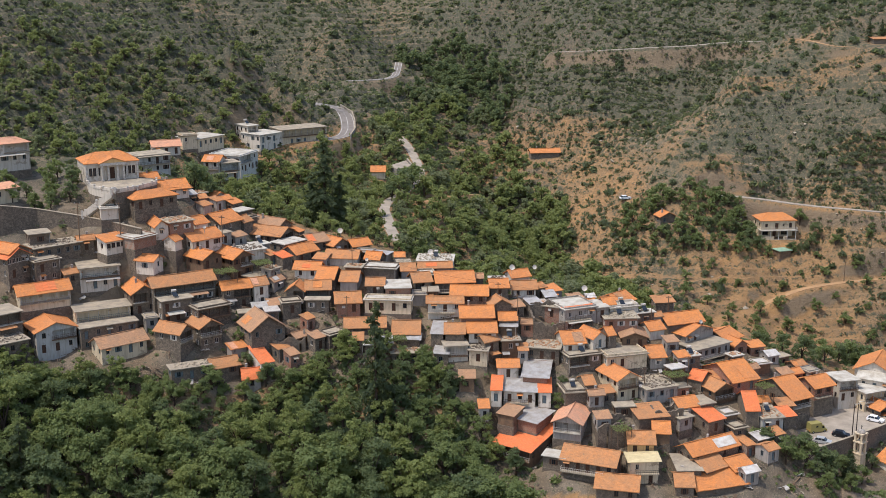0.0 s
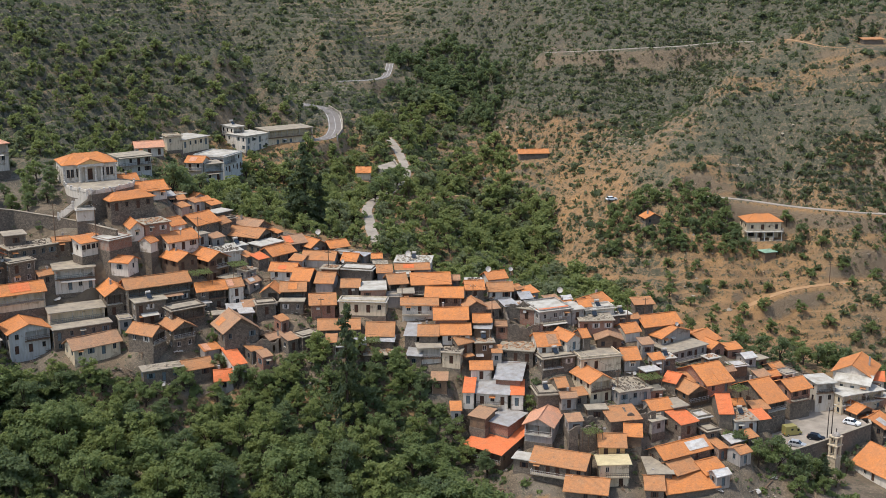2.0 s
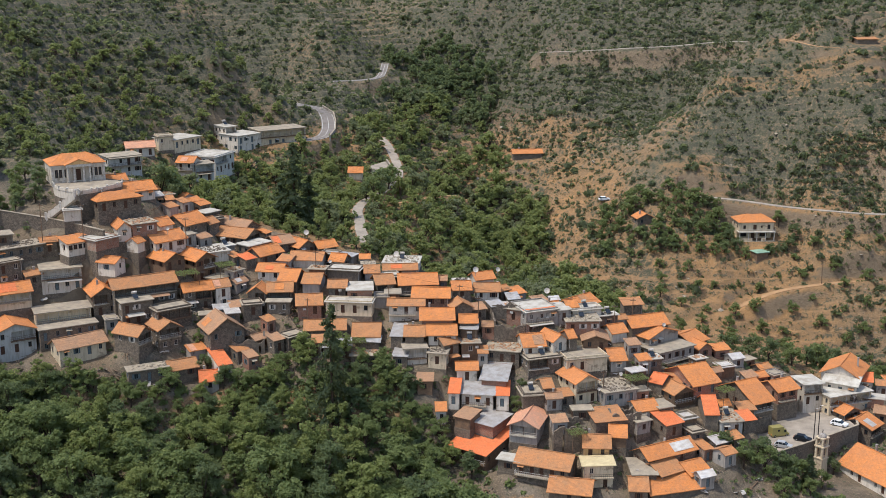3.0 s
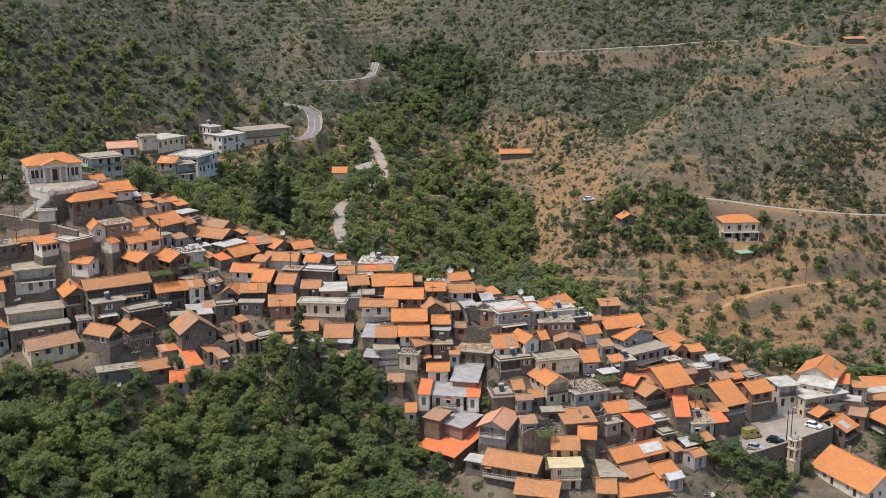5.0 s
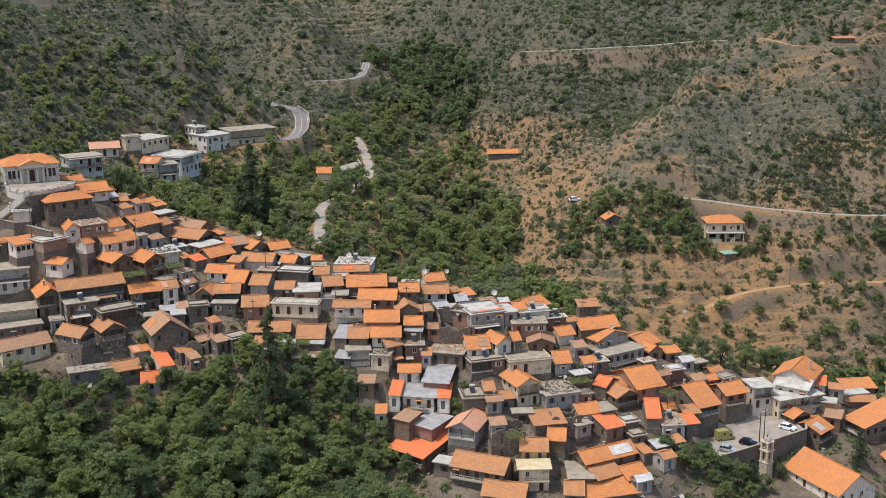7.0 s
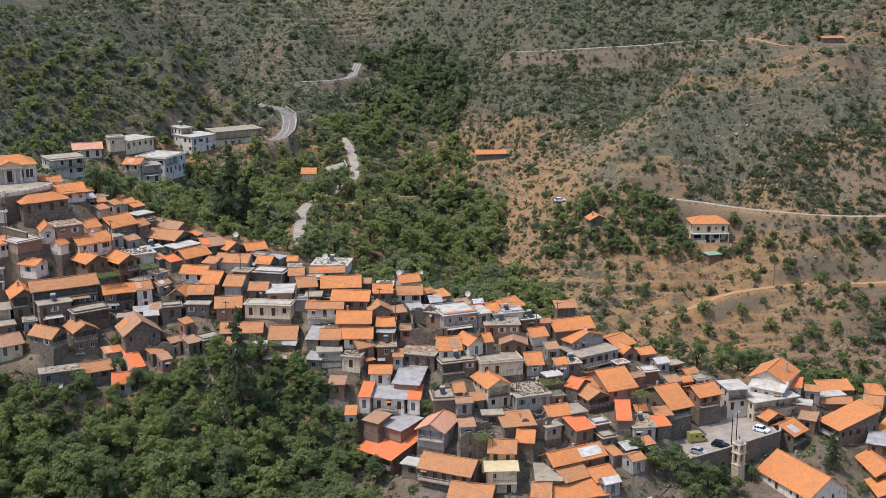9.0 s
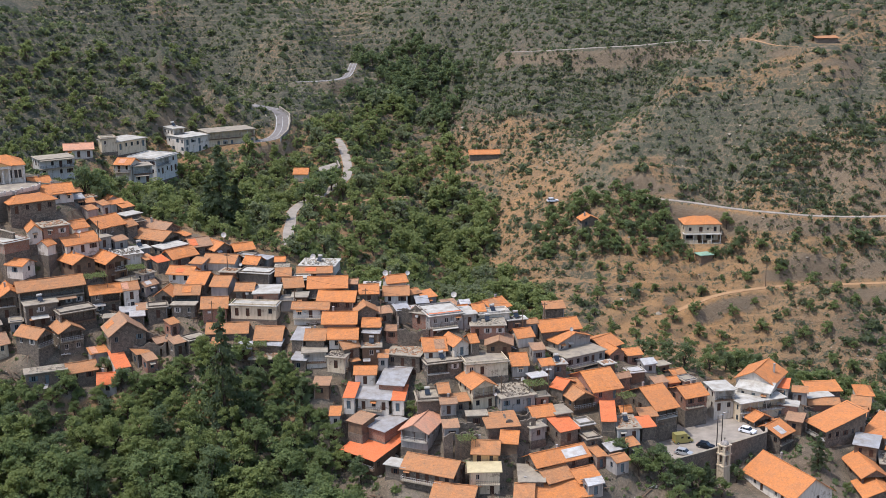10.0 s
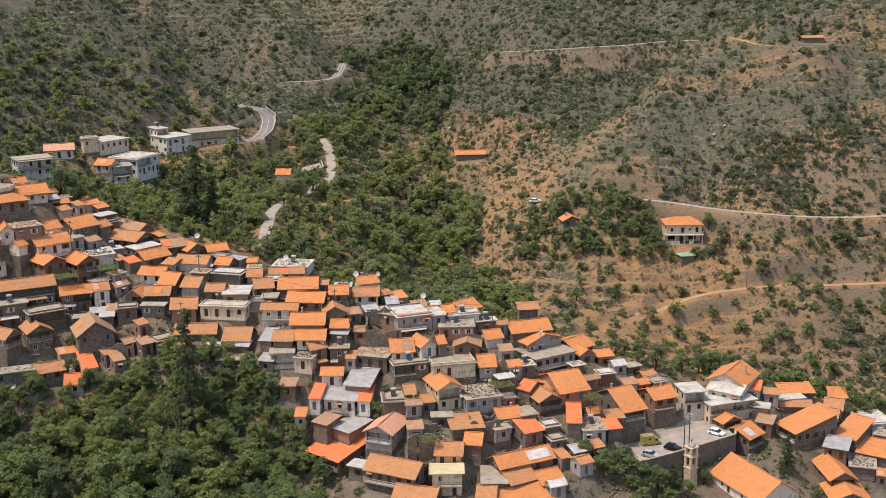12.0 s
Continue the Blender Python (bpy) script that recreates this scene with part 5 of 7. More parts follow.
    for m, (a0, a1, b0, b1, what) in fits:
        ww, hh = round(a1 - a0, 2), round(b1 - b0, 2)
        at = m @ Matrix.Translation(((a0 + a1) / 2, 0.04, b0))
        if what == "gallery":
            at = m @ Matrix.Translation((a0, 0.0, b0))
            s = Shape()
            s.box(-0.25, -0.55, -0.18, ww + 0.25, 0.4, -0.004 + 0.03)
            b = part("gallery_floor", s, rng.choice(("c", "w", "wood")), e, at=at)
            b2 = railing(b, -0.2, ww + 0.2, -0.5, -0.01, 0.03, rng.choice(("iron", "frame", "wood", "blue")), rng)
            for k in range(max(2, int(ww / 2.4)) + 1):
                px = 0.1 + (ww - 0.32) * k / max(2, int(ww / 2.4))
                s = Shape()
                s.box(px, 0.05, 0.03, px + 0.12, 0.17, hh)
                part("post", s, "brown" if wall in ROUGH else "frame", b)
        elif what == "door":
            dm, fm = door_meshes(ww, hh, trim if trim != "frame" else "brown")
            ob = part("door", dm, None, e, at=at)
            part("door_frame", fm, None, ob)
        else:
            fm, gm, sm, tm = window_meshes(ww, hh, trim, wall in ROUGH)
            ob = part("window", fm, None, e, at=at)
            part("pane", gm, None, ob)
            if wall not in ROUGH:
                part("sill", sm, None, ob)
            if rng.random() < 0.3 and "v" not in extra:
                part("shutter", tm, None, ob)
                part("shutter", tm, None, ob, at=Matrix.Translation((-1.5 * ww - 0.06, 0, 0)))
    s = Shape()
    X, Y0, Y1 = width / 2, 0.0, depth + over
    if kind == "G":
        mid, drop = (y0 + y0 + d) / 2, rise * over / max(d / 2, 0.1)
        roof_slope(s, [(-X, Y0, H - drop), (X, Y0, H - drop), (X, mid, H + rise), (-X, mid, H + rise)], rng)
        roof_slope(s, [(X, Y1, H - drop), (-X, Y1, H - drop), (-X, mid, H + rise), (X, mid, H + rise)], rng)
    elif kind == "F":
        drop = rise * over / max(w / 2, 0.1)
        roof_slope(s, [(-X, Y1, H - drop), (-X, Y0, H - drop), (0, Y0, H + rise), (0, Y1, H + rise)], rng)
        roof_slope(s, [(X, Y0, H - drop), (X, Y1, H - drop), (0, Y1, H + rise), (0, Y0, H + rise)], rng)
    elif kind == "S":
        roof_slope(s, [(-X, Y0, H + 0.06), (X, Y0, H + 0.06), (X, Y1, H + rise + 0.1), (-X, Y1, H + rise + 0.1)], rng, 0.1)
    elif kind == "H":
        mid, r = Y1 / 2, min(Y1 / 2, X * 0.8)
        p, q = (-X + r, mid, H + rise), (X - r, mid, H + rise)
        for quad in ([(-X, Y0, H), (X, Y0, H), q, p], [(X, Y1, H), (-X, Y1, H), p, q], [(X, Y0, H), (X, Y1, H), q, q], [(-X, Y1, H), (-X, Y0, H), p, p]):
            roof_slope(s, quad, rng)
    else:
        s.slab([(-X - 0.4, -0.55, H + 0.14), (X + 0.4, -0.55, H + 0.14), (X + 0.4, Y1 + 0.2, H + 0.14), (-X - 0.4, Y1 + 0.2, H + 0.14)], 0.2)
        if rng.random() < 0.35 and "k" not in extra:
            t, g = 0.16, H + 0.144
            hgt = g + rng.uniform(0.2, 0.55)
            ps = Shape()
            for b in ((-X, 0, X, t), (-X, Y1 - t, X, Y1), (-X, t, -X + t, Y1 - t), (X - t, t, X, Y1 - t)):
                ps.box(b[0], b[1], g, b[2], b[3], hgt)
            part("parapet", ps, wall if wall != "wood" else "c", e)
    rf = part("roof", s, roof, e)
    if kind in "GF" and roof in "ortdp":
        c = Shape()
        ends = ((-X, mid, H + rise), (X, mid, H + rise)) if kind == "G" else ((0, Y0, H + rise), (0, Y1, H + rise))
        c.tube(*[(p[0], p[1], p[2] + 0.02) for p in ends], 0.11, n=6)
        part("ridge_cap", c, roof, rf)
    if kind in "GFH" and rng.random() < 0.22:
        c = Shape()
        cx, cy = rng.uniform(-0.3, 0.3) * width, rng.uniform(0.55, 0.8) * depth
        c.box(cx - 0.22, cy - 0.22, H, cx + 0.22, cy + 0.22, H + rise + 0.6)
        c.box(cx - 0.28, cy - 0.28, H + rise + 0.604, cx + 0.28, cy + 0.28, H + rise + 0.7)
        part("chimney", c, "grey", rf)
    if "b" in extra and H > 3.2:
        z = H - storey - 0.05
        f = rng.choice((1.0, 0.8, 0.6))
        b0, b1 = (x0, x0 + w * f) if rng.random() < 0.5 else (x0 + w * (1 - f), x0 + w)
        s = Shape()
        s.box(b0, y0 - 1.15, z - 0.16, b1, y0 - 0.004, z)
        b = part("balcony", s, "c", e, "projecting concrete balcony slab")
        railing(b, b0, b1, y0 - 1.15, y0 - 0.004, z + 0.004, rng.choice(("iron", "frame", "wood")), rng)
        if kind in "GT" and f == 1.0:
            for px in (b0 + 0.05, (b0 + b1) / 2, b1 - 0.17):
                c = Shape()
                c.box(px, y0 - 1.1, z + 1.0, px + 0.12, y0 - 0.98, H - 0.15)
                part("post", c, "wood" if wall in ("stone", "wood") else "frame", b)
            c = Shape()
            c.slab([(b0, y0 - 1.35, H - 0.25), (b1, y0 - 1.35, H - 0.25), (b1, y0 - 0.01, H - 0.02), (b0, y0 - 0.01, H - 0.02)], 0.07)
            part("balcony_roof", c, roof if kind == "G" else "c", b)
    if number < 900:
        lean_ons(e, rng, w, x0, y0, H, wall_h, fits, gallery)
    if number < 900 and kind in "GS" and roof in "otdp" and rng.random() < 0.16:
        # a sheet of tin or newer tiles laid over part of the old roof
        run = (d / 2 if kind == "G" else Y1)
        u0, v0 = rng.uniform(-0.48, 0.05) * width, 0.02
        u1, v1 = u0 + rng.uniform(0.25, 0.42) * width, rng.uniform(0.45, 0.97)
        lift = 0.10 if kind == "G" else 0.20
        top = [(u, y0 * (kind == "G") + run * v, H + rise * v + lift) for u, v in ((u0, v0), (u1, v0), (u1, v1), (u0, v1))]
        s = Shape()
        s.slab(top, 0.05, [(0, 0), (u1 - u0, 0), (u1 - u0, 2), (0, 2)])
        part("roof_sheet", s, rng.choice(("m", "o", "p", "d", "t", "r")), rf)
    if "k" in extra:
        s = Shape()
        for _ in range(int(14 + width * depth * 1.7)):
            px, py, r = rng.uniform(-X + 0.3, X - 0.3), rng.uniform(0.3, Y1 - 0.3), rng.uniform(0.06, 0.24)
            q = Matrix.Translation((px, py, H + 0.14 + r * 0.25)) @ pose(0, 0, 0, rng.uniform(-30, 30), rng.uniform(-30, 30), rng.uniform(0, 180))
            lx, ly, lz = r * rng.uniform(0.6, 2.2), r, r * rng.uniform(0.25, 0.6)
            pts = [q @ Vector((sx * lx, sy * ly, sz * lz)) for sx, sy, sz in ((-1, -1, -1), (1, -1, -1), (1, 1, -1), (-1, 1, -1), (-1, -1, 1), (1, -1, 1), (1, 1, 1), (-1, 1, 1))]
            for f in ((0, 3, 2, 1), (4, 5, 6, 7), (0, 1, 5, 4), (1, 2, 6, 5), (2, 3, 7, 6), (3, 0, 4, 7)):
                s.face([pts[i] for i in f])
        part("rubble", s, rng.choice(("c", "stone", "d")), e, "loose stones and broken tiles")["kind"] = "stuff"
    return e

# ---- ground, roads and houses ----
LEVELS += [(-90, 326, 55.2, 9), (-86, 318, 54.6, 7), (-97, 318, 54.6, 5), (112, 262, -8.3, 9), (102, 263, -8.4, 6), (118, 408, 18.2, 8), (172, 471, 80.5, 8), (-15, 432, 38.6, 5), (-91, 299, 47.5, 3.5), (-82, 299, 48.5, 3.5), (-98, 306, 51, 4), (-113, 293, 43, 4), (-104, 296, 42, 4), (-95, 295, 41.5, 4), (-85, 292, 41, 3)]
build_ground()
for _name, (_width, _mat, _line) in ROADS.items():
    build_road(_name, _width, _mat, _line)
_s = Shape()
_s.slab([(x, y, 0.32) for x, y, _ in LOT], 0.4)
tagged(new("parking_square", _s.mesh("parking_square", "pale_road")), "dusty pale concrete village parking square", "pavement", kind="structure")
for _n, _row in enumerate(PLANS):
    _e = house(*_row, _n)
    if _n >= HOUSES:
        _e.name = "outbuilding"
        tagged(_e, category="outbuilding", group="village outbuildings")


# ---- the school on its terrace ----
def school():
    e = thing("school", pose(-89.9, 317.7, 55.3, 0, 0, 28), "neoclassical school with a hipped orange roof and a pedimented portico", "school")
    W, D, H = 14.2, 10.5, 4.7
    s = Shape()
    wins = [(0.9 + k * 1.05, 1.75 + k * 1.05, 1.3, 3.5, "window") for k in range(3)] + [(W - 3.85 + k * 1.05, W - 3.0 + k * 1.05, 1.3, 3.5, "window") for k in range(3)]
    door = (W / 2 - 0.65, W / 2 + 0.65, 0.3, 3.4, "door")
    m = Matrix.Translation((-W / 2, 0, -1.0))
    lift = lambda h: (h[0], h[1], h[2] + 1.0, h[3] + 1.0, h[4])  # noqa: E731
    holes = [lift(h) for h in wins + [door]]
    wall_side(s, W, 0, H + 1.0, holes, m)
    side = [(1.5 + k * 2.6, 2.5 + k * 2.6, 2.3, 4.4, "window") for k in range(3)]
    wall_side(s, D, 0, H + 1, side, Matrix.Translation((W / 2, 0, -1)) @ pose(0, 0, 0, 0, 0, 90))
    wall_side(s, W, 0, H + 1, [], Matrix.Translation((W / 2, D, -1)) @ pose(0, 0, 0, 0, 0, 180))
    wall_side(s, D, 0, H + 1, side, Matrix.Translation((-W / 2, D, -1)) @ pose(0, 0, 0, 0, 0, 270))
    part("wall", s, "white", e)
    for mm, hs in ((m, holes), (Matrix.Translation((W / 2, 0, -1)) @ pose(0, 0, 0, 0, 0, 90), side)):
        for h in hs:
            at = mm @ Matrix.Translation(((h[0] + h[1]) / 2, 0.04, h[2]))
            if h[4] == "door":
                dm, fm = door_meshes(1.3, 3.1, "brown")
                part("door_frame", fm, None, part("door", dm, None, e, at=at))
            else:
                fm, gm, sm, _t = window_meshes(round(h[1] - h[0], 2), round(h[3] - h[2], 2), "brown")
                w = part("window", fm, None, e, at=at)
                part("pane", gm, None, w)
                part("sill", sm, None, w)
    for x in (-2.9, -1.25, 1.25, 2.9):
        c = Shape()
        c.tube((x, -1.0, 0.25), (x, -1.0, H - 0.75), 0.3, 0.25, 12)
        c.box(x - 0.4, -1.4, 0.0, x + 0.4, -0.6, 0.25)
        c.box(x - 0.38, -1.38, H - 0.75, x + 0.38, -0.62, H - 0.55)
        part("column", c, "frame", e, "white round portico column")
    for x in (-W / 2, W / 2 - 0.5, -4.2, 3.7):
        c = Shape()
        c.box(x, -0.12, -0.5, x + 0.5, -0.004, H - 0.25)
        part("pilaster", c, "frame", e)
    c = Shape()
    c.box(-W / 2 - 0.25, -0.25, H - 0.25, W / 2 + 0.25, -0.008, H + 0.15)
    c.box(-3.5, -1.5, H - 0.546, 3.5, -0.26, H + 0.15)
    part("cornice", c, "frame", e, "moulded white cornice")
    p = Shape()
    for y0, y1 in ((-1.45, -1.2),):
        p.face([(-3.5, y0, H + 0.16), (3.5, y0, H + 0.16), (0, y0, H + 1.35)])
    part("pediment", p, "ochre", e, "triangular pediment with a red-ochre field")
    rng = random.Random(4)
    r = Shape()
    X, z = W / 2 + 0.4, H + 0.17
    a, b = (-3.2, D / 2, z + 2.3), (3.2, D / 2, z + 2.3)
    for q in ([(-X, -0.4, z), (X, -0.4, z), b, a], [(X, D + 0.4, z), (-X, D + 0.4, z), a, b], [(X, -0.4, z), (X, D + 0.4, z), b, b], [(-X, D + 0.4, z), (-X, -0.4, z), a, a]):
        roof_slope(r, q, rng)
    roof_slope(r, [(-3.8, 2.6, z), (-3.8, -1.6, z), (0, -1.6, z + 1.4), (0, 2.6, z + 1.4)], rng)
    roof_slope(r, [(3.8, -1.6, z), (3.8, 2.6, z), (0, 2.6, z + 1.4), (0, -1.6, z + 1.4)], rng)
    part("roof", r, "o", e)
    return e


school()
_edge = [(-97.5, 321), (-96.0, 314), (-93.6, 308.4), (-91.4, 305.6), (-84.6, 300.6), (-80.9, 304.2), (-76.7, 312), (-77.6, 316), (-80, 319.4)]
_t = thing("school_terrace", Matrix(), "white-walled terrace with a low parapet in front of the school", "terrace")
_s = Shape()
_deck = Shape()
_deck.face([(x, y, 55.25) for x, y in _edge])
part("terrace_deck", _deck, "c", _t, "worn grey concrete deck")
_low = Shape()
for (_x0, _y0), (_x1, _y1) in zip(_edge, _edge[1:]):
    _m = 53.2 if _x0 < -86 else 54.9
    _s.face([(_x0, _y0, _m), (_x1, _y1, _m), (_x1, _y1, 55.25), (_x0, _y0, 55.25)])
    _low.face([(_x0, _y0, 44), (_x1, _y1, 44), (_x1, _y1, _m), (_x0, _y0, _m)])
part("terrace_body", _s, "white", _t)
part("terrace_footing", _low, "stone", _t, "dark rubble stone footing")
for (_x0, _y0), (_x1, _y1) in list(zip(_edge, _edge[1:]))[1:7]:
    _d = Vector((_x1 - _x0, _y1 - _y0, 0))
    _n = Vector((-_d.y, _d.x, 0)).normalized() * 0.12
    _s = Shape()
    _q = [Vector((_x0, _y0, 56)) - _n, Vector((_x1, _y1, 56)) - _n, Vector((_x1, _y1, 56)) + _n, Vector((_x0, _y0, 56)) + _n]
    _s.slab([tuple(v) for v in _q], 0.72)
    part("parapet", _s, "white", _t)
    for _k in range(int(_d.length / 3.6) + 1):
        _p = Vector((_x0, _y0, 0)) + _d * min(0.97, _k * 3.6 / _d.length)
        _s = Shape()
        _s.box(_p.x - 0.22, _p.y - 0.22, 55.2, _p.x + 0.22, _p.y + 0.22, 56.2)
        _s.box(_p.x - 0.28, _p.y - 0.28, 56.204, _p.x + 0.28, _p.y + 0.28, 56.3)
        part("parapet_post", _s, "frame", _t)


def stairway(top, foot, width, label):
    """A straight flight with a parapet on either side."""
    a, b = Vector(top), Vector(foot)
    run = Vector((b.x - a.x, b.y - a.y, 0))
    n = max(3, round((a.z - b.z) / 0.18))
    d, side = run / n, Vector((-run.y, run.x, 0)).normalized() * width / 2
    e = thing("stairway", Matrix(), label, "stairs")
    for k in range(n):
        p, q, z = a + d * k, a + d * (k + 1), a.z - (a.z - b.z) * (k + 1) / n
        s = Shape()
        c = [p - side, q - side, q + side, p + side]
        s.slab([(v.x, v.y, z) for v in c], 1.4)
        part("step", s, "c", e)
    for m in (-1, 1):
        s = Shape()
        o = side * 1.1 * m
        w = side.normalized() * 0.12
        s.slab([tuple(v) for v in (a + o - w + Vector((0, 0, 0.9)), b + o - w + Vector((0, 0, 0.9)), b + o + w + Vector((0, 0, 0.9)), a + o + w + Vector((0, 0, 0.9)))], 1.9)
        part("parapet", s, "white", e)
        for f in (0.0, 0.5, 1.0):
            c = a.lerp(b, f) + o
            s = Shape()
            s.box(c.x - 0.25, c.y - 0.25, c.z - 0.5, c.x + 0.25, c.y + 0.25, c.z + 1.35)
            part("post", s, "frame", e)


stairway((-85.0, 299.8, 55.2), (-93.4, 301.2, 49.0), 1.8, "white-edged stone stairway down from the school terrace")
retaining_wall([(-124, 294, 53.4), (-113.1, 298, 52.1), (-106, 302, 50.5), (-93.6, 300.6, 48.9), (-85, 297.5, 48), (-76.8, 294, 47)], [42, 42, 42, 40, 39, 39], 0.7, "stone", "long grey stone retaining wall with a pale coping")
retaining_wall([(84, 267, 0.95), (89.0, 262.0, 0.95), (98.4, 268.1, 0.95), (113.6, 278.9, 0.95), (114.8, 285, 0.95)], [-9.5, -10, -10, -10, -9], 0.5, "stone", "high dark stone wall holding up the parking square")
retaining_wall([(-19.5, 425.5, 39.4), (-16.6, 423.0, 39.4), (-13, 426.5, 39.4), (-11.6, 433, 39.4), (-13.5, 440, 40.4)], [35, 34, 34, 35, 37], 0.4, "grey", "curved grey wall round a small concrete yard")
retaining_wall([(-34.6, 440, 49.3), (-33.6, 450, 50.4), (-34.4, 460, 52.2), (-36, 468.5, 54.3), (-41, 474, 56.4)], [44, 45, 47, 49, 52], 0.4, "grey", "curved concrete parapet along the upper road")
_s = Shape()
_s.slab([(-19, 426, 39.0), (-16.4, 423.4, 39.0), (-13.2, 427, 39.0), (-12, 433, 39.0), (-14, 440, 39.6), (-19, 432, 39.3)], 1.2)
tagged(new("yard", _s.mesh("yard", "pale_road")), "small pale concrete yard above the lower road", "pavement", kind="structure")

# ---- the church, its bell tower and the hillside villa ----
_e = house(110.4, 262.0, -5.0, 18.4, 12, -62, "G", 3.8, 3.3, "o", "white", "", 901)
_e.name = "church"
tagged(_e, "low white church under a steep bright orange tile roof", "church")
del _e["group"]


def villa():
    """Upper floor carried forward on posts over an open ground-floor verandah, under a hipped roof."""
    e = thing("villa", pose(117.0, 402.5, 18.2, 0, 0, 4), "two-storey cream villa with hipped orange roof over an open verandah", "villa")
    W, D, Z, H = 12.0, 9.0, 3.3, 6.6
    s = Shape()
    up = [(1.4, 2.3, Z + 0.9, Z + 2.1, "window"), (4.9, 6.1, Z + 0.3, Z + 2.3, "door"), (7.6, 8.2, Z + 1.2, Z + 1.9, "window"), (9.9, 10.9, Z + 0.6, Z + 2.3, "window")]
    low = [(1.0, 3.4, 0.9, 2.2, "window"), (5.0, 6.2, 0.1, 2.3, "door"), (8.0, 10.6, 0.9, 2.2, "window")]
    flank = [(1.6, 2.6, Z + 0.9, Z + 2.2, "window"), (5.6, 6.6, Z + 0.9, Z + 2.2, "window")]
    turns = [(Matrix.Translation((-W / 2, 0.6, 0)), W, Z, H, up), (Matrix.Translation((-W / 2, 3.0, 0)), W, -2.5, Z, low)]
    turns += [(Matrix.Translation((W / 2, 0.6, 0)) @ pose(0, 0, 0, 0, 0, 90), D - 0.6, Z, H, flank), (Matrix.Translation((-W / 2, D, 0)) @ pose(0, 0, 0, 0, 0, 270), D - 0.6, Z, H, flank)]
    turns += [(Matrix.Translation((W / 2, 3, 0)) @ pose(0, 0, 0, 0, 0, 90), D - 3, -2.5, Z, []), (Matrix.Translation((-W / 2, D, 0)) @ pose(0, 0, 0, 0, 0, 270), D - 3, -2.5, Z, []), (Matrix.Translation((W / 2, D, 0)) @ pose(0, 0, 0, 0, 0, 180), W, -2.5, H, [])]
    for m, length, z0, z1, holes in turns:
        wall_side(s, length, z0, z1, holes, m)
        for h in holes:
            at = m @ Matrix.Translation(((h[0] + h[1]) / 2, 0.04, h[2]))
            w, t = round(h[1] - h[0], 2), round(h[3] - h[2], 2)
            if h[4] == "door":
                dm, fm = door_meshes(w, t, "brown")
                part("door_frame", fm, None, part("door", dm, None, e, at=at))
            else:
                fm, gm, sm, _t = window_meshes(w, t, "brown")
                ob = part("window", fm, None, e, at=at)
                part("pane", gm, None, ob)
                part("sill", sm, None, ob)
    part("wall", s, "cream", e)
    s = Shape()
    s.box(-W / 2 - 0.5, -0.9, Z - 0.22, W / 2 + 0.5, 3.0, Z - 0.004)
    b = part("balcony", s, "w", e, "white balcony slab along the whole front")
    railing(b, -W / 2 - 0.5, W / 2 + 0.5, -0.9, 0.55, Z, "frame", random.Random(2))
    s = Shape()
    s.box(-W / 2 - 0.5, -0.9, -2.5, W / 2 + 0.5, 2.99, 0.0)
    part("verandah_floor", s, "c", e)
    for k in range(5):
        s = Shape()
        px = -W / 2 - 0.2 + (W + 0.1) * k / 4
        s.box(px, -0.7, 0.004, px + 0.25, -0.45, Z - 0.224)
        part("post", s, "frame", e)
    for x0, x1 in ((-W / 2, -W / 2 + 4.4), (1.6, 3.0)):
        s = Shape()
        s.box(x0, -0.62, 0.004, x1, -0.5, 1.15)
        part("low_wall", s, "cream", e)
    rng, r = random.Random(4), Shape()
    X, z = W / 2 + 0.6, H + 0.02
    a, c = (-2.6, D / 2, z + 2.1), (2.6, D / 2, z + 2.1)
    for q in ([(-X, 0, z), (X, 0, z), c, a], [(X, D + 0.6, z), (-X, D + 0.6, z), a, c], [(X, 0, z), (X, D + 0.6, z), c, c], [(-X, D + 0.6, z), (-X, 0, z), a, a]):
        roof_slope(r, q, rng)
    part("roof", r, "o", e)
    return e


villa()
_e = house(172.5, 469, 82.6, 9, 5, 3, "S", 0.6, 2.4, "t", "stone", "", 903)
tagged(_e, "low hilltop house with a terracotta roof")


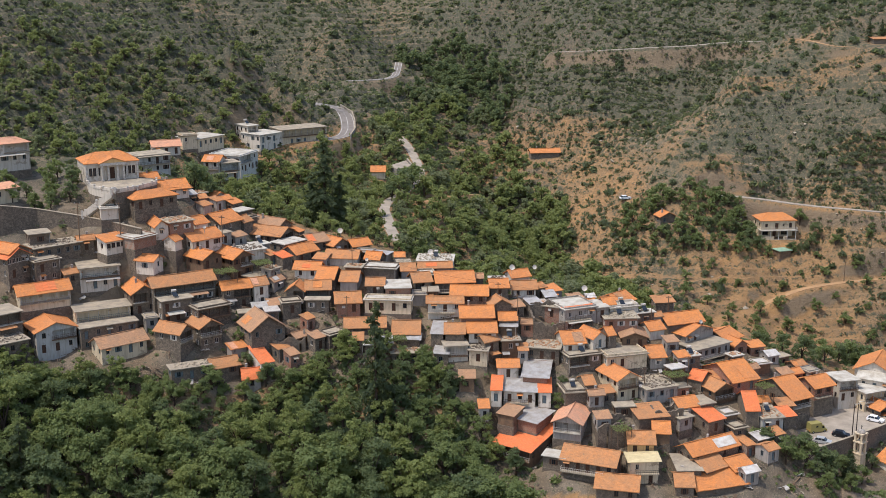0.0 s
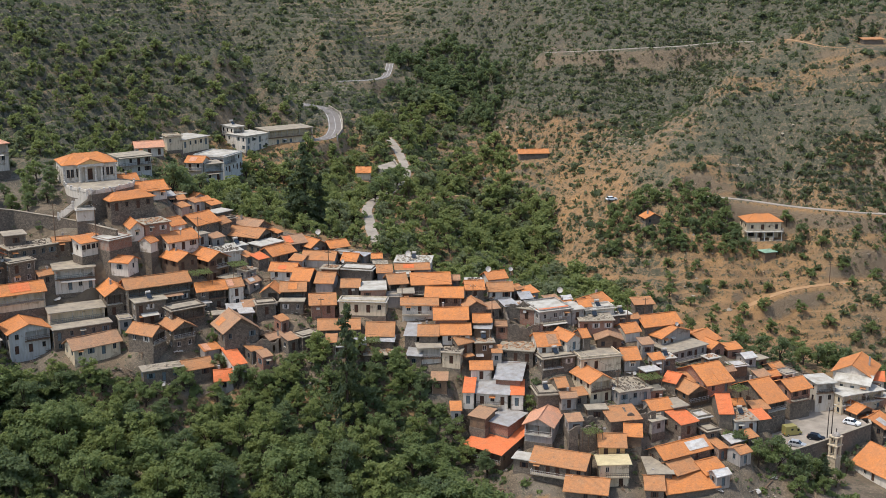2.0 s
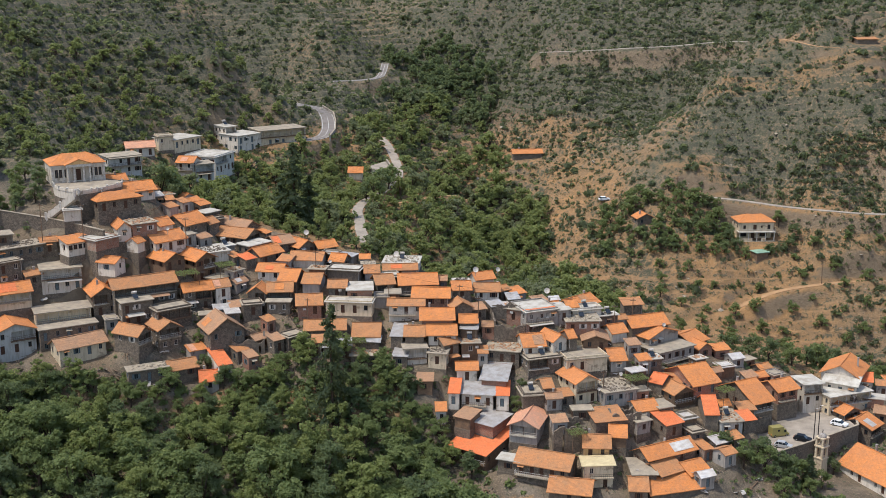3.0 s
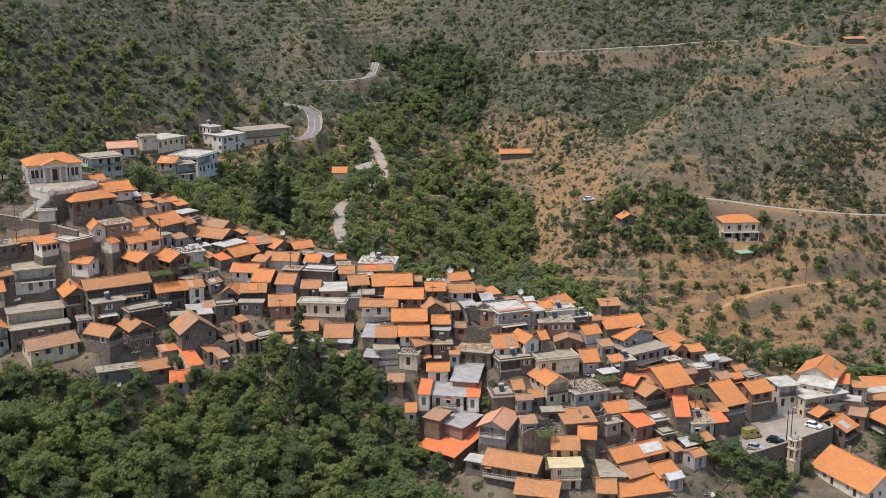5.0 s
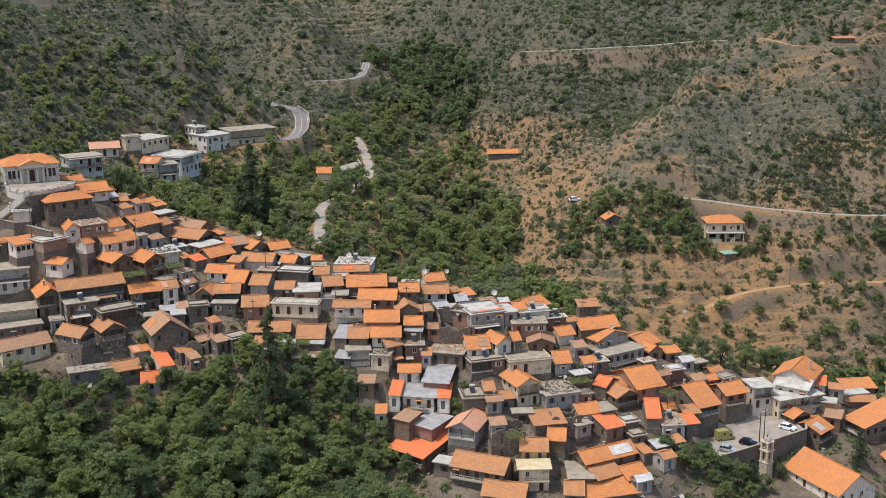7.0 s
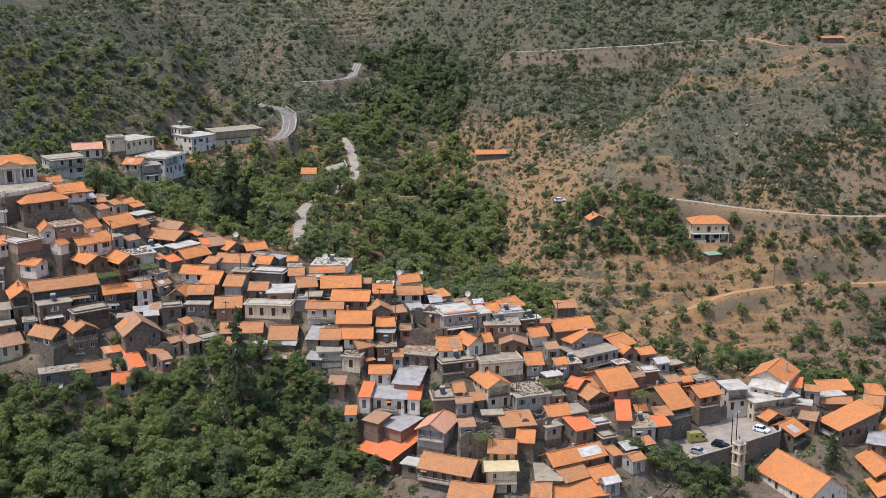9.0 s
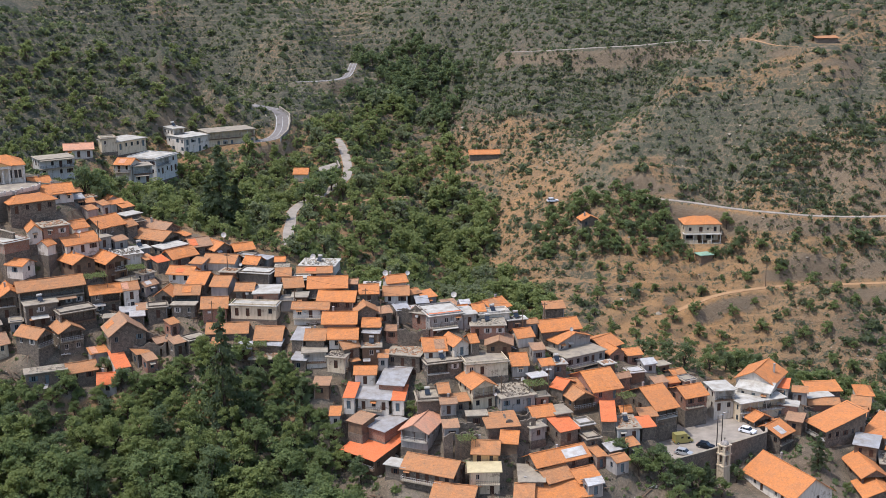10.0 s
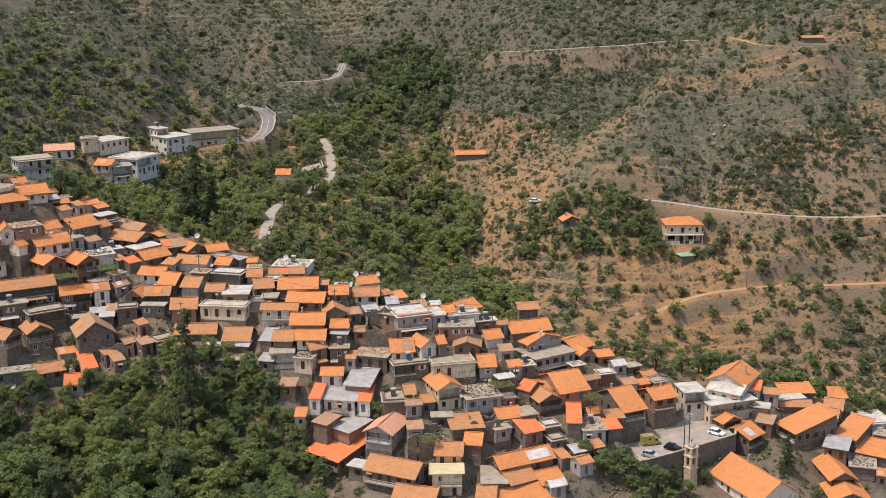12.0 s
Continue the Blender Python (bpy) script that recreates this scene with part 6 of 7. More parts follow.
def bell_tower():
    e = thing("bell_tower", pose(101.4, 268.0, -8.5, 0, 0, 38), "slim cream stone bell tower with arches and a small dome", "bell tower")
    s = Shape()
    s.box(-1.15, -1.15, -1.0, 1.15, 1.15, 5.4)
    part("shaft", s, "cream", e)
    for z in (5.404, 8.4):
        s = Shape()
        s.box(-1.3, -1.3, z, 1.3, 1.3, z + 0.28)
        part("cornice", s, "cream", e)
    for z in (5.69, 8.69):
        for sx in (-1, 1):
            for sy in (-1, 1):
                s = Shape()
                s.box(min(sx * 1.1, sx * 0.62), min(sy * 1.1, sy * 0.62), z, max(sx * 1.1, sx * 0.62), max(sy * 1.1, sy * 0.62), z + (2.7 if z < 6 else 1.9))
                part("pier", s, "cream", e)
        top = z + (2.7 if z < 6 else 1.9)
        for turn in (0, 90, 180, 270):
            s = Shape()
            n = 8
            for k in range(n):
                a0, a1 = math.pi * k / n, math.pi * (k + 1) / n
                p = [(0.615 * math.cos(a0), 0.75 + 0.0, 0.55 * math.sin(a0) - 0.62), (0.615 * math.cos(a1), 0.75, 0.55 * math.sin(a1) - 0.62)]
                f = [(p[0][0], -1.08, top + p[0][2]), (p[1][0], -1.08, top + p[1][2]), (p[1][0], -1.08, top - 0.004), (p[0][0], -1.08, top - 0.004)]
                s.face(f)
                s.face([(x, -0.7, z2) for x, _, z2 in f][::-1])
                s.face([f[0], (f[0][0], -0.7, f[0][2]), (f[1][0], -0.7, f[1][2]), f[1]])
            part("arch", s, "cream", e, at=pose(0, 0, 0, 0, 0, turn))
    s = Shape()
    s.box(-1.25, -1.25, 10.594, 1.25, 1.25, 10.85)
    part("top_cornice", s, "cream", e)
    s = Shape()
    s.ball((0, 0, 10.854), 1.05, 12, 5, (1, 1, 0.85), True)
    part("dome", s, "grey", e)
    s = Shape()
    s.box(-0.05, -0.05, 11.7, 0.05, 0.05, 12.7)
    s.box(-0.3, -0.04, 12.25, 0.3, 0.04, 12.35)
    part("cross", s, "iron", e)
    s = Shape()
    s.tube((0, 0, 9.2), (0, 0, 9.9), 0.4, 0.2, 10)
    part("bell", s, "iron", e)
    return e


bell_tower()


# ---- cars on the square ----
def loft(s, rows):
    """Skin through rings of equal length."""
    for a, b in zip(rows, rows[1:]):
        for k in range(len(a)):
            m = (k + 1) % len(a)
            s.face([a[k], a[m], b[m], b[k]])
    s.face(rows[0][::-1])
    s.face(rows[-1])


def car(x, y, z, turn, paint, label, van=False):
    e = thing("van" if van else "car", pose(x, y, z, 0, 0, turn), label, "van" if van else "car")
    L, W = (4.9, 1.95) if van else (4.25, 1.75)
    b = Shape()
    prof = [(-L / 2, 0.45, 0.75), (-L / 2 + 0.12, 0.32, 0.88), (-L / 2 + 0.9, 0.28, 0.95), (0, 0.28, 0.97), (L / 2 - 1.0, 0.28, 0.93), (L / 2 - 0.15, 0.32, 0.82), (L / 2, 0.42, 0.68)]
    loft(b, [[(px, -W / 2 * q, z0), (px, W / 2 * q, z0), (px, W / 2 * q, z1), (px, -W / 2 * q, z1)] for (px, z0, z1), q in zip(prof, (0.86, 0.95, 1, 1, 1, 0.95, 0.84))])
    part("body", b, "car_" + paint, e)
    c, g = Shape(), Shape()
    if van:
        c.box(-L / 2 + 0.05, -W / 2 * 0.97, 0.9, L / 2 - 1.75, W / 2 * 0.97, 2.55)
        loft(c, [[(L / 2 - 1.746, -W / 2 * 0.9, 0.9), (L / 2 - 1.746, W / 2 * 0.9, 0.9), (L / 2 - 1.746, W / 2 * 0.8, 1.85), (L / 2 - 1.746, -W / 2 * 0.8, 1.85)], [(L / 2 - 0.5, -W / 2 * 0.9, 0.9), (L / 2 - 0.5, W / 2 * 0.9, 0.9), (L / 2 - 1.0, W / 2 * 0.8, 1.8), (L / 2 - 1.0, -W / 2 * 0.8, 1.8)]])
        g.box(L / 2 - 1.5, -W / 2 * 0.93, 1.15, L / 2 - 1.0, W / 2 * 0.93, 1.6)
        for sy in (-1, 1):
            p = Shape()
            p.box(-0.9, min(sy * W * 0.487, sy * W * 0.5), 1.5, -0.3, max(sy * W * 0.487, sy * W * 0.5), 1.95)
            part("hatch", p, "rubber", e)
    else:
        def ring(px, q, z0):
            return [(px, -W / 2 * q, z0), (px, W / 2 * q, z0)]
        low, high = 0.93, 1.48
        pts = [(-L / 2 + 0.35, 0.93, low), (-L / 2 + 0.75, 0.8, high), (0.35, 0.8, high), (1.0, 0.92, low)]
        rows = [ring(*p) for p in pts]
        c.face([rows[1][0], rows[2][0], rows[2][1], rows[1][1]])
        g2 = [rows[0][0], rows[1][0], rows[2][0], rows[3][0]]
        g.face(g2[::-1])
        g.face([rows[0][1], rows[1][1], rows[2][1], rows[3][1]])
        g.face([rows[0][0], rows[0][1], rows[1][1], rows[1][0]][::-1])
        g.face([rows[2][0], rows[2][1], rows[3][1], rows[3][0]][::-1])
        c.slab([(-L / 2 + 0.72, -W / 2 * 0.82, high + 0.03), (0.4, -W / 2 * 0.82, high + 0.03), (0.4, W / 2 * 0.82, high + 0.03), (-L / 2 + 0.72, W / 2 * 0.82, high + 0.03)], 0.06)
        for px in (-0.95, -0.1):
            for sy in (-1, 1):
                c.tube((px, sy * W / 2 * 0.925, low), (px, sy * W / 2 * 0.81, high), 0.05, n=4)
    part("cabin", c, "car_" + paint, e)
    part("glazing", g, "glass", e, "dark tinted glazing")
    for px in (-L / 2 + 0.85, L / 2 - 0.85):
        for sy in (-1, 1):
            t, r = Shape(), Shape()
            t.tube((px, sy * (W / 2 - 0.2), 0.32), (px, sy * (W / 2 + 0.01), 0.32), 0.32, n=14)
            r.tube((px, sy * (W / 2 - 0.02), 0.32), (px, sy * (W / 2 + 0.025), 0.32), 0.19, n=10)
            part("rim", r, "steel", part("wheel", t, "rubber", e))
    for sy in (-0.55, 0.55):
        h = Shape()
        h.box(L / 2 - 0.1, sy - 0.2, 0.55, L / 2 + 0.02, sy + 0.2, 0.72)
        part("headlight", h, "frame", e)
        h = Shape()
        h.box(-L / 2 - 0.02, sy - 0.16, 0.6, -L / 2 + 0.1, sy + 0.16, 0.8)
        part("tail_light", h, "r", e)


car(109.2, 279.9, 0.32, -35, "white", "white hatchback parked on the village square")
car(97.4, 270.3, 0.32, -28, "black", "black saloon car parked by the square's edge")
car(91.6, 266.2, 0.32, -28, "silver", "silver hatchback parked by the square's edge")
car(92.4, 273.4, 0.32, 18, "yellow", "old dull yellow box van standing on the square", van=True)
car(66.5, 424, ground(66.5, 424) + 0.05, 10, "white", "small white car on the hill track")


# ---- poles, wires, dishes, tanks ----
def pole(x, y, foot, height, lamp=False):
    e = thing("utility_pole", Matrix.Translation((x, y, foot)), "dark steel street lamp pole" if lamp else "weathered wooden utility pole with a crossarm", "lamp post" if lamp else "pole")
    s = Shape()
    s.tube((0, 0, -0.6), (0, 0, height), 0.14, 0.09, 8)
    part("shaft", s, "iron" if lamp else "wood", e)
    s = Shape()
    if lamp:
        s.tube((0, 0, height - 0.05), (0.9, -0.3, height + 0.25), 0.05, n=6)
        s.box(0.75, -0.45, height + 0.2, 1.35, -0.2, height + 0.32)
        part("lamp_head", s, "steel", e)
    else:
        s.box(-0.75, -0.06, height - 0.6, 0.75, 0.06, height - 0.46)
        part("crossarm", s, "wood", e)
        for px in (-0.65, 0.0, 0.65):
            s = Shape()
            s.tube((px, 0, height - 0.456), (px, 0, height - 0.25), 0.06, 0.04, 6)
            part("insulator", s, "frame", e)
    return (x, y, foot + height - 0.3)


def cable(a, b, sag):
    a, b = Vector(a), Vector(b)
    s = Shape()
    pts = [a.lerp(b, k / 14) - Vector((0, 0, sag * 4 * (k / 14) * (1 - k / 14))) for k in range(15)]
    o = (b - a).cross(Vector((0, 0, 1))).normalized() * 0.022
    u = Vector((0, 0, 0.022))
    for p, q in zip(pts, pts[1:]):
        for m, n in ((o, u), (u, -o), (-o, -u), (-u, o)):
            s.face([p + m, q + m, q + n, p + n])
    tagged(new("cable", s.mesh("cable", "rubber")), "thin black overhead cable slung between poles", "cable")


_poles = [pole(-92.5, 293.4, 44.0, 10.2), pole(-82, 293.4, 46.0, 8.2), pole(59.5, 300, 21.5, 6), pole(48.4, 268.4, 11.5, 7.5), pole(39.6, 245, 0.5, 6.8), pole(135.5, 386, 7.5, 7), pole(-58, 303, 42, 6.5), pole(14, 290, 27, 7), pole(-24, 303, 33, 6.5)]
for _a, _b in ((0, 1), (1, 6), (6, 8), (8, 7), (7, 2), (2, 5), (3, 4), (7, 3)):
    cable(_poles[_a], _poles[_b], 1.2)
pole(99.9, 269.8, 0.3, 8.6, True)
pole(101.2, 270.8, 0.3, 8.9, True)
pole(150, 408, 27, 6.5)
pole(-24.1, 284.6, 24.5, 7.5)
pole(-4, 289.5, 27.2, 6.5)
pole(18.6, 283.0, 24.5, 8.5)
pole(53.8, 292.6, 20.0, 8.0)
pole(59.8, 273.2, 12.5, 7.5)
pole(92, 420, 30, 7.5)
pole(121, 416, 28.5, 7.5)


def dish(x, y, z, r, turn):
    e = thing("satellite_dish", pose(x, y, z, 0, 0, turn), "white satellite dish on a short mast above a roof", "satellite dish", "roof dishes")
    s = Shape()
    s.tube((0, 0.1, -1.6), (0, 0.1, 0.1), 0.05, n=6)
    part("mast", s, "steel", e)
    s = Shape()
    n, m = 14, 4
    pt = lambda j, k: (r * j / m * math.cos(2 * math.pi * k / n), -0.35 * r * (j / m) ** 2, r * j / m * math.sin(2 * math.pi * k / n))  # noqa: E731
    for j in range(m):
        for k in range(n):
            q = [pt(j, k), pt(j, k + 1), pt(j + 1, k + 1), pt(j + 1, k)]
            s.face(q)
            s.face([(a, b + 0.03, c) for a, b, c in q][::-1])
    part("bowl", s, "frame", e, at=pose(0, 0, 0.1, -25, 0, 0))
    s = Shape()
    s.tube((0, 0, -0.4 * r), (0, -0.8 * r, 0.25), 0.025, n=4)
    part("feed_arm", s, "steel", e)


for _row in ((18.1, 300.5, 35.0, 0.75, 10), (-3.4, 317, 35.0, 0.8, -15), (23.9, 300, 35.2, 0.6, 20), (36.3, 292.5, 31.6, 0.75, -5), (-28.4, 319, 40.6, 0.75, 0), (66, 290, 23.4, 0.5, 20), (-20, 301, 37, 0.45, 0), (47, 266, 15, 0.4, 15), (-62, 300, 46, 0.45, 20)):
    dish(*_row)


def tank(x, y, z, turn):
    e = thing("water_tank", pose(x, y, z, 0, 0, turn), "white rooftop water tank with a solar panel on a steel stand", "water tank", "roof tanks")
    s = Shape()
    s.tube((-0.6, 0, 1.25), (0.6, 0, 1.25), 0.32, n=12)
    part("drum", s, "frame", e)
    for px in (-0.5, 0.5):
        s = Shape()
        s.tube((px, 0.1, -0.3), (px, 0.1, 1.0), 0.04, n=4)
        part("leg", s, "steel", e)
    s = Shape()
    s.slab([(-0.6, -1.5, 0.15), (0.6, -1.5, 0.15), (0.6, -0.3, 0.95), (-0.6, -0.3, 0.95)], 0.08)
    part("solar_panel", s, "glass", e)


_tank_rng = random.Random(12)
for _row in PLANS:
    if _row[6] == "T" and _row[3] > 4 and _tank_rng.random() < 0.14:
        _a = radians(_row[5])
        _v = _row[4] * 0.6
        tank(_row[0] - math.sin(_a) * _v, _row[1] + math.cos(_a) * _v, _row[2] + 0.45, _row[5])


# ---- roofless ruins ----
def ruin(x, y, z, w, d, turn, top, number):
    """Broken stone walls round an empty room; each wall is a part."""
    r = random.Random(number)
    e = thing("ruined_house", pose(x, y, z, 0, 0, turn), "roofless ruined stone house with broken wall tops", "ruin")
    for m, length in ((Matrix.Translation((-w / 2, 0, 0)), w), (Matrix.Translation((w / 2, 0.25, 0)) @ pose(0, 0, 0, 0, 0, 90), d - 0.5), (Matrix.Translation((w / 2, d, 0)) @ pose(0, 0, 0, 0, 0, 180), w), (Matrix.Translation((-w / 2, d - 0.25, 0)) @ pose(0, 0, 0, 0, 0, 270), d - 0.5)):
        s = Shape()
        n = int(length / 0.5)
        hs = [top * r.uniform(0.35, 1.0)]
        for _ in range(n):
            hs.append(min(top, max(0.8, hs[-1] + r.uniform(-0.6, 0.6))))
        gap = r.randrange(1, n - 1)
        for k in range(n):
            a, b = length * k / n, length * (k + 1) / n
            h0, h1 = hs[k], hs[k + 1]
            lo = -3.0 if k != gap else max(0.2, min(h0, h1) - 0.7)
            q = [(a, 0, h0), (b, 0, h1), (b, 0.45, h1), (a, 0.45, h0)]
            low = [(a, 0, lo), (b, 0, lo), (b, 0.45, lo), (a, 0.45, lo)]
            s.face([m @ Vector(v) for v in q])
            for i, j in ((0, 1), (1, 2), (2, 3), (3, 0)):
                s.face([m @ Vector(v) for v in (low[i], low[j], q[j], q[i])])
        part("wall", s, "stone", e)


ruin(26.5, 282.8, 21.2, 7.8, 6.5, 5, 8.6, 3)
ruin(-37.5, 274.5, 22.5, 8, 5, 8, 3.6, 4)
ruin(39.5, 253.5, 6.5, 8, 6, 8, 4.2, 5)
ruin(53, 259.5, 8.5, 7, 5, 12, 3.2, 6)


# ---- trees and scrub ----
def leaf_sprays(centres, normals, size, rng, loose=0.55):
    """Little leaf sprays (a triangle each) at centres, roughly facing along normals."""
    n = len(centres)
    d = normals + rng.normal(0, loose, (n, 3))
    d /= np.linalg.norm(d, axis=1)[:, None] + 1e-9
    s = np.cross(d, rng.normal(0, 1, (n, 3)))
    s /= np.linalg.norm(s, axis=1)[:, None] + 1e-9
    t = np.cross(d, s)
    k = (size * rng.uniform(0.6, 1.3, n))[:, None]
    return np.stack([centres - s * k - t * k * 0.55, centres + s * k - t * k * 0.55, centres + t * k * 1.1], 1).reshape(-1, 3)


def spray_mesh(name, verts, mat):
    me = bpy.data.meshes.new(name)
    n = len(verts)
    me.vertices.add(n)
    me.vertices.foreach_set("co", verts.ravel())
    me.loops.add(n)
    me.loops.foreach_set("vertex_index", np.arange(n, dtype=np.int32))
    me.polygons.add(n // 3)
    me.polygons.foreach_set("loop_start", np.arange(0, n, 3, dtype=np.int32))
    me.update()
    me.validate()
    me.materials.append(M[mat])
    return me


def broadleaf(seed, mat, leaves=900, size=0.36, tall=1.0):
    """Trunk, limbs and an uneven crown of a tree 8 m high: limbs carry boughs, boughs carry loose sprays of leaves."""
    rng = np.random.default_rng(seed)
    r = random.Random(seed)
    t = Shape()
    top = Vector((r.uniform(-0.4, 0.4), r.uniform(-0.4, 0.4), 3.0))
    t.tube((0, 0, -0.6), top, 0.28, 0.17, 7)
    sprays = []
    n = r.randrange(9, 13)
    for k in range(n):
        a = 2.4 * k + r.uniform(-0.5, 0.5)
        f = (k + 0.4) / n
        rad = (0.25 + 2.0 * math.sqrt(f)) * r.uniform(0.75, 1.15) / tall
        z = 1.7 + (5.0 * (1 - 0.8 * f * f) + r.uniform(-0.7, 0.4)) * (0.8 + 0.2 * tall) * (1.0 if k % 3 else 0.72)
        limb = Vector((rad * math.cos(a), rad * math.sin(a), z))
        t.tube(top * r.uniform(0.6, 1.0), limb, 0.1, 0.03, 5, False)
        for _ in range(r.randrange(11, 16)):
            d = Vector((r.gauss(0, 1), r.gauss(0, 1), r.gauss(0.25, 0.8))).normalized()
            sprays.append((limb + d * r.uniform(0.2, 1.15), r.uniform(0.26, 0.55), d))
    total = sum(q[1] ** 2 for q in sprays)
    verts = []
    mid = np.array((0, 0, 3.6))
    for c, rad, d in sprays:
        m = max(6, int(leaves * rad * rad / total))
        o = rng.normal(0, 1, (m, 3))
        o /= np.linalg.norm(o, axis=1)[:, None] + 1e-9
        p = np.array(c) + o * (rad * rng.uniform(0.15, 1.2, m) ** 0.6)[:, None] * np.array([1.1, 1.1, 0.75])
        out = (p - mid) / (np.linalg.norm(p - mid, axis=1)[:, None] + 1e-9)
        verts.append(leaf_sprays(p, 0.6 * o + 0.7 * out + np.array((0, 0, 0.35)), size, rng, 0.95))
    return t.mesh("trunk", "bark"), spray_mesh("crown", np.vstack(verts), mat)


def conifer(seed, mat, leaves=4200):
    """Trunk and crown of a dark conifer 20 m high, on uneven drooping branches."""
    rng = np.random.default_rng(seed)
    t = Shape()
    t.tube((0, 0, -0.8), (0, 0, 19), 0.4, 0.05, 7)
    n = 95
    z = 1.8 + 17.6 * (np.arange(n) + rng.uniform(0, 1, n)) / n
    a = rng.uniform(0, 2 * np.pi, n)
    reach = (4.3 * (1 - z / 20.4) ** 0.75 + 0.25) * rng.uniform(0.5, 1.15, n)
    k = rng.choice(n, leaves, p=(reach + 0.4) / (reach + 0.4).sum())
    u = rng.uniform(0.1, 1.0, leaves) ** 0.8
    rr = reach[k] * u
    wide = 0.28 + 0.22 * reach[k] * (1 - u * 0.6)
    p = np.stack([rr * np.cos(a[k]), rr * np.sin(a[k]), z[k] - 0.35 * rr * u], -1) + rng.normal(0, 1, (leaves, 3)) * (wide * 0.5)[:, None] * np.array([1, 1, 0.55])
    d = np.stack([np.cos(a[k]), np.sin(a[k]), np.full(leaves, 0.6)], -1)
    for m in range(0, n, 6):
        t.tube((0, 0, z[m]), (reach[m] * 0.8 * math.cos(a[m]), reach[m] * 0.8 * math.sin(a[m]), z[m] - 0.22 * reach[m]), 0.07, 0.02, 4, False)
    return t.mesh("trunk", "bark"), spray_mesh("crown", leaf_sprays(p, d, 0.27, rng), mat)


TREES = {
    "wood": [broadleaf(s, m, 4300, 0.14, t) for s, m, t in ((1, "leaf", 1.0), (2, "leaf", 1.25), (3, "leaf_fresh", 0.9), (4, "leaf", 1.1), (5, "leaf_fresh", 1.0), (6, "leaf_deep", 1.3), (7, "leaf_fresh", 1.15))],
    "broad": [broadleaf(s, "leaf", 1900, 0.2) for s in (8, 9, 10)],
    "olive": [broadleaf(s, "leaf_olive", 1200, 0.23, 0.9) for s in (11, 12, 13)],
    "dark": [broadleaf(s, "leaf_deep", 1900, 0.2) for s in (21, 22, 23)],
    "conifer": [conifer(s, "leaf_dark") for s in (31, 32)],
}
TREE_WORDS = {"wood": "tall green tree with a ragged leafy crown", "broad": "leafy green broadleaf tree with a rounded crown", "olive": "small grey-green tree on dry ground", "dark": "dense dark green tree with a full crown", "conifer": "tall narrow dark conifer rising from the wood"}
_tree_rng = random.Random(77)


def tree(x, y, height, kind, spread=1.0, z=None):
    z = ground(x, y) - (0 if kind == "conifer" else 0.12 * height) if z is None else z
    trunk, crown = _tree_rng.choice(TREES[kind])
    k = height / (20 if kind == "conifer" else 8)
    e = thing("tree", Matrix.Translation((x, y, z)) @ pose(0, 0, 0, 0, 0, _tree_rng.uniform(0, 360)) @ Matrix.Diagonal((k * spread, k * spread, k, 1)), TREE_WORDS[kind], "tree", "trees of the valley")
    part("trunk", trunk, None, e)
    part("crown", crown, None, e)
    return e


_plots = np.vstack([plot_centres(), np.array(LEVELS)])


def free_spots(poly, gap, seed, margin=1.6):
    """Scattered places inside a polygon, gap metres apart, clear of houses and roads."""
    r = random.Random(seed)
    xs, ys = [p[0] for p in poly], [p[1] for p in poly]
    got = []
    for _ in range(int((max(xs) - min(xs)) * (max(ys) - min(ys)) / gap ** 2 * 6)):
        p = (r.uniform(min(xs), max(xs)), r.uniform(min(ys), max(ys)))
        if not bool(in_poly(np.array([p[0]]), np.array([p[1]]), poly)[0]):
            continue
        if any((p[0] - q[0]) ** 2 + (p[1] - q[1]) ** 2 < gap * gap for q in got):
            continue
        if (np.hypot(_plots[:, 0] - p[0], _plots[:, 1] - p[1]) - _plots[:, 3] * 1.1 < margin).any():
            continue
        if (np.hypot(_road_pts[:, 0] - p[0], _road_pts[:, 1] - p[1]) - _road_half < margin).any():
            continue
        got.append(p)
    return got


def grove(name, spots, lo, hi, kinds, label, mat="leaf_far"):
    """A far wood as one mesh of trunks and one of crowns."""
    v, f, off = [], [], 0
    tv, tf, toff = [], [], 0
    xs, ys = np.array([p[0] for p in spots]), np.array([p[1] for p in spots])
    zs = terrain(xs, ys)
    for x, y, z in zip(xs, ys, zs):
        trunk, crown = _tree_rng.choice(FAR_TREES[_tree_rng.choice(kinds)])
        k, w, a = _tree_rng.uniform(lo, hi) / 8, _tree_rng.uniform(0.9, 1.3), _tree_rng.uniform(0, 6.28)
        rot = np.array([[math.cos(a), -math.sin(a), 0], [math.sin(a), math.cos(a), 0], [0, 0, 1]]) * np.array([k * w, k * w, k])[:, None]
        z = z - 1.5 * k
        v.append(crown @ rot.T + (x, y, z))
        tv.append(trunk[0] @ rot.T + (x, y, z))
        tf.append(trunk[1] + toff)
        toff += len(trunk[0])
    e = tagged(new(name, spray_mesh("crowns", np.vstack(v), mat)), label, "wood", kind="stuff")
    me = bpy.data.meshes.new("trunks")
    me.from_pydata(np.vstack(tv).tolist(), [], np.vstack(tf).tolist())
    me.materials.append(M["bark"])
    part("trunks", me, None, e)["kind"] = "stuff"


def _arrays(pair):
    t, c = pair
    quads = np.array([p.vertices[:] for p in t.polygons if len(p.vertices) == 4])
    return (np.array([v.co[:] for v in t.vertices]), quads), np.array([v.co[:] for v in c.vertices])


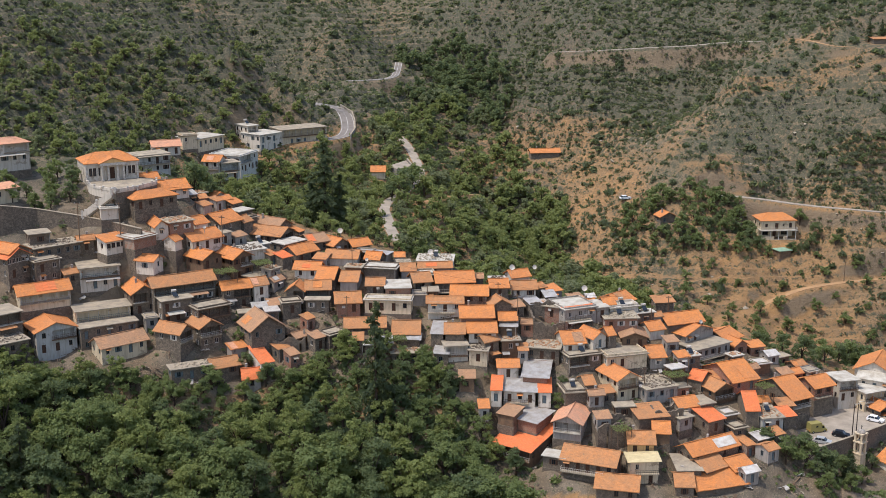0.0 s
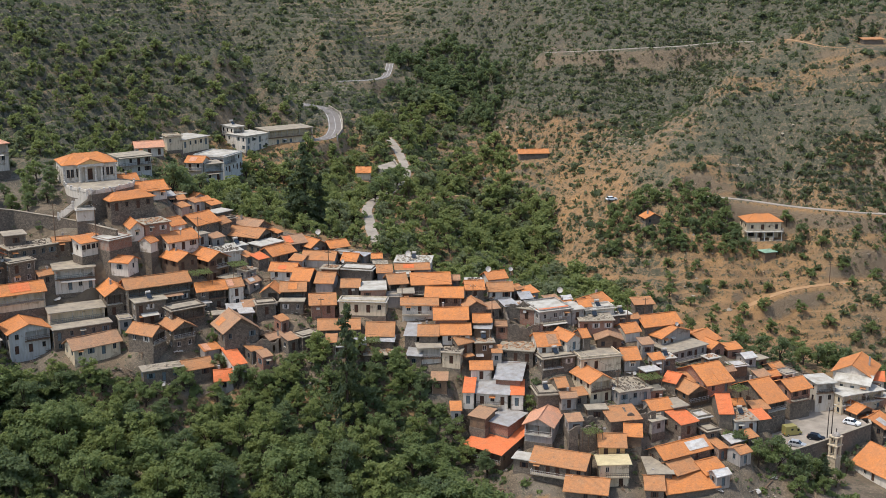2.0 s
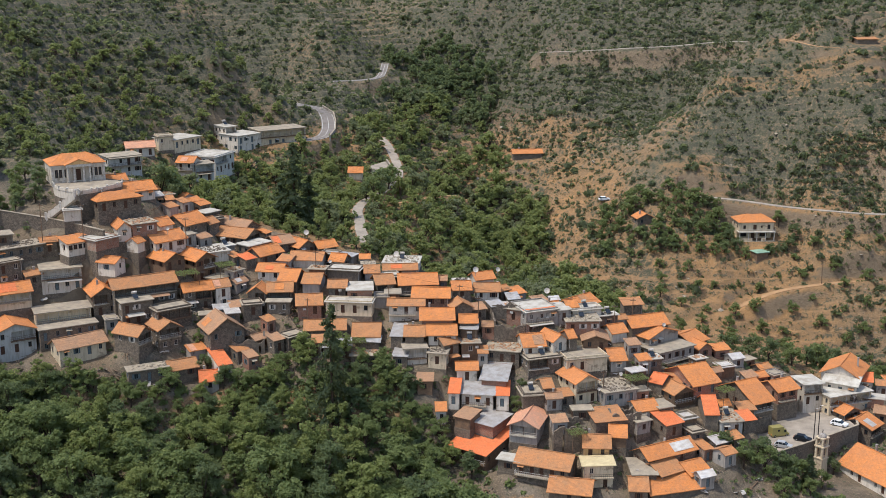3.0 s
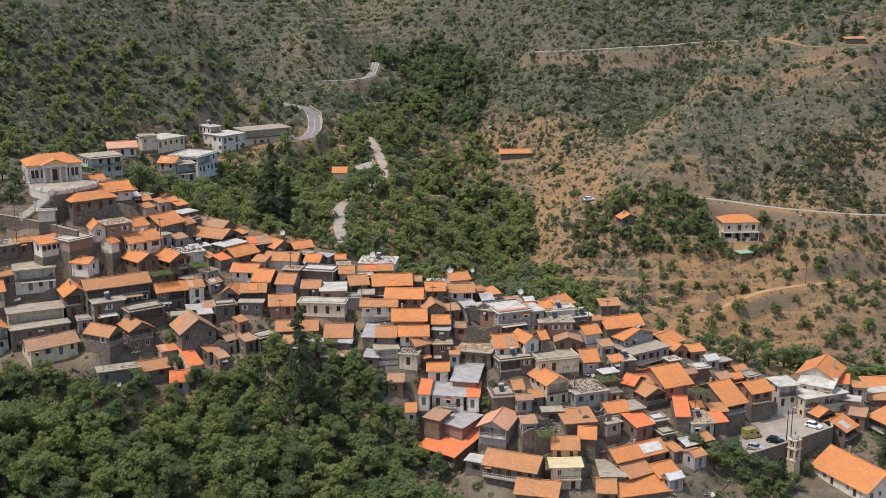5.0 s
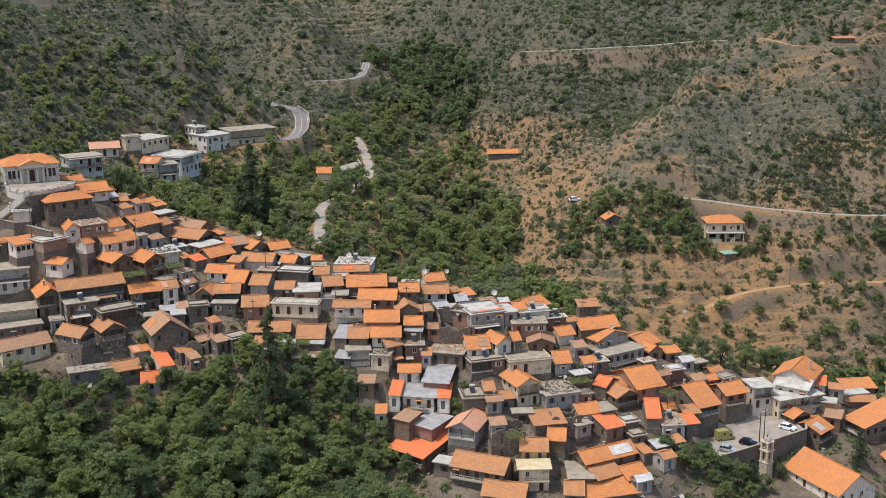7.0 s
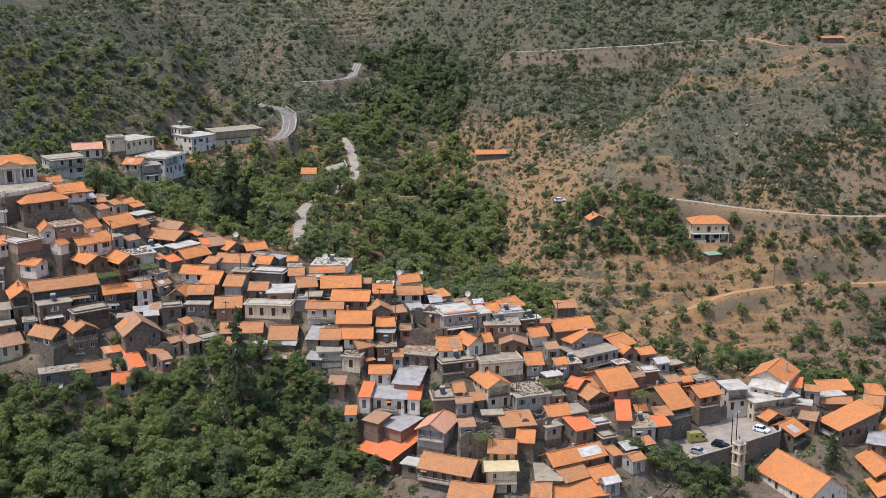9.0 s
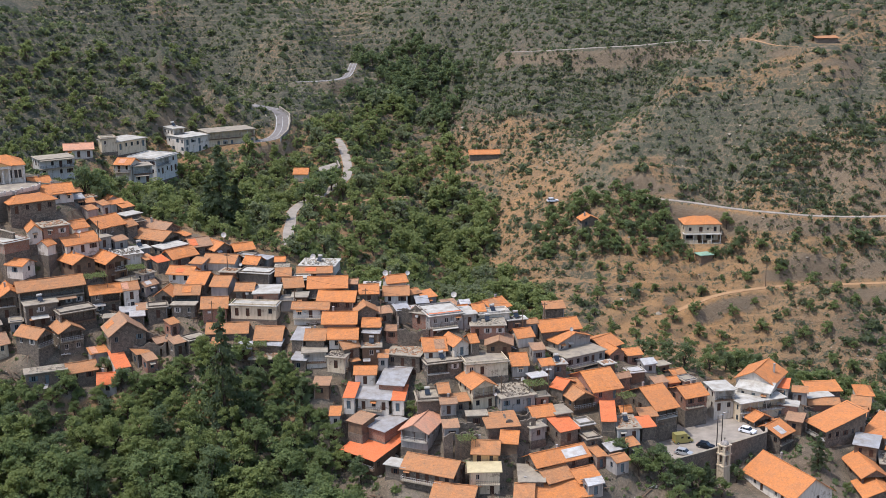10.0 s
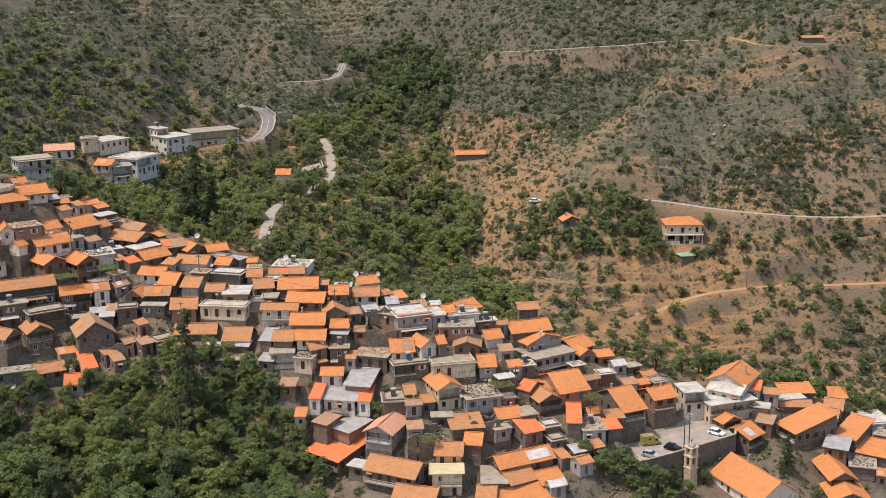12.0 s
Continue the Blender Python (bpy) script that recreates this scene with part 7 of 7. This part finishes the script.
FAR_TREES = {"broad": [_arrays(broadleaf(s, "leaf", 780, 0.28)) for s in (41, 44, 45)], "olive": [_arrays(broadleaf(42, "leaf", 700, 0.27, 0.9))], "dark": [_arrays(broadleaf(s, "leaf", 780, 0.28, 1.2)) for s in (43, 46)]}

NEAR_WOOD = [(-150, 222), (19, 222), (21, 236), (11, 244), (9, 257), (5, 268), (-6, 275), (-32, 274), (-40, 261), (-60, 258), (-75, 262), (-85, 260), (-92, 257), (-150, 252)]
for _x, _y in free_spots([(-112, 259), (-60, 263), (-44, 265), (-28, 272), (-4, 274), (10, 258), (22, 250), (18, 240), (8, 244), (2, 262), (-20, 268), (-44, 256), (-112, 248)], 4.2, 51, -0.6):
    tree(_x, _y, _tree_rng.uniform(4.5, 7.5), "wood", _tree_rng.uniform(1.0, 1.3))
for _x, _y in free_spots(NEAR_WOOD, 5.6, 50, 0.2):
    _high = _tree_rng.uniform(8.5, 17.5)
    tree(_x, _y, min(_high, (8.0 if _x < 4 else 5.5) + 0.5 * max(0.0, 258 - _y)), "wood", _tree_rng.uniform(0.95, 1.3))
RAVINE_WOOD = [(-75, 338), (-50, 334), (-12, 326), (25, 312), (45, 314), (62, 345), (66, 368), (40, 392), (44, 462), (28, 490), (22, 520), (-2, 530), (-14, 500), (-22, 480), (-30, 452), (-76, 400)]
for _name, _poly, _gap, _lo, _hi, _kinds, _label in (
    ("ravine_wood", RAVINE_WOOD, 5.0, 5.2, 11, ("broad", "broad", "olive", "dark"), "mixed green trees crowding the ravine"),
    ("valley_trees", [(16, 345), (60, 350), (64, 370), (42, 392), (46, 450), (28, 476), (16, 430)], 6.2, 8, 12.5, ("broad", "broad", "dark"), "tall green trees on the valley floor"),
    # this grove lies in shadow; its shade is put into a deeper leaf colour
    ("dark_grove", [(-20, 518), (24, 508), (34, 540), (6, 576), (-20, 564)], 4.2, 7, 11, ("dark", "broad"), "dense grove at the head of the valley, leaves darkened to stand for shade"),
    ("slope_trees", [(-150, 345), (-92, 345), (-84, 400), (-62, 432), (-48, 452), (-70, 466), (-150, 415)], 4.6, 3.4, 7.5, ("broad", "olive", "dark"), "scattered small trees on the slope above the village"),
    ("lane_trees", [(-62, 336), (-45, 330), (-22, 322), (0, 322), (15, 312), (40, 306), (58, 306), (58, 318), (20, 322), (-15, 332), (-55, 342)], 3.4, 3, 5.5, ("broad", "olive", "dark"), "small garden trees behind the upper houses"),
    ("gully_trees", [(84, 306), (100, 309), (150, 315), (178, 325), (172, 344), (128, 338), (96, 324)], 4.0, 5.5, 9.5, ("broad", "dark", "olive"), "trees along the gully beyond the last houses"),
    ("garden_trees", [(60, 396), (98, 390), (112, 398), (108, 416), (70, 420), (60, 408)], 2.9, 4.2, 8, ("broad", "dark"), "dark garden trees round the hillside houses"),
):
    _spots = [p for p in free_spots(_poly, _gap, 60 + len(_name), 0.9 if _name == "lane_trees" else 2.6) if "garden" in _name or lattice(np.array([p[0] / 13]), np.array([p[1] / 13]), 7)[0] > -0.45]
    grove(_name, _spots[::3] + _spots[1::3], _lo, _hi, _kinds, _label, "leaf" if _name[0] in "gl" else "leaf_deep" if "dark_" in _name else "leaf_far")
    grove(_name, _spots[2::3], _lo * 0.8, _hi * 0.9, _kinds, _label.replace("green", "grey-green"), "leaf_deep" if "dark" in _label or _name[0] == "g" else "leaf_olive")
grove("orchard_trees", free_spots([(70, 340), (120, 350), (190, 362), (200, 402), (125, 398), (112, 398), (72, 392)], 6.3, 90), 3.2, 6.2, ("olive", "broad", "dark"), "small round orchard trees dotted over bare terraces", "leaf")
grove("hillside_trees", free_spots([(125, 400), (200, 402), (205, 440), (132, 436)], 5.8, 93), 2.4, 5.0, ("olive", "dark", "dark"), "small dark trees on the rocky slope above the road", "leaf_deep")
tree(168, 399, 9, "dark", 1.2)
tree(-92, 257.5, 5.5, "broad")
tree(-88, 258, 5, "dark")
tree(-84, 259.5, 5.5, "broad")
tree(-80, 260, 5, "dark")
tree(-76, 261, 5.5, "broad")
tree(-72, 261.5, 5, "broad")
tree(-68, 261.5, 5.5, "dark")
tree(-64, 260.5, 5, "broad")
tree(-60, 259.5, 5, "broad")
tree(-56, 260.5, 5, "dark")
tree(-52, 260, 4.5, "broad")
tree(-48, 259.5, 4.5, "broad")
tree(-44.5, 258.5, 4.5, "dark")
tree(-40.5, 261, 5, "broad")
tree(-37, 264, 5, "broad")
tree(84, 259, 9, "dark")
tree(88, 256, 9, "dark")
tree(93, 259, 8, "broad")
tree(97, 263, 7, "dark")
tree(100, 261, 6, "broad")
tree(104.5, 268, 6, "dark")
tree(-15.5, 258, 30, "conifer", 0.85)
tree(-88, 229, 16, "conifer", 1.2)
tree(-35, 344, 26, "conifer", 1.25)
tree(-31, 347, 17, "conifer", 1.3)
tree(-39, 346, 16, "conifer", 1.3)
tree(-71, 333, 15, "dark", 1.0)
tree(-67, 336, 11, "dark", 1.1)
tree(-11, 404, 10.5, "broad", 1.1)
tree(-13, 397, 10.5, "dark", 1.1)
tree(-15, 389, 10.5, "broad", 1.1)
tree(-9.5, 412, 9, "broad")
tree(-17, 383, 8.5, "dark")
tree(-13, 392, 9, "olive")
tree(120, 396, 5, "dark", 1.2)
tree(109, 397, 6, "dark", 1.2)
tree(127, 398, 6, "dark", 1.2)
tree(130, 402, 7, "dark")
tree(107, 403, 6.5, "dark")
tree(126, 408, 7, "broad")
tree(97, 303, 9, "dark", 1.0)
tree(104, 306, 8, "broad", 1.1)
tree(92, 305, 7, "dark")
tree(109, 309, 7, "dark")
tree(122, 311, 8, "dark")
tree(137, 313, 8, "broad")
tree(125, 273, 10, "conifer", 1.3)
tree(96, 259, 9, "conifer", 1.5)
tree(80, 256, 8.5, "broad")
tree(85, 257, 9, "broad")
tree(90, 256, 8, "dark")
tree(76, 259, 6, "dark")
tree(88, 251, 7, "broad")
tree(95, 254, 6, "broad")
tree(168, 474, 9, "conifer", 1.0)
tree(174, 477, 8, "conifer", 1.0)
tree(131, 268, 4, "broad")
tree(147, 300, 6, "dark")
tree(152, 304, 6, "dark")
tree(-103, 305, 6, "dark")
tree(-108, 306, 6, "broad")
tree(-113, 305, 6, "broad")
tree(-99, 309, 7, "dark")
tree(-101, 319, 6, "dark")
tree(-107, 324, 7, "broad")
tree(-106, 312, 5, "olive")
tree(-104, 310, 7, "broad")
tree(-108, 318, 8, "broad")
tree(-112, 312, 6, "dark")
tree(-100, 314, 7, "dark")
tree(-118, 316, 7, "broad")
tree(-72, 345, 10, "broad")
tree(-69, 341, 9, "broad")
tree(27, 265, 5, "broad")
tree(29, 270, 4.5, "dark")
tree(-3, 268, 6, "broad")
tree(4, 267, 5, "dark")
tree(58, 277, 4, "broad")
tree(80, 290, 4, "broad")
tree(46, 262, 3, "broad")
tree(-50, 277, 4, "broad")
tree(-47, 270, 6, "dark")


def scrub(name, n, box, seed, mat, size, leaves, label, keep):
    """Low bushes scattered over the hills, uncountable, in one mesh."""
    rng = np.random.default_rng(seed)
    x, y = rng.uniform(box[0], box[1], n), rng.uniform(box[2], box[3], n)
    ok = rng.uniform(0, 1, n) < keep(x, y)
    x, y = x[ok], y[ok]
    clear = np.ones(len(x), bool)
    for q, half in ((_road_pts, _road_half), (_plots, _plots[:, 3])):
        for i in range(0, len(x), 4000):
            d = np.hypot(x[i:i + 4000, None] - q[:, 0], y[i:i + 4000, None] - q[:, 1]) - half
            clear[i:i + 4000] &= (d > 0.6).all(1)
    clear &= ~in_poly(x, y, LOT)
    x, y = x[clear], y[clear]
    z = terrain(x, y)
    r = size * np.clip(rng.lognormal(0, 0.42, len(x)), 0.4, 2.2)
    d = rng.normal(0, 1, (len(x), leaves, 3))
    d /= np.linalg.norm(d, axis=2)[..., None]
    d[..., 2] = np.abs(d[..., 2])
    c = np.stack([x, y, z], -1)[:, None] + d * (r[:, None] * rng.uniform(0.4, 1.0, (len(x), leaves)))[..., None] * np.array([1, 1, 0.8])
    v = np.vstack([leaf_sprays(c[:, k], d[:, k], r * 0.45, rng) for k in range(leaves)])
    return tagged(new(name, spray_mesh(name, v, mat)), label, "bushes", kind="stuff")


def hill_cover(x, y, scale, seed, low, gain):
    """How thick the scrub grows: patchy, thickest along the terrace walls and on the shaded western slope, thin on the bare lower slope."""
    h, wall = terrain(x, y, True)
    c = np.clip(low + gain * fbm(x / scale, y / scale, seed), 0.05, 1)
    bare = np.where((x > 72) & (x < 140) & (y < 400) & (y < 360 + 0.6 * x), 0.3, 1.0)
    lush = 0.75 + 0.25 * step(20, -40, x) + 0.8 * step(478, 520, y) * step(10, 40, x) + 0.5 * step(118, 136, x) * step(450, 430, y)
    return c * bare * lush * (0.27 + 1.1 * wall)


HILLS = (-155, 215, 335, 620)
scrub("hill_scrub", 84000, HILLS, 5, "leaf_dry", 0.75, 8, "low grey-green scrub scattered over the dry hillside", lambda x, y: hill_cover(x, y, 22, 61, 0.8, 0.6))
scrub("hill_bushes", 12000, HILLS, 6, "leaf_bush", 1.1, 28, "dark green rounded bushes dotted along the hill terraces", lambda x, y: hill_cover(x, y, 34, 71, 0.75, 0.8))
scrub("dark_gully_scrub", 7000, (60, 140, 478, 532), 16, "leaf_dry", 0.62, 9, "dense dark scrub filling the shaded gully", lambda x, y: np.clip(0.5 + 1.4 * fbm(x / 9, y / 9, 52), 0, 1) * in_poly(x + 5 * fbm(x / 12, y / 12, 3), y + 5 * fbm(x / 12, y / 12, 4), [(98, 530), (134, 516), (107, 483), (82, 487), (65, 500), (66, 516)]))
scrub("green_bushes", 3000, (60, 145, 458, 522), 17, "leaf_bush", 0.6, 10, "greener bushes along a line of hidden water", lambda x, y: np.clip(0.6 + 1.2 * fbm(x / 8, y / 8, 53), 0, 1) * in_poly(x + 4 * fbm(x / 9, y / 9, 5), y, [(131, 516), (139, 506), (111, 476), (85, 466), (66, 476), (99, 490)]))
scrub("hollow_scrub", 2600, (112, 185, 408, 440), 18, "leaf_dry", 0.75, 14, "dark thickets in the hollows above the road", lambda x, y: np.clip(0.35 + 1.6 * fbm(x / 10, y / 10, 55), 0, 1) * in_poly(x, y + 5 * fbm(x / 12, y / 12, 6), [(116, 436), (182, 436), (176, 412), (124, 415)]))
scrub("garden_bushes", 1900, (-112, 112, 238, 290), 19, "leaf", 0.95, 26, "leafy garden bushes on the steps below the houses", lambda x, y: np.clip(0.5 + 1.2 * fbm(x / 9, y / 9, 57), 0, 1) * np.maximum(in_poly(x, y, [(-112, 248), (-40, 254), (-10, 268), (-10, 278), (-40, 270), (-60, 265), (-112, 266)]) | in_poly(x, y, [(-14, 274), (2, 264), (10, 246), (28, 240), (34, 262), (20, 276), (0, 284)]), in_poly(x, y, [(62, 262), (66, 246), (90, 246), (108, 256), (98, 268), (80, 268)])))
scrub("wood_undergrowth", 7000, (-150, 60, 218, 278), 7, "leaf_deep", 1.1, 14, "green undergrowth below the village wood", lambda x, y: in_poly(x, y, NEAR_WOOD).astype(float))
scrub("ravine_undergrowth", 5200, (-80, 70, 312, 530), 8, "leaf", 0.95, 14, "thick green undergrowth along the ravine", lambda x, y: in_poly(x, y, RAVINE_WOOD).astype(float))
scrub("village_weeds", 7000, (-110, 150, 240, 320), 9, "leaf_deep", 0.6, 12, "weeds and garden plants between the village houses", lambda x, y: np.where(np.abs(y - 282 - 0.05 * x) < 36, 0.9, 0.0))


def stones(name, n, box, seed, size, label, keep):
    """Loose field stones, in one mesh."""
    rng = np.random.default_rng(seed)
    x, y = rng.uniform(box[0], box[1], n), rng.uniform(box[2], box[3], n)
    ok = rng.uniform(0, 1, n) < keep(x, y)
    x, y = x[ok], y[ok]
    z = terrain(x, y)
    r = size * rng.lognormal(0, 0.5, len(x))
    o = np.array([(1, 0, 0), (0, 1, 0), (-1, 0, 0), (0, -1, 0), (0, 0, 0.7), (0, 0, -0.5)])
    v = np.stack([x, y, z + 0.1 * r], -1)[:, None] + (o[None] + rng.normal(0, 0.22, (len(x), 6, 3))) * r[:, None, None] * rng.uniform(0.6, 1.5, (len(x), 1, 3))
    f = np.array([(0, 1, 4), (1, 2, 4), (2, 3, 4), (3, 0, 4), (1, 0, 5), (2, 1, 5), (3, 2, 5), (0, 3, 5)])
    me = bpy.data.meshes.new(name)
    me.from_pydata(v.reshape(-1, 3).tolist(), [], (f[None] + 6 * np.arange(len(x))[:, None, None]).reshape(-1, 3).tolist())
    me.materials.append(M["c"])
    return tagged(new(name, me), label, "stones", kind="stuff")


stones("hill_stones", 16000, (-155, 215, 335, 620), 15, 0.2, "pale field stones strewn over the terraces", lambda x, y: np.clip(0.25 + 1.2 * fbm(x / 18, y / 18, 91), 0.05, 1))


def lane_clutter(n, seed):
    """Beams, planks, boards and broken masonry left lying in the lanes, in one mesh for each material."""
    r = random.Random(seed)
    lanes = [(-112, 288), (-108, 262), (-60, 260), (-44, 266), (0, 268), (12, 248), (30, 240), (60, 238), (84, 250), (84, 266), (98, 294), (150, 270), (156, 300), (112, 300), (60, 304), (10, 306), (-30, 324), (-76, 332), (-80, 300)]
    spots = []
    while len(spots) < n:
        x, y = r.uniform(-112, 156), r.uniform(238, 332)
        if bool(in_poly(np.array([x]), np.array([y]), lanes)[0]) and not bool(in_poly(np.array([x]), np.array([y]), LOT)[0]):
            spots.append((x, y))
    zs = terrain(np.array([p[0] for p in spots]), np.array([p[1] for p in spots]))
    piles = {"wood": Shape(), "c": Shape(), "stone": Shape(), "m": Shape()}
    for (x, y), z in zip(spots, zs):
        kind = r.choice(("wood", "wood", "wood", "c", "stone", "stone", "m"))
        for _ in range(r.randrange(2, 6)):
            if kind == "wood":
                l, w, t = r.uniform(0.8, 2.4), r.uniform(0.05, 0.12), r.uniform(0.03, 0.07)
            elif kind == "m":
                l, w, t = r.uniform(0.4, 1.0), r.uniform(0.3, 0.6), 0.015
            else:
                l, w, t = r.uniform(0.12, 0.4), r.uniform(0.1, 0.3), r.uniform(0.08, 0.22)
            q = Matrix.Translation((x + r.uniform(-0.9, 0.9), y + r.uniform(-0.9, 0.9), z + t + r.uniform(0.0, 0.3))) @ pose(0, 0, 0, r.uniform(-25, 25), r.uniform(-25, 25), r.uniform(0, 180))
            pts = [q @ Vector((sx * l, sy * w, sz * t)) for sx, sy, sz in ((-1, -1, -1), (1, -1, -1), (1, 1, -1), (-1, 1, -1), (-1, -1, 1), (1, -1, 1), (1, 1, 1), (-1, 1, 1))]
            for f in ((0, 3, 2, 1), (4, 5, 6, 7), (0, 1, 5, 4), (1, 2, 6, 5), (2, 3, 7, 6), (3, 0, 4, 7)):
                piles[kind].face([pts[i] for i in f])
    words = {"wood": "weathered beams and planks lying in the lanes", "c": "broken concrete lumps lying in the lanes", "stone": "fallen stones heaped beside old walls", "m": "loose pale tin sheets lying about the lanes"}
    for kind, s in piles.items():
        tagged(new("lane_debris", s.mesh("lane_debris", kind)), words[kind], "debris", kind="stuff")


lane_clutter(750, 33)


def vine_pergola(x, y, z, w, d, turn):
    """Posts and rails with a roof of vine leaves."""
    low = ground(x, y)
    e = thing("pergola", pose(x, y, z, 0, 0, turn), "timber pergola overgrown with green vine leaves", "pergola", "vine pergolas")
    for px in (-w / 2, w / 2):
        for py in (-d / 2, d / 2):
            t = Shape()
            t.box(px - 0.05, py - 0.05, min(-2.4, low - z - 0.2), px + 0.05, py + 0.05, 0.0)
            part("post", t, "wood", e)
    for k in range(5):
        t = Shape()
        py = -d / 2 + d * k / 4
        t.box(-w / 2 - 0.2, py - 0.03, 0.004, w / 2 + 0.2, py + 0.03, 0.09)
        part("rail", t, "wood", e)
    rng = np.random.default_rng(int(abs(x * 10)))
    n = int(w * d * 45)
    p = np.stack([rng.uniform(-w / 2 - 0.3, w / 2 + 0.3, n), rng.uniform(-d / 2 - 0.3, d / 2 + 0.3, n), np.abs(rng.normal(0.12, 0.16, n))], -1)
    p[: n // 8, 2] -= 0.6 * rng.uniform(0, 1, n // 8)
    part("vine", spray_mesh("vine", leaf_sprays(p, np.tile((0, 0, 1.0), (n, 1)), 0.16, rng), "leaf"), None, e)


for _x, _y, _z, _w, _d, _turn in ((-47.0, 297.9, 37.1, 4, 4, 30), (-55.3, 290.5, 36.8, 5, 4, 30), (-11.3, 276.3, 23.5, 4, 3.5, 10), (56.5, 272.0, 15.9, 4.5, 4, 20), (40.6, 251.4, 10.3, 3.5, 3, 20), (78.3, 271.9, 12.9, 3.5, 3, 30)):
    vine_pergola(_x, _y, _z, _w, _d, _turn)
